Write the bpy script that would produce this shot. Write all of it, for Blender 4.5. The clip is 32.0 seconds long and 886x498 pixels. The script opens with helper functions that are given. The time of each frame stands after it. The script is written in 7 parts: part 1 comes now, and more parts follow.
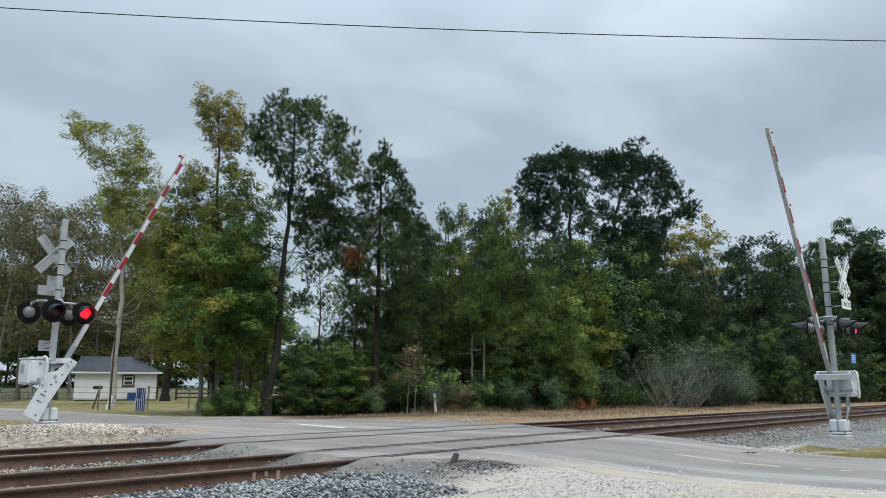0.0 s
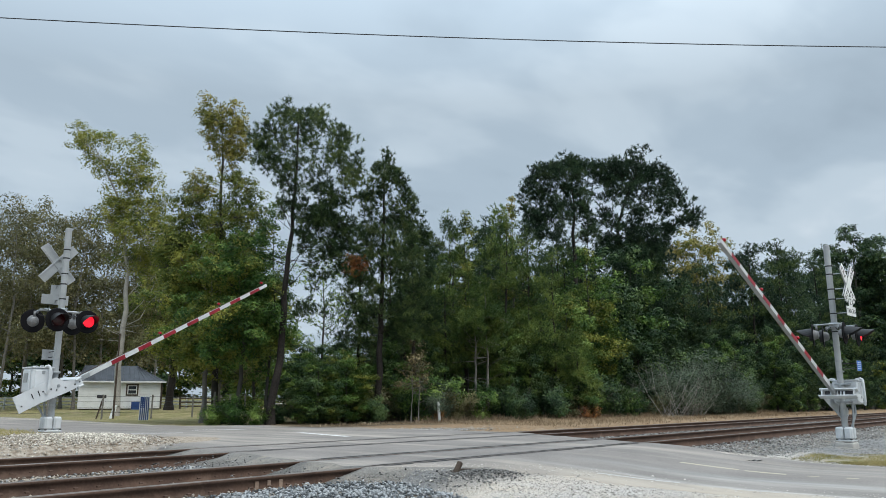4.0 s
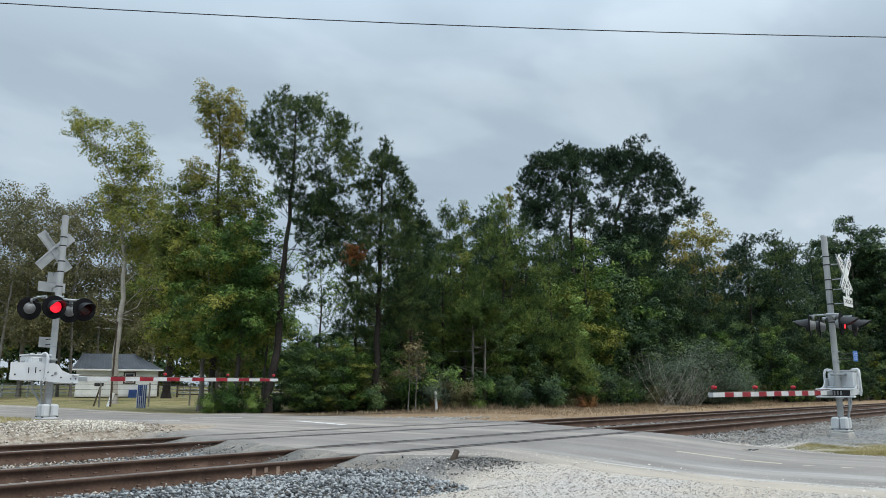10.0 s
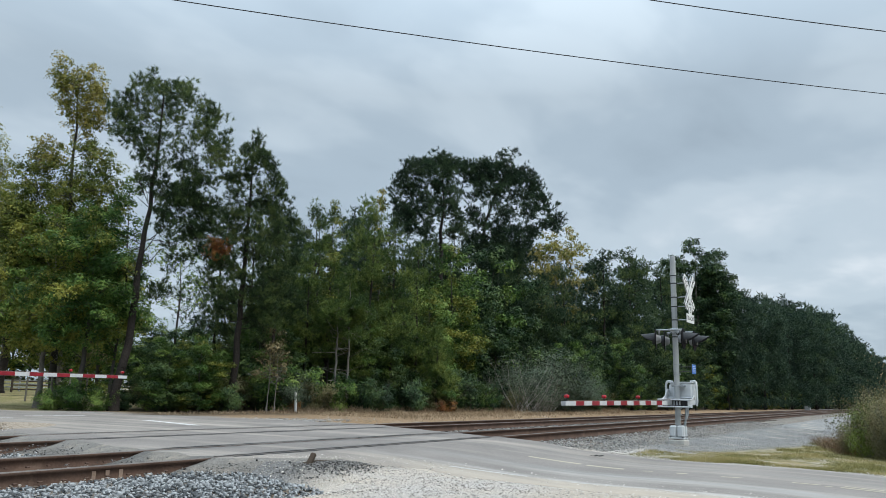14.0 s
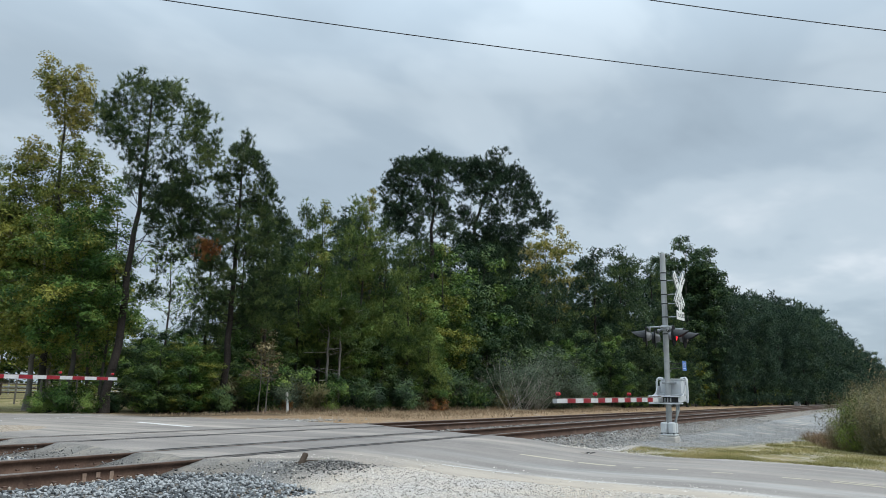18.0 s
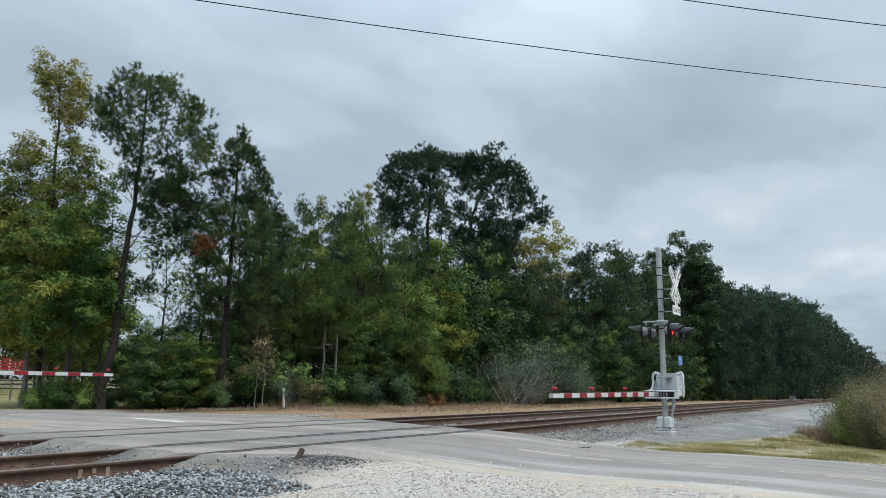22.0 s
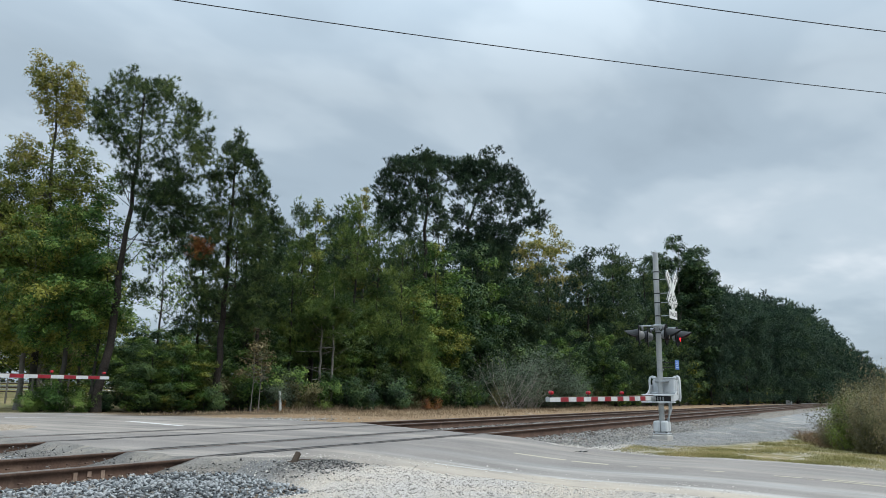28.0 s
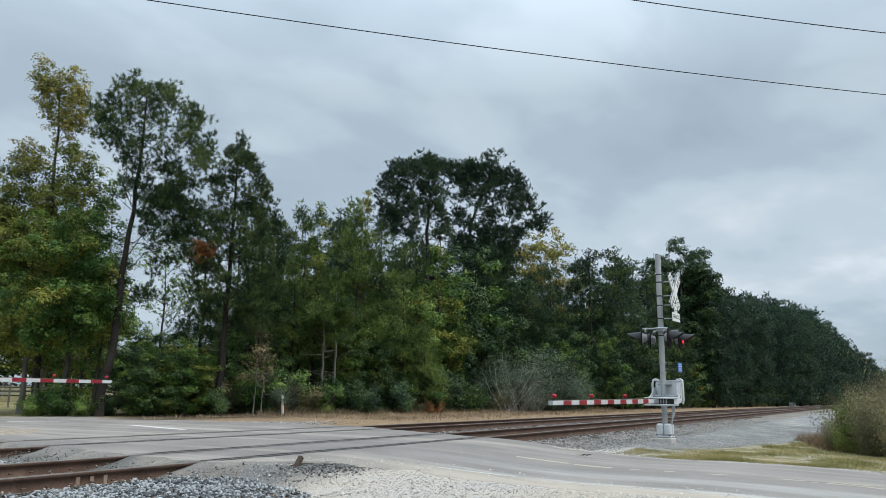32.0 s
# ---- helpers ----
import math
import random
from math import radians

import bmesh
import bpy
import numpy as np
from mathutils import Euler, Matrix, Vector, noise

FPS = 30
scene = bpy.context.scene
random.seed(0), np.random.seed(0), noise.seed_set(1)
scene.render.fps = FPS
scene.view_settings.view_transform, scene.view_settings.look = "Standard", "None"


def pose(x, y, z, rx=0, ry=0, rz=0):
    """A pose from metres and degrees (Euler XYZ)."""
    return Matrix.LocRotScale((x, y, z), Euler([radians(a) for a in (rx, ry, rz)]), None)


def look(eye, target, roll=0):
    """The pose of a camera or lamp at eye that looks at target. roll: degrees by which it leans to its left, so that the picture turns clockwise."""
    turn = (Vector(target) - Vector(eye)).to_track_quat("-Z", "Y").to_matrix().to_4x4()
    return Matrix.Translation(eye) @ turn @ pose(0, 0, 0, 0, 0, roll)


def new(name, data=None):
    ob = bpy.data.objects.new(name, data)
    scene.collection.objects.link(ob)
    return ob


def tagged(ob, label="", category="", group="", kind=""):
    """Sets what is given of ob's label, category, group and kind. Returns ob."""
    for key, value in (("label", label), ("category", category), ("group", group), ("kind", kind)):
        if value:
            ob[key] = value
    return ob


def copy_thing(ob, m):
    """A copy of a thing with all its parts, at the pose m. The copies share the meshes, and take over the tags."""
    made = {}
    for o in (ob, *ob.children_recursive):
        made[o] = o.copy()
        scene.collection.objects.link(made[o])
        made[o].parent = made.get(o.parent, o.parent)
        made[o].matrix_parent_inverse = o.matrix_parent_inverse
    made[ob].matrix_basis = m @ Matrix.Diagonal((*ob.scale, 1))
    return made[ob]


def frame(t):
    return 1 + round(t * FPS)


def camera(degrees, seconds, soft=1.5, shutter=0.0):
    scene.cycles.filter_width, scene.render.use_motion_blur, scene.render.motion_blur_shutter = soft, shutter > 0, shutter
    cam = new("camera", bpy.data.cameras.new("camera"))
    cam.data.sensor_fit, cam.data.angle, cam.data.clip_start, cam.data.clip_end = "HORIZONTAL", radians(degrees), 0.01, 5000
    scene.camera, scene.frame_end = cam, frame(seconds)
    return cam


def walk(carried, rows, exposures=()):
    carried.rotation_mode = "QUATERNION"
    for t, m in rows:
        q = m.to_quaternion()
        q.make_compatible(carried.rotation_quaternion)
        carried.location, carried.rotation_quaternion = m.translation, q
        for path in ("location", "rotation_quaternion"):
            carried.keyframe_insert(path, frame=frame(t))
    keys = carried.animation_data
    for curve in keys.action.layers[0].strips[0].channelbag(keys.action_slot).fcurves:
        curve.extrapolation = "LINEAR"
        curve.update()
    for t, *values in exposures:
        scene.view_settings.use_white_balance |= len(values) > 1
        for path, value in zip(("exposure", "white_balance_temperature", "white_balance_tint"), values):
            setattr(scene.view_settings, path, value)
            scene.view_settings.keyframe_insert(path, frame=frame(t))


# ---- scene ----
# ---- camera ----
cam = camera(60.63, 32.0, soft=0.35)
PATH = [
    (0, pose(-0.037, -0.011, 0.829, 100.869, 0.063, -49.359)),
    (0.5, pose(-0.028, -0.005, 0.821, 100.913, 0.028, -49.366)),
    (1, pose(-0.026, -0.003, 0.821, 100.960, 0.064, -49.373)),
    (1.5, pose(-0.017, -0.006, 0.820, 101.065, 0.121, -49.359)),
    (2, pose(-0.020, -0.003, 0.819, 101.200, 0.188, -49.351)),
    (2.5, pose(-0.020, 0.005, 0.816, 101.380, 0.174, -49.344)),
    (3, pose(-0.017, 0.008, 0.819, 101.486, 0.249, -49.238)),
    (3.5, pose(-0.018, -0.009, 0.826, 101.504, 0.248, -49.099)),
    (5.5, pose(-0.016, -0.004, 0.824, 101.313, 0.060, -49.042)),
    (6, pose(-0.012, -0.007, 0.822, 101.296, 0.008, -49.083)),
    (6.5, pose(-0.008, -0.007, 0.820, 101.262, -0.026, -49.166)),
    (7, pose(-0.008, -0.003, 0.822, 101.212, -0.065, -49.239)),
    (7.5, pose(-0.005, -0.002, 0.823, 101.210, -0.078, -49.287)),
    (8, pose(-0.002, -0.006, 0.822, 101.191, -0.028, -49.256)),
    (8.5, pose(0.004, -0.000, 0.821, 101.123, -0.015, -49.234)),
    (9, pose(-0.001, 0.002, 0.818, 100.983, 0.005, -49.231)),
    (9.5, pose(0.006, 0.008, 0.818, 100.783, 0.012, -49.216)),
    (10, pose(-0.001, 0.010, 0.812, 100.704, -0.015, -49.279)),
    (10.5, pose(-0.007, 0.013, 0.812, 100.716, -0.134, -49.538)),
    (11, pose(-0.010, 0.009, 0.816, 100.765, -0.341, -50.249)),
    (11.5, pose(-0.005, -0.000, 0.824, 100.806, -0.537, -51.529)),
    (12, pose(0.005, 0.007, 0.826, 100.821, -0.727, -53.386)),
    (12.5, pose(0.022, 0.011, 0.829, 100.834, -0.935, -55.361)),
    (13, pose(0.012, 0.010, 0.824, 100.870, -1.084, -57.146)),
    (13.5, pose(0.005, 0.004, 0.826, 100.929, -1.245, -58.535)),
    (14, pose(0.004, -0.001, 0.830, 101.004, -1.307, -59.516)),
    (14.5, pose(-0.001, -0.003, 0.828, 101.122, -1.344, -60.173)),
    (16.5, pose(-0.007, -0.003, 0.816, 101.046, -0.956, -60.128)),
    (17, pose(-0.009, -0.005, 0.822, 100.979, -0.916, -60.057)),
    (17.5, pose(-0.006, -0.006, 0.825, 100.974, -0.884, -60.090)),
    (18, pose(-0.001, -0.007, 0.823, 100.953, -0.790, -60.122)),
    (18.5, pose(-0.002, -0.005, 0.821, 100.957, -0.768, -60.161)),
    (19, pose(-0.002, -0.001, 0.813, 100.963, -0.703, -60.190)),
    (19.5, pose(-0.003, -0.001, 0.823, 100.873, -0.606, -60.235)),
    (20, pose(0.001, -0.000, 0.819, 100.845, -0.618, -60.294)),
    (20.5, pose(0.005, -0.001, 0.817, 100.784, -0.702, -60.340)),
    (21, pose(0.007, 0.005, 0.820, 100.706, -0.733, -60.379)),
    (21.5, pose(0.011, 0.006, 0.822, 100.638, -0.714, -60.400)),
    (22, pose(0.008, -0.001, 0.823, 100.601, -0.650, -60.386)),
    (22.5, pose(0.007, -0.006, 0.822, 100.601, -0.569, -60.369)),
    (23, pose(0.004, 0.001, 0.825, 100.616, -0.550, -60.358)),
    (23.5, pose(0.005, 0.002, 0.821, 100.669, -0.504, -60.293)),
    (24, pose(0.004, 0.001, 0.823, 100.696, -0.525, -60.231)),
    (24.5, pose(0.007, 0.004, 0.820, 100.740, -0.590, -60.190)),
    (25, pose(0.015, 0.005, 0.821, 100.765, -0.584, -60.190)),
    (25.5, pose(0.010, -0.000, 0.821, 100.800, -0.624, -60.239)),
    (27.5, pose(0.012, -0.008, 0.821, 100.886, -0.714, -60.547)),
    (28, pose(0.012, -0.002, 0.821, 100.883, -0.756, -60.626)),
    (28.5, pose(0.015, -0.003, 0.820, 100.842, -0.792, -60.651)),
    (29, pose(0.010, -0.004, 0.817, 100.800, -0.769, -60.641)),
    (29.5, pose(0.014, -0.000, 0.817, 100.785, -0.729, -60.589)),
    (30, pose(0.023, 0.000, 0.814, 100.819, -0.746, -60.535)),
    (30.5, pose(0.013, 0.005, 0.819, 100.849, -0.774, -60.526)),
    (31, pose(0.014, 0.005, 0.821, 100.937, -0.717, -60.479)),
    (31.5, pose(0.014, 0.005, 0.824, 101.026, -0.711, -60.445)),
    (32, pose(0.019, 0.006, 0.829, 101.095, -0.643, -60.443)),
]
walk(cam, PATH)

# ---- light: a bright overcast sky and a very soft sun ----
SUN_EL, SUN_ROT = radians(52), radians(200)
world = bpy.data.worlds.new("overcast_sky")
scene.world = world
world.use_nodes = True
wt = world.node_tree
wt.nodes.clear()


def wnode(kind, **values):
    n = wt.nodes.new(kind)
    for k, v in values.items():
        if k in n.inputs:
            n.inputs[k].default_value = v
    return n


def ramp_stops(node, stops):
    el = node.color_ramp.elements
    while len(el) < len(stops):
        el.new(0.5)
    for e, (at, c) in zip(el, stops):
        e.position, e.color = at, (c if len(c) == 4 else (*c, 1))


w_co = wnode("ShaderNodeTexCoord")
w_sep = wnode("ShaderNodeSeparateXYZ")
wt.links.new(w_co.outputs["Generated"], w_sep.inputs[0])
w_lift = wnode("ShaderNodeMath")
w_lift.operation = "MAXIMUM"
wt.links.new(w_sep.outputs["Z"], w_lift.inputs[0])
w_lift.inputs[1].default_value = 0.0
w_add = wnode("ShaderNodeMath")
w_add.operation = "ADD"
wt.links.new(w_lift.outputs[0], w_add.inputs[0])
w_add.inputs[1].default_value = 0.16
w_flat = wnode("ShaderNodeVectorMath")
w_flat.operation = "DIVIDE"
w_comb = wnode("ShaderNodeCombineXYZ")
for i in range(3):
    wt.links.new(w_add.outputs[0], w_comb.inputs[i])
wt.links.new(w_co.outputs["Generated"], w_flat.inputs[0])
wt.links.new(w_comb.outputs[0], w_flat.inputs[1])
# cloud sheet, stretched along one way
w_map = wnode("ShaderNodeMapping")
w_map.inputs["Location"].default_value = (0.205, 2.003, 0.0)
w_map.inputs["Rotation"].default_value = (0, 0, radians(38))
w_map.inputs["Scale"].default_value = (0.62, 0.95, 0.6)
wt.links.new(w_flat.outputs[0], w_map.inputs["Vector"])
w_big = wnode("ShaderNodeTexNoise", Scale=0.95, Detail=5.0, Roughness=0.5, Distortion=0.2)
wt.links.new(w_map.outputs[0], w_big.inputs["Vector"])
w_soft = wnode("ShaderNodeTexNoise", Scale=2.6, Detail=4.0, Roughness=0.5, Distortion=0.2)
wt.links.new(w_map.outputs[0], w_soft.inputs["Vector"])
w_mixn = wnode("ShaderNodeMix")
w_mixn.inputs["Factor"].default_value = 0.4
wt.links.new(w_big.outputs["Fac"], w_mixn.inputs["A"])
wt.links.new(w_soft.outputs["Fac"], w_mixn.inputs["B"])
w_ramp = wnode("ShaderNodeValToRGB")
ramp_stops(w_ramp, [(0.30, (0.320, 0.400, 0.475)), (0.46, (0.412, 0.508, 0.595)), (0.56, (0.520, 0.618, 0.700)), (0.72, (0.80, 0.865, 0.925))])
w_ramp.color_ramp.interpolation = "EASE"
wt.links.new(w_mixn.outputs["Result"], w_ramp.inputs[0])
# an overcast sky is brighter overhead than near the horizon
w_zen = wnode("ShaderNodeMapRange")
w_zen.inputs["From Min"].default_value = 0.38
w_zen.inputs["From Max"].default_value = 1.0
w_zen.inputs["To Min"].default_value = 1.0
w_zen.inputs["To Max"].default_value = 3.6
wt.links.new(w_lift.outputs[0], w_zen.inputs["Value"])
w_scale = wnode("ShaderNodeVectorMath")
w_scale.operation = "SCALE"
wt.links.new(w_ramp.outputs["Color"], w_scale.inputs[0])
wt.links.new(w_zen.outputs["Result"], w_scale.inputs["Scale"])
w_bg = wnode("ShaderNodeBackground", Strength=1.0)
wt.links.new(w_scale.outputs[0], w_bg.inputs["Color"])
w_sky = wnode("ShaderNodeTexSky")
w_sky.sky_type = "NISHITA"
w_sky.sun_disc = False
w_sky.sun_elevation, w_sky.sun_rotation = SUN_EL, SUN_ROT
w_sbg = wnode("ShaderNodeBackground", Strength=0.08)
wt.links.new(w_sky.outputs[0], w_sbg.inputs["Color"])
w_mix = wnode("ShaderNodeMixShader")
w_mix.inputs[0].default_value = 0.9
wt.links.new(w_sbg.outputs[0], w_mix.inputs[1])
wt.links.new(w_bg.outputs[0], w_mix.inputs[2])
w_out = wnode("ShaderNodeOutputWorld")
wt.links.new(w_mix.outputs[0], w_out.inputs["Surface"])

sun_data = bpy.data.lights.new("sun", "SUN")
sun_data.energy, sun_data.angle, sun_data.color = 1.7, radians(30), (1.0, 0.93, 0.83)
sun = new("sun", sun_data)
# the bright part of the sky lies behind and to the right of the camera
sun.matrix_world = look((12, -14, 40), (12, 8, 0))
scene.view_settings.exposure = 0.12


# ---- materials ----
def surface(name, c1, c2, scale=4.0, rough=0.8, metal=0.0, fine=40.0, fine_mix=0.3, bump=0.3, bump_dist=0.01, per_object=0.0, per_island=0.0, rough_var=0.1, c3=None, c3_scale=1.2, c3_lo=0.55, c3_hi=0.7, stretch=None, spec=0.35):
    """A procedural surface: two scales of noise between c1 and c2, stains of c3, fine relief."""
    m = bpy.data.materials.new(name)
    m.use_nodes = True
    t = m.node_tree
    b = t.nodes["Principled BSDF"]
    L = t.links.new
    geo = t.nodes.new("ShaderNodeNewGeometry")
    co = t.nodes.new("ShaderNodeTexCoord")
    n1 = t.nodes.new("ShaderNodeTexNoise")
    n1.inputs["Scale"].default_value, n1.inputs["Detail"].default_value = scale, 6
    n2 = t.nodes.new("ShaderNodeTexNoise")
    n2.inputs["Scale"].default_value, n2.inputs["Detail"].default_value = fine, 4
    src = co.outputs["Object"]
    L(src, n1.inputs["Vector"])
    L(src, n2.inputs["Vector"])
    mx = t.nodes.new("ShaderNodeMix")
    mx.inputs["Factor"].default_value = fine_mix
    L(n1.outputs["Fac"], mx.inputs["A"])
    L(n2.outputs["Fac"], mx.inputs["B"])
    val = mx.outputs["Result"]
    for amount, node, sock in ((per_object, "ShaderNodeObjectInfo", "Random"), (per_island, "ShaderNodeNewGeometry", "Random Per Island")):
        if amount:
            o = t.nodes.new(node)
            ma = t.nodes.new("ShaderNodeMath")
            ma.operation = "MULTIPLY_ADD"
            L(o.outputs[sock], ma.inputs[0])
            ma.inputs[1].default_value = amount
            mb = t.nodes.new("ShaderNodeMath")
            mb.operation = "ADD"
            L(val, mb.inputs[0])
            L(ma.outputs[0], mb.inputs[1])
            ma.inputs[2].default_value = -amount / 2
            val = mb.outputs[0]
    r = t.nodes.new("ShaderNodeValToRGB")
    ramp_stops(r, [(0.32, c1), (0.68, c2)])
    L(val, r.inputs[0])
    col = r.outputs["Color"]
    if c3:
        n3 = t.nodes.new("ShaderNodeTexNoise")
        n3.inputs["Scale"].default_value, n3.inputs["Detail"].default_value, n3.inputs["Roughness"].default_value = c3_scale, 8, 0.65
        if stretch:
            mp = t.nodes.new("ShaderNodeMapping")
            mp.inputs["Scale"].default_value = stretch
            L(src, mp.inputs["Vector"])
            L(mp.outputs[0], n3.inputs["Vector"])
        else:
            L(src, n3.inputs["Vector"])
        r3 = t.nodes.new("ShaderNodeValToRGB")
        ramp_stops(r3, [(c3_lo, (0, 0, 0)), (c3_hi, (1, 1, 1))])
        L(n3.outputs["Fac"], r3.inputs[0])
        m3 = t.nodes.new("ShaderNodeMix")
        m3.data_type = "RGBA"
        L(r3.outputs["Color"], m3.inputs["Factor"])
        L(col, m3.inputs["A"])
        m3.inputs["B"].default_value = (*c3, 1)
        col = m3.outputs["Result"]
    L(col, b.inputs["Base Color"])
    rr = t.nodes.new("ShaderNodeMapRange")
    rr.inputs["To Min"].default_value, rr.inputs["To Max"].default_value = rough - rough_var, min(1, rough + rough_var)
    L(n1.outputs["Fac"], rr.inputs["Value"])
    L(rr.outputs["Result"], b.inputs["Roughness"])
    b.inputs["Metallic"].default_value = metal
    b.inputs["Specular IOR Level"].default_value = spec
    if bump:
        bp = t.nodes.new("ShaderNodeBump")
        bp.inputs["Strength"].default_value, bp.inputs["Distance"].default_value = bump, bump_dist
        L(n2.outputs["Fac"], bp.inputs["Height"])
        L(bp.outputs["Normal"], b.inputs["Normal"])
    return m


def foliage(name, c1, c2, c3, patch=0.5, glow_through=0.3):
    """Leaves: each leaf its own shade, patches over the crown, light coming through."""
    m = bpy.data.materials.new(name)
    m.use_nodes = True
    t = m.node_tree
    L = t.links.new
    t.nodes.clear()
    geo = t.nodes.new("ShaderNodeNewGeometry")
    info = t.nodes.new("ShaderNodeObjectInfo")
    n = t.nodes.new("ShaderNodeTexNoise")
    n.inputs["Scale"].default_value, n.inputs["Detail"].default_value = patch, 3
    L(geo.outputs["Position"], n.inputs["Vector"])
    r = t.nodes.new("ShaderNodeValToRGB")
    ramp_stops(r, [(0.2, c1), (0.5, c2), (0.82, c3)])
    mix = t.nodes.new("ShaderNodeMix")
    mix.inputs["Factor"].default_value = 0.62
    L(geo.outputs["Random Per Island"], mix.inputs["A"])
    sh = t.nodes.new("ShaderNodeMapRange")
    sh.inputs["From Min"].default_value, sh.inputs["From Max"].default_value = 0.34, 0.66
    L(n.outputs["Fac"], sh.inputs["Value"])
    L(sh.outputs["Result"], mix.inputs["B"])
    add = t.nodes.new("ShaderNodeMath")
    add.operation = "MULTIPLY_ADD"
    L(info.outputs["Random"], add.inputs[0])
    add.inputs[1].default_value = 0.3
    L(mix.outputs["Result"], add.inputs[2])
    off = t.nodes.new("ShaderNodeMath")
    off.operation = "SUBTRACT"
    L(add.outputs[0], off.inputs[0])
    off.inputs[1].default_value = 0.15
    L(off.outputs[0], r.inputs[0])
    d = t.nodes.new("ShaderNodeBsdfPrincipled")
    d.inputs["Roughness"].default_value, d.inputs["Specular IOR Level"].default_value = 0.55, 0.2
    tr = t.nodes.new("ShaderNodeBsdfTranslucent")
    L(r.outputs["Color"], d.inputs["Base Color"])
    L(r.outputs["Color"], tr.inputs["Color"])
    ms = t.nodes.new("ShaderNodeMixShader")
    ms.inputs[0].default_value = glow_through
    L(d.outputs[0], ms.inputs[1])
    L(tr.outputs[0], ms.inputs[2])
    o = t.nodes.new("ShaderNodeOutputMaterial")
    L(ms.outputs[0], o.inputs[0])
    return m


def glowing(name, colour, strength):
    m = bpy.data.materials.new(name)
    m.use_nodes = True
    b = m.node_tree.nodes["Principled BSDF"]
    b.inputs["Base Color"].default_value = (*colour, 1)
    b.inputs["Emission Color"].default_value = (*colour, 1)
    b.inputs["Emission Strength"].default_value = strength
    b.inputs["Roughness"].default_value = 0.2
    return m


ASPHALT = surface("asphalt", (0.137, 0.124, 0.114), (0.272, 0.247, 0.228), scale=0.7, rough=0.85, fine=55, fine_mix=0.5, bump=0.6, bump_dist=0.01, c3=(0.38, 0.340, 0.295), c3_scale=0.9, c3_lo=0.50, c3_hi=0.70, stretch=(1.0, 0.10, 1.0))


def add_road_dust(mat):
    """Dust lies in long bands between the wheel tracks of the near road."""
    t = mat.node_tree
    L = t.links.new
    b = t.nodes["Principled BSDF"]
    base = b.inputs["Base Color"].links[0].from_socket
    geo = t.nodes.new("ShaderNodeNewGeometry")
    sep = t.nodes.new("ShaderNodeSeparateXYZ")
    L(geo.outputs["Position"], sep.inputs[0])
    mp = t.nodes.new("ShaderNodeMapping")
    mp.inputs["Scale"].default_value = (1.0, 0.22, 1.0)
    L(geo.outputs["Position"], mp.inputs["Vector"])
    warp = t.nodes.new("ShaderNodeTexNoise")
    warp.inputs["Scale"].default_value, warp.inputs["Detail"].default_value = 1.6, 6
    L(mp.outputs[0], warp.inputs["Vector"])

    def calc(op, a, c, d=None):
        n = t.nodes.new("ShaderNodeMath")
        n.operation = op
        for i, v in enumerate((a, c, d)):
            if v is None:
                continue
            if isinstance(v, (int, float)):
                n.inputs[i].default_value = v
            else:
                L(v, n.inputs[i])
        return n.outputs[0]

    x = calc("MULTIPLY_ADD", calc("SUBTRACT", warp.outputs["Fac"], 0.5), 0.9, sep.outputs["X"])
    u = calc("DIVIDE", calc("SUBTRACT", x, 8.5), 7.0)
    amount = t.nodes.new("ShaderNodeValToRGB")
    stops = ((8.5, 0.95), (9.3, 0.9), (9.62, 0.75), (9.85, 0.12), (10.3, 0.1), (10.58, 0.6), (10.85, 0.62), (11.15, 0.15), (11.7, 0.0), (12.6, 0.08), (12.95, 0.3), (13.3, 0.06), (14.2, 0.1), (14.5, 0.6), (15.5, 0.7))
    ramp_stops(amount, [((q - 8.5) / 7.0, (v, v, v)) for q, v in stops])
    L(u, amount.inputs[0])
    tint = t.nodes.new("ShaderNodeValToRGB")
    ramp_stops(tint, [(0.0, (0.44, 0.375, 0.30)), (0.125, (0.44, 0.385, 0.315)), (0.165, (0.52, 0.51, 0.485)), (0.27, (0.42, 0.40, 0.365)), (0.34, (0.38, 0.38, 0.37)), (1.0, (0.42, 0.39, 0.34))])
    L(u, tint.inputs[0])
    fade = t.nodes.new("ShaderNodeMapRange")
    fade.inputs["From Min"].default_value, fade.inputs["From Max"].default_value = 7.6, 3.6
    L(sep.outputs["Y"], fade.inputs["Value"])
    grit = t.nodes.new("ShaderNodeTexNoise")
    grit.inputs["Scale"].default_value, grit.inputs["Detail"].default_value, grit.inputs["Roughness"].default_value = 5.0, 8, 0.7
    L(mp.outputs[0], grit.inputs["Vector"])
    gm = t.nodes.new("ShaderNodeMapRange")
    gm.inputs["From Min"].default_value, gm.inputs["From Max"].default_value, gm.inputs["To Min"].default_value = 0.3, 0.6, 0.25
    L(grit.outputs["Fac"], gm.inputs["Value"])
    k = calc("MULTIPLY", calc("MULTIPLY", amount.outputs["Color"], fade.outputs["Result"]), gm.outputs["Result"])
    mx = t.nodes.new("ShaderNodeMix")
    mx.data_type = "RGBA"
    L(k, mx.inputs["Factor"])
    L(base, mx.inputs["A"])
    L(tint.outputs["Color"], mx.inputs["B"])
    L(mx.outputs["Result"], b.inputs["Base Color"])


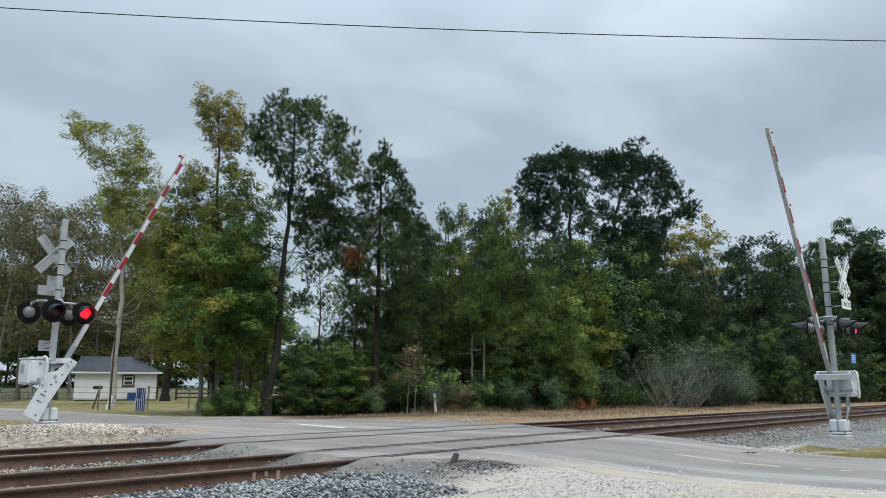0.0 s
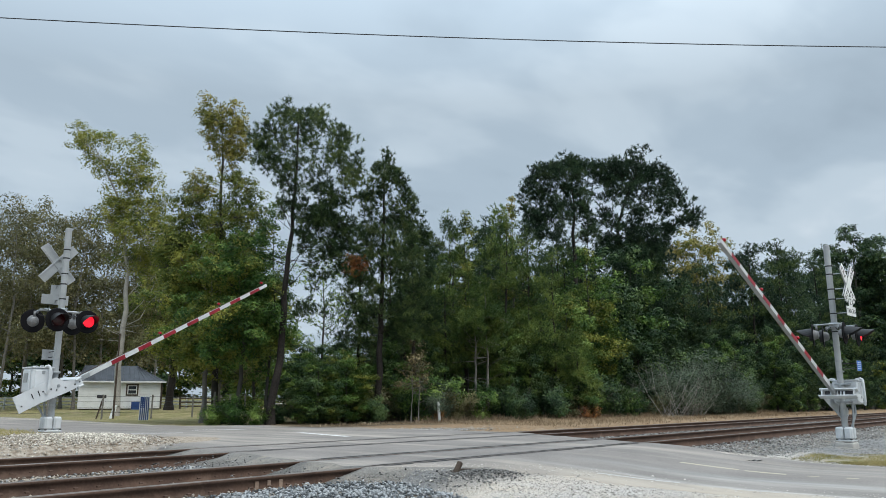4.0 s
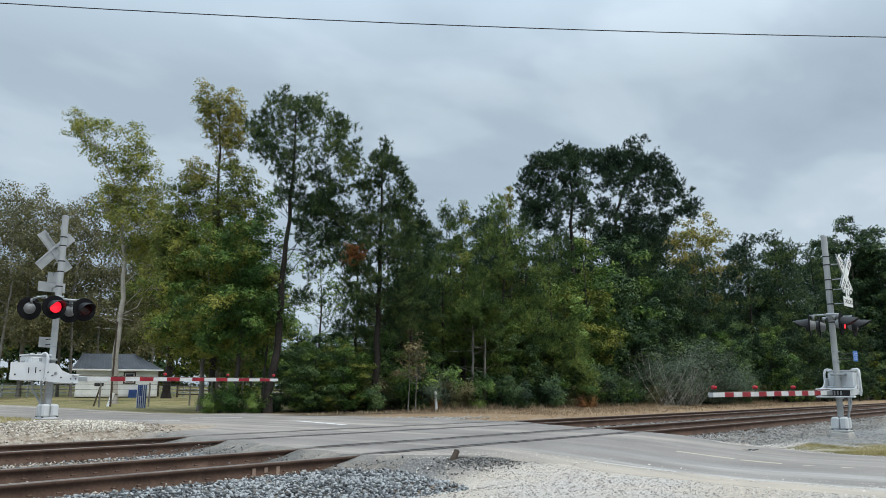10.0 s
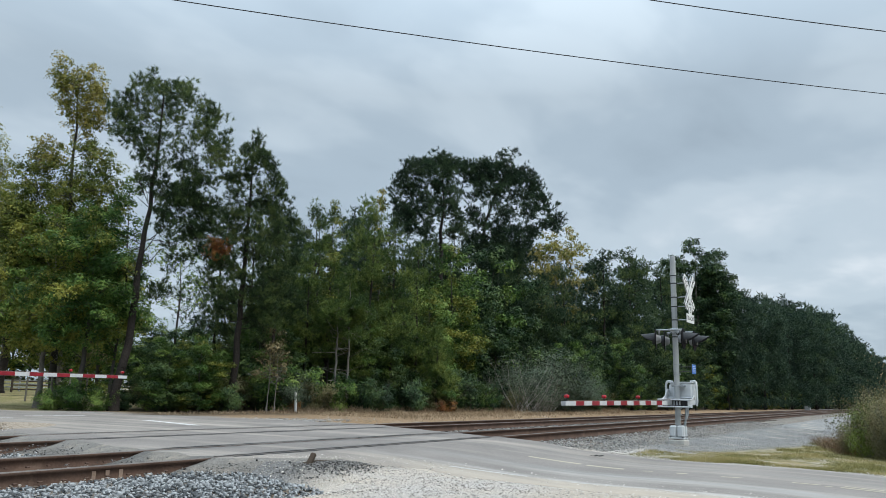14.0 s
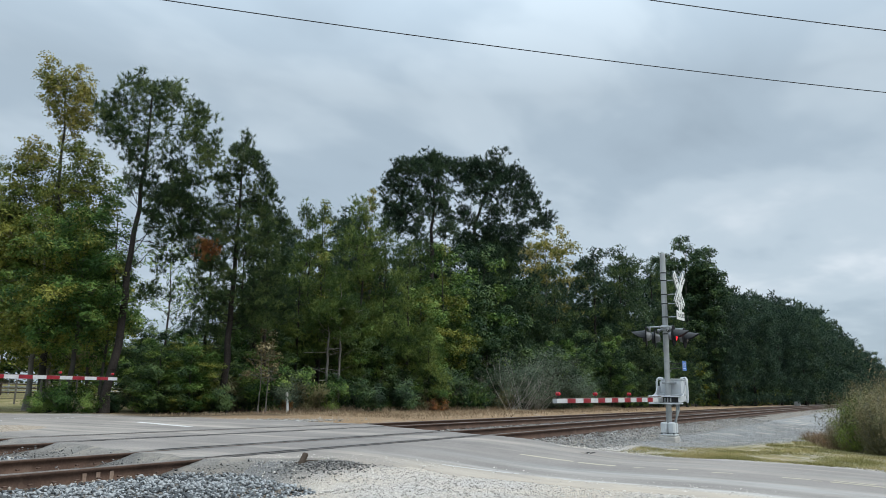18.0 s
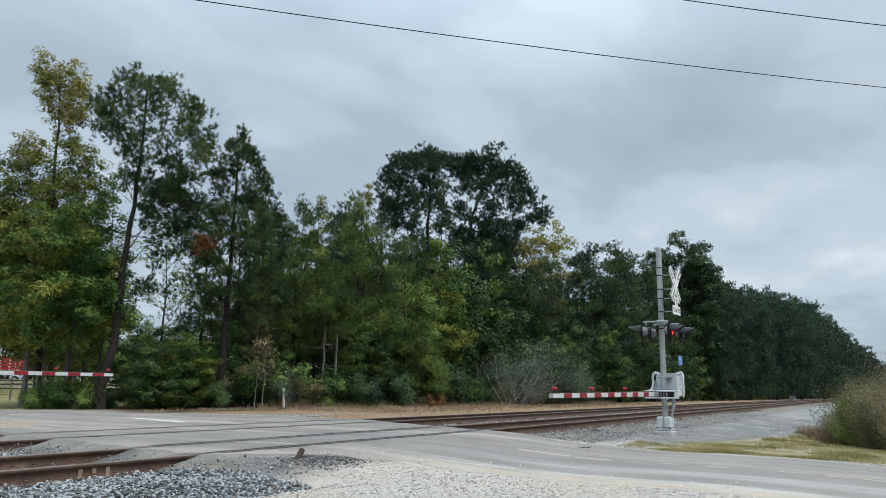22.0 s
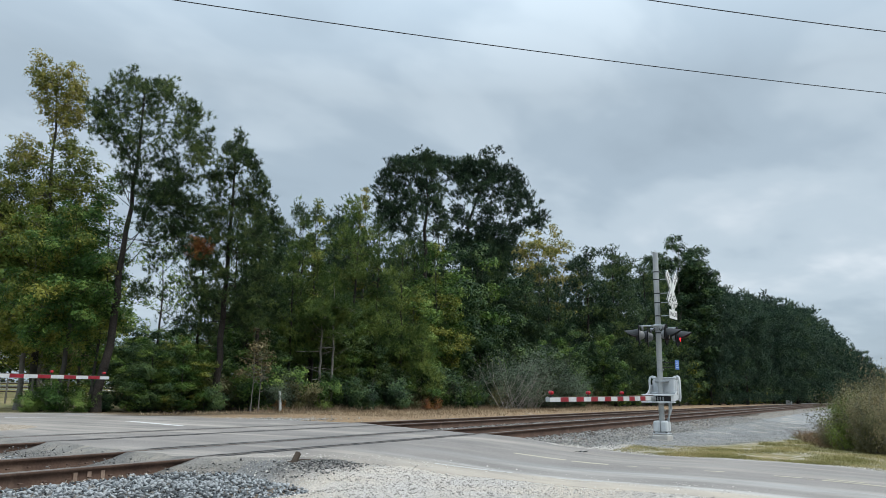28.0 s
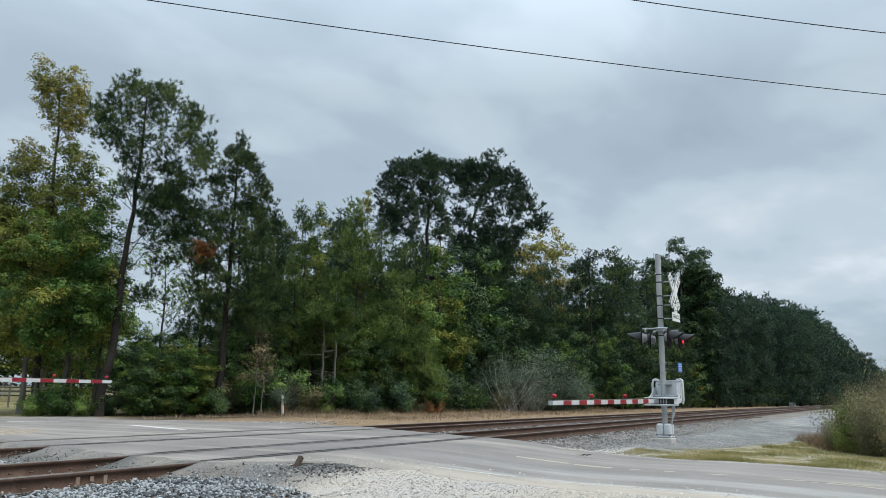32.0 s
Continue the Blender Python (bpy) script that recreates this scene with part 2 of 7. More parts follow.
add_road_dust(ASPHALT)
BROKEN_ASPHALT = surface("broken_asphalt", (0.105, 0.100, 0.092), (0.255, 0.240, 0.218), scale=2.2, rough=0.95, fine=34, fine_mix=0.55, bump=0.9, bump_dist=0.03, c3=(0.30, 0.265, 0.22), c3_scale=1.6, c3_lo=0.5, c3_hi=0.7)
ROAD_PAINT = surface("worn_white_paint", (0.45, 0.45, 0.44), (0.75, 0.75, 0.73), scale=6, rough=0.7, fine=50, fine_mix=0.5, bump=0.2)
PALE_DUST = surface("pale_road_dust", (0.40, 0.395, 0.38), (0.56, 0.55, 0.53), scale=2.0, rough=0.95, fine=30, fine_mix=0.5, bump=0.2)
HIGHWAY = surface("dark_highway", (0.05, 0.05, 0.05), (0.09, 0.09, 0.09), scale=1.0, rough=0.9, fine=30)
DULL_CASE = surface("dull_grey_case", (0.14, 0.145, 0.15), (0.26, 0.265, 0.27), scale=6, rough=0.55, metal=0.3, fine=50, bump=0.08)
YELLOW_PAINT = surface("worn_yellow_paint", (0.34, 0.315, 0.25), (0.48, 0.43, 0.32), scale=5, rough=0.75, fine=45, fine_mix=0.5, bump=0.2)
TAR = surface("tar_seal", (0.012, 0.012, 0.013), (0.03, 0.03, 0.03), scale=5, rough=0.7, fine=30)
RUST = surface("rusty_rail", (0.055, 0.032, 0.023), (0.122, 0.075, 0.054), scale=3, rough=0.85, fine=35, fine_mix=0.4, bump=0.4, c3=(0.165, 0.112, 0.083), c3_scale=2.5, c3_lo=0.55, c3_hi=0.75)
RAIL_TOP = surface("worn_rail_head", (0.11, 0.085, 0.07), (0.22, 0.19, 0.17), scale=2, rough=0.42, metal=0.6, fine=40, bump=0.1)
TIE_WOOD = surface("weathered_tie_wood", (0.05, 0.04, 0.032), (0.13, 0.105, 0.085), scale=3, rough=0.9, fine=30, per_object=0.3, bump=0.6)
BALLAST = surface("grey_ballast_stone", (0.085, 0.094, 0.100), (0.345, 0.362, 0.370), scale=0.8, rough=0.9, fine=60, fine_mix=0.15, per_island=0.8, bump=0.3)
GREY_STONE = surface("grey_gravel_stone", (0.19, 0.19, 0.185), (0.43, 0.42, 0.40), scale=0.8, rough=0.9, fine=60, fine_mix=0.15, per_island=0.7, bump=0.3)
DUSTY_STONE = surface("dusty_ballast_stone", (0.13, 0.105, 0.082), (0.44, 0.385, 0.325), scale=0.8, rough=0.92, fine=60, fine_mix=0.2, per_island=0.8, bump=0.3)
DARK_STONE = surface("dark_gravel_stone", (0.055, 0.054, 0.053), (0.24, 0.235, 0.225), scale=0.8, rough=0.9, fine=60, fine_mix=0.15, per_island=0.7, bump=0.3)
PALE_STONE = surface("pale_gravel_stone", (0.27, 0.250, 0.228), (0.63, 0.595, 0.545), scale=0.8, rough=0.9, fine=60, fine_mix=0.15, per_island=0.8, bump=0.3)
ALUMINIUM = surface("painted_aluminium", (0.29, 0.305, 0.31), (0.42, 0.435, 0.44), scale=2.5, rough=0.5, metal=0.25, fine=60, fine_mix=0.25, bump=0.08, c3=(0.26, 0.27, 0.265), c3_scale=1.6, c3_lo=0.58, c3_hi=0.78)
WHITE_PAINT = surface("white_painted_steel", (0.50, 0.525, 0.545), (0.64, 0.665, 0.685), scale=2.5, rough=0.5, fine=60, fine_mix=0.2, bump=0.06, c3=(0.42, 0.41, 0.38), c3_scale=2.2, c3_lo=0.62, c3_hi=0.8)
GALV = surface("galvanised_steel", (0.28, 0.30, 0.31), (0.44, 0.46, 0.47), scale=8, rough=0.45, metal=0.7, fine=50, bump=0.08)
DARK_STEEL = surface("dark_steel", (0.02, 0.02, 0.022), (0.055, 0.055, 0.058), scale=6, rough=0.6, metal=0.3, fine=40)
BLACK = surface("black_enamel", (0.004, 0.004, 0.005), (0.010, 0.010, 0.012), scale=4, rough=0.75, fine=50, bump=0.05, spec=0.12)
HOOD_BLACK = surface("black_hood_enamel", (0.010, 0.011, 0.013), (0.022, 0.023, 0.026), scale=4, rough=0.5, fine=50, bump=0.05)
ARM_WHITE = surface("reflective_white_sheet", (0.44, 0.455, 0.46), (0.60, 0.615, 0.62), scale=5, rough=0.45, fine=40, bump=0.03)
ARM_RED = surface("reflective_red_sheet", (0.19, 0.011, 0.020), (0.30, 0.017, 0.028), scale=5, rough=0.4, fine=40, bump=0.03)
SIGN_WHITE = surface("white_sign_sheet", (0.62, 0.63, 0.62), (0.78, 0.79, 0.78), scale=5, rough=0.5, fine=40, bump=0.03)
SIGN_BLUE = surface("blue_sign_sheet", (0.015, 0.10, 0.42), (0.03, 0.17, 0.58), scale=5, rough=0.45, fine=40, bump=0.03)
SIGN_BLACK = surface("black_sign_ink", (0.01, 0.01, 0.01), (0.03, 0.03, 0.03), scale=5, rough=0.6, fine=40, bump=0)
CONCRETE = surface("pale_concrete", (0.38, 0.37, 0.35), (0.55, 0.53, 0.50), scale=4, rough=0.9, fine=50, bump=0.4)
LENS_DARK = surface("unlit_red_lens", (0.02, 0.004, 0.005), (0.045, 0.007, 0.008), scale=10, rough=0.15, fine=80, bump=0.3)
LENS_LIT = glowing("lit_red_lens", (0.92, 0.012, 0.030), 1.15)
LENS_SMALL = glowing("lit_small_red_lamp", (0.36, 0.008, 0.014), 0.06)
BARK_GREY = surface("grey_bark", (0.10, 0.092, 0.08), (0.25, 0.235, 0.21), scale=2.5, rough=0.95, fine=22, fine_mix=0.5, bump=0.8, bump_dist=0.03)
BARK_PINE = surface("pine_bark", (0.012, 0.010, 0.009), (0.040, 0.033, 0.028), scale=2.5, rough=0.95, fine=16, fine_mix=0.5, bump=0.9, bump_dist=0.04)
BARK_DARK = surface("dark_twig_bark", (0.03, 0.028, 0.024), (0.075, 0.07, 0.06), scale=2.5, rough=0.95, fine=22)
RUST_STAIN = surface("pale_rust_stain", (0.22, 0.15, 0.11), (0.36, 0.27, 0.21), scale=6, rough=0.9, fine=40)
CREAM_STONE = surface("cream_broken_stone", (0.36, 0.325, 0.27), (0.76, 0.71, 0.62), scale=0.8, rough=0.93, fine=60, fine_mix=0.2, per_island=0.8, bump=0.3)
CLOD = surface("brown_earth_clod", (0.16, 0.125, 0.092), (0.40, 0.33, 0.255), scale=1.5, rough=0.95, fine=40, per_island=0.6, bump=0.4)
BARK_PALE = surface("pale_bark", (0.20, 0.19, 0.17), (0.42, 0.40, 0.36), scale=2.5, rough=0.95, fine=18, fine_mix=0.4, bump=0.6, bump_dist=0.02)
NEEDLES = foliage("pine_needles", (0.013, 0.030, 0.011), (0.040, 0.075, 0.025), (0.125, 0.168, 0.052), patch=1.6, glow_through=0.2)
NEEDLES_DARK = foliage("dark_pine_needles", (0.011, 0.027, 0.015), (0.030, 0.062, 0.031), (0.078, 0.122, 0.054), patch=1.0, glow_through=0.2)
NEEDLES_YOUNG = foliage("young_pine_needles", (0.022, 0.050, 0.012), (0.070, 0.120, 0.027), (0.185, 0.235, 0.056), patch=1.0, glow_through=0.22)
LEAF_GREEN = foliage("green_leaves", (0.024, 0.064, 0.013), (0.082, 0.158, 0.032), (0.235, 0.325, 0.080), patch=1.0, glow_through=0.28)
LEAF_MIXED = foliage("green_and_yellow_leaves", (0.032, 0.062, 0.010), (0.108, 0.145, 0.026), (0.290, 0.292, 0.060), patch=1.0, glow_through=0.28)
LEAF_YELLOW = foliage("yellowing_leaves", (0.085, 0.105, 0.022), (0.205, 0.200, 0.045), (0.360, 0.300, 0.080), patch=1.1, glow_through=0.35)
# distance haze is put into this needle colour: paler and bluer
NEEDLES_HAZE = foliage("haze_tinted_pine_needles", (0.016, 0.036, 0.024), (0.036, 0.070, 0.044), (0.078, 0.122, 0.072), patch=0.5, glow_through=0.2)
LEAF_LIME = foliage("yellow_green_leaves", (0.050, 0.080, 0.014), (0.140, 0.172, 0.034), (0.300, 0.300, 0.070), patch=1.1, glow_through=0.32)
LEAF_OLIVE = foliage("olive_autumn_leaves", (0.078, 0.082, 0.036), (0.145, 0.140, 0.064), (0.230, 0.205, 0.100), patch=0.4, glow_through=0.3)
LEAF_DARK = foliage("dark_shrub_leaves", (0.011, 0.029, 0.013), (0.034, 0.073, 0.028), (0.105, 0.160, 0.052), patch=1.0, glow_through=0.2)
LEAF_GREYISH = foliage("grey_green_shrub_leaves", (0.040, 0.064, 0.040), (0.080, 0.114, 0.070), (0.140, 0.175, 0.112), patch=0.6)
LEAF_BROWN = foliage("brown_weed_leaves", (0.115, 0.100, 0.050), (0.21, 0.175, 0.088), (0.33, 0.27, 0.145), patch=0.9)
LEAF_BRIGHT = foliage("bright_green_leaves", (0.075, 0.120, 0.024), (0.150, 0.205, 0.042), (0.265, 0.305, 0.072), patch=0.8, glow_through=0.3)
WEED = foliage("rusty_dry_weeds", (0.13, 0.088, 0.055), (0.23, 0.160, 0.10), (0.36, 0.28, 0.18), patch=0.9, glow_through=0.2)
LEAF_RUST = foliage("rusty_brown_leaves", (0.12, 0.045, 0.016), (0.26, 0.105, 0.032), (0.40, 0.20, 0.06), patch=0.8)
TWIG_GREY = surface("grey_twigs", (0.06, 0.057, 0.05), (0.15, 0.142, 0.128), scale=2, rough=0.95, fine=20, bump=0.2)
STRAW = foliage("dry_straw", (0.19, 0.135, 0.082), (0.32, 0.24, 0.155), (0.46, 0.36, 0.24), patch=0.5, glow_through=0.2)
GRASS = foliage("yellowed_grass", (0.12, 0.125, 0.036), (0.23, 0.212, 0.074), (0.40, 0.335, 0.155), patch=0.9, glow_through=0.25)
WALL_PAINT = surface("white_siding", (0.62, 0.63, 0.62), (0.76, 0.77, 0.76), scale=1.5, rough=0.7, fine=20, bump=0.1)
ROOF_METAL = surface("dark_metal_roof", (0.055, 0.062, 0.072), (0.10, 0.11, 0.125), scale=1.5, rough=0.4, metal=0.4, fine=20, bump=0.05)
GLASS_DARK = surface("window_glass", (0.02, 0.025, 0.03), (0.05, 0.055, 0.06), scale=2, rough=0.08, fine=10, bump=0)
BROWN_WOOD = surface("dark_brown_wood", (0.035, 0.026, 0.02), (0.085, 0.062, 0.045), scale=3, rough=0.9, fine=25)
FENCE_WHITE = surface("white_board", (0.55, 0.56, 0.55), (0.74, 0.75, 0.74), scale=3, rough=0.8, fine=25)
BLUE_PANEL = surface("blue_panel", (0.02, 0.05, 0.17), (0.035, 0.085, 0.26), scale=3, rough=0.5, fine=25, bump=0)
TRUCK_WHITE = surface("white_car_paint", (0.66, 0.67, 0.68), (0.78, 0.79, 0.80), scale=2, rough=0.25, fine=20, bump=0)
TRUCK_RED = surface("red_truck_paint", (0.30, 0.035, 0.030), (0.42, 0.055, 0.045), scale=2, rough=0.4, fine=20, bump=0)
RUBBER = surface("black_rubber", (0.012, 0.012, 0.012), (0.03, 0.03, 0.03), scale=4, rough=0.85, fine=30)
CABLE = surface("black_cable", (0.012, 0.013, 0.015), (0.03, 0.03, 0.032), scale=3, rough=0.6, fine=30, bump=0)


# ---- mesh helpers ----
def fast_mesh(name, co, faces, mats, index=None, smooth=False):
    """A mesh from arrays: vertices (n, 3) and faces (m, k)."""
    me = bpy.data.meshes.new(name)
    faces = np.asarray(faces, dtype=np.int32)
    co = np.asarray(co, dtype=np.float32)
    me.vertices.add(len(co))
    me.vertices.foreach_set("co", co.ravel())
    me.loops.add(faces.size)
    me.loops.foreach_set("vertex_index", faces.ravel())
    me.polygons.add(len(faces))
    me.polygons.foreach_set("loop_start", np.arange(len(faces), dtype=np.int32) * faces.shape[1])
    if index is not None:
        me.polygons.foreach_set("material_index", np.asarray(index, dtype=np.int32))
    if smooth:
        me.polygons.foreach_set("use_smooth", np.ones(len(faces), dtype=bool))
    for m in mats:
        me.materials.append(m)
    me.update(calc_edges=True)
    return me


class Geo:
    """Collects simple solids into one mesh."""

    def __init__(self):
        self.v, self.f, self.m = [], [], []

    def add(self, verts, faces, mat=0, at=None):
        k = len(self.v)
        for p in verts:
            p = Vector(p)
            self.v.append(at @ p if at is not None else p)
        for q in faces:
            self.f.append([k + i for i in q])
            self.m.append(mat)

    def box(self, c, s, at=None, ch=0.006, mat=0):
        """A box with chamfered edges."""
        hx, hy, hz = (d / 2 for d in s)
        ch = min(ch, hx * 0.45, hy * 0.45, hz * 0.45)
        verts, key = [], {}
        for sx in (-1, 1):
            for sy in (-1, 1):
                for sz in (-1, 1):
                    for ax in range(3):
                        p = [sx * hx, sy * hy, sz * hz]
                        for o in range(3):
                            if o != ax:
                                p[o] -= (sx, sy, sz)[o] * ch
                        key[(sx, sy, sz, ax)] = len(verts)
                        verts.append((c[0] + p[0], c[1] + p[1], c[2] + p[2]))
        faces = []
        for ax in range(3):
            a, b = [i for i in range(3) if i != ax]
            for s0 in (-1, 1):
                ring = []
                for sa, sb in ((-1, -1), (1, -1), (1, 1), (-1, 1)):
                    q = [0, 0, 0]
                    q[ax], q[a], q[b] = s0, sa, sb
                    ring.append(key[(*q, ax)])
                if (s0 < 0) != (ax == 1):
                    ring.reverse()
                faces.append(ring)
            for sa in (-1, 1):
                for sb in (-1, 1):
                    q0, q1 = [0, 0, 0], [0, 0, 0]
                    q0[ax], q0[a], q0[b] = -1, sa, sb
                    q1[ax], q1[a], q1[b] = 1, sa, sb
                    faces.append([key[(*q0, a)], key[(*q1, a)], key[(*q1, b)], key[(*q0, b)]])
        for sx in (-1, 1):
            for sy in (-1, 1):
                for sz in (-1, 1):
                    faces.append([key[(sx, sy, sz, i)] for i in range(3)])
        self.add(verts, faces, mat, at)
        return self

    def tube(self, pts, r, n=10, mat=0, at=None, caps=True):
        """A round bar along points; r is one radius or one for each point."""
        pts = [Vector(p) for p in pts]
        rs = r if isinstance(r, (list, tuple)) else [r] * len(pts)
        verts, faces = [], []
        side = None
        for i, p in enumerate(pts):
            d = (pts[min(i + 1, len(pts) - 1)] - pts[max(i - 1, 0)]).normalized()
            if side is None:
                side = d.orthogonal().normalized()
            side = (side - d * side.dot(d)).normalized()
            up = d.cross(side)
            for k in range(n):
                a = 2 * math.pi * k / n
                verts.append(p + (side * math.cos(a) + up * math.sin(a)) * rs[i])
        for i in range(len(pts) - 1):
            for k in range(n):
                a, b = i * n + k, i * n + (k + 1) % n
                faces.append([a, b, b + n, a + n])
        if caps:
            faces.append(list(range(n))[::-1])
            faces.append([(len(pts) - 1) * n + k for k in range(n)])
        self.add(verts, faces, mat, at)
        return self

    def lathe(self, prof, n=20, mat=0, at=None, a0=0.0, a1=360.0):
        """A profile of (radius, y) turned about the y axis."""
        full = abs(a1 - a0 - 360) < 1e-6
        cols = n if full else n + 1
        verts, faces = [], []
        for r, y in prof:
            for k in range(cols):
                a = radians(a0 + (a1 - a0) * k / n)
                verts.append((r * math.cos(a), y, r * math.sin(a)))
        for i in range(len(prof) - 1):
            for k in range(n):
                b = (k + 1) % cols
                faces.append([i * cols + k, i * cols + b, (i + 1) * cols + b, (i + 1) * cols + k])
        self.add(verts, faces, mat, at)
        return self

    def prism(self, outline, y0, y1, mat=0, at=None):
        """An outline in x and z with depth along y."""
        n = len(outline)
        verts = [(x, y0, z) for x, z in outline] + [(x, y1, z) for x, z in outline]
        faces = [list(range(n)), [n + i for i in range(n)][::-1]]
        faces += [[i, n + i, n + (i + 1) % n, (i + 1) % n] for i in range(n)]
        self.add(verts, faces, mat, at)
        return self

    def mesh(self, name, mats):
        me = bpy.data.meshes.new(name)
        me.from_pydata([tuple(p) for p in self.v], [], self.f)
        for m in mats if isinstance(mats, (list, tuple)) else [mats]:
            me.materials.append(m)
        me.polygons.foreach_set("material_index", self.m)
        bm = bmesh.new()
        bm.from_mesh(me)
        bmesh.ops.recalc_face_normals(bm, faces=bm.faces)
        bm.to_mesh(me)
        bm.free()
        return me


def part(name, geo, mats, parent, label="", at=None, smooth=False):
    """One mesh under a thing or a part."""
    me = geo.mesh(name, mats) if isinstance(geo, Geo) else geo
    if smooth:
        for p in me.polygons:
            p.use_smooth = True
    ob = new(name, me)
    ob.parent = parent
    if at is not None:
        ob.matrix_basis = at
    return tagged(ob, label) if label else ob


def thing(name, at, label, category, group="", kind=""):
    ob = new(name)
    ob.empty_display_size = 0.2
    ob.matrix_basis = at
    return tagged(ob, label, category, group, kind)


def smooth_step(a):
    a = np.clip(a, 0, 1)
    return a * a * (3 - 2 * a)


# ---- plan: tracks run along x, the road crosses them along y ----
RAILS = (7.60, 9.10, 11.69, 13.19)


def bend(x):
    """The line curves gently away in the distance."""
    return -1.5e-4 * np.maximum(0, np.asarray(x, dtype=float) - 60) ** 2


def road_z(y):
    y = np.asarray(y, dtype=float)
    return -0.22 * smooth_step((7.3 - y) / 3.8) - 0.40 * smooth_step((2.5 - y) / 9)


def road_left(y):
    return np.interp(y, [-60, 0, 4.2, 5.6, 6.6, 7.5, 13.3, 16.2, 22.6, 26.8, 30, 55, 90], [9.3, 9.35, 9.3, 9.0, 8.3, 7.1, 8.1, 9.2, 9.5, 10.2, 10.8, 12.9, 15.5])


def road_right(y):
    return np.interp(y, [-60, 2.3, 5.5, 7.6, 13.3, 17, 22, 27.4, 55, 90], [14.6, 14.6, 14.4, 15.1, 18.3, 18.3, 17.2, 15.9, 19.6, 23.0])


def bed_top(y, x=0.0):
    """Top of the ballast across the two tracks, fuller round the near rails west of the road."""
    west = np.interp(y, [4.6, 5.6, 6.7, 7.5, 8.3, 9.2, 10.4, 11.6, 12.4, 13.3, 13.9, 15.4], [-0.36, -0.26, -0.17, -0.135, -0.165, -0.165, -0.175, -0.18, -0.19, -0.18, -0.19, -0.42])
    east = np.interp(y, [4.6, 5.6, 6.7, 7.5, 8.3, 9.2, 10.4, 11.6, 12.4, 13.3, 13.9, 15.4], [-0.36, -0.27, -0.22, -0.19, -0.20, -0.19, -0.20, -0.19, -0.20, -0.19, -0.20, -0.42])
    return np.where(np.asarray(x) > 11, east, west)


def ground_z(x, y):
    x, y = np.asarray(x, dtype=float), np.asarray(y, dtype=float)
    yb = y - bend(x)
    z = road_z(yb) - 0.03
    off_road = np.maximum(smooth_step((7.5 - x + 0.1 * (yb - 7)) / 0.6), smooth_step((x - 14.9 - 0.55 * np.clip(yb - 7.6, 0, 6)) / 0.6))
    bed = smooth_step((yb - 5.0) / 0.8) * smooth_step((15.6 - yb) / 0.8) * np.maximum(off_road, (yb > 7.2) & (yb < 13.6))
    z = z * (1 - bed) + np.minimum(z, bed_top(yb, x) - 0.09) * bed
    # the right of way falls away beside the line
    z = z - 0.10 * smooth_step((x - 17) / 10) * smooth_step((6 - yb) / 3)
    # spoil heaped at the foot of the far signal
    z = z + 0.21 * np.exp(-((x - 7.0) / 2.8) ** 2 - ((y - 17.4) / 1.7) ** 2)
    z = z + 0.35 * smooth_step((yb - 21) / 8) * smooth_step((x - 22) / 8)
    return z


def grid_axis(lo, hi, fine0, fine1, step):
    a = list(np.arange(fine0, fine1 + 1e-6, step))
    d, p = step, fine1
    while p < hi:
        d *= 1.35
        p += d
        a.append(min(p, hi))
    d, p = step, fine0
    while p > lo:
        d *= 1.35
        p -= d
        a.insert(0, max(p, lo))
    return np.array(a)


def sheet(name, xs, ys, zf, mats, smooth=True):
    X, Y = np.meshgrid(xs, ys)
    Z = zf(X, Y)
    co = np.stack([X, Y, Z], -1).reshape(-1, 3)
    nx, ny = len(xs), len(ys)
    i, j = np.meshgrid(np.arange(nx - 1), np.arange(ny - 1))
    a = (j * nx + i).ravel()
    return fast_mesh(name, co, np.stack([a, a + 1, a + nx + 1, a + nx], -1), mats, smooth=smooth)


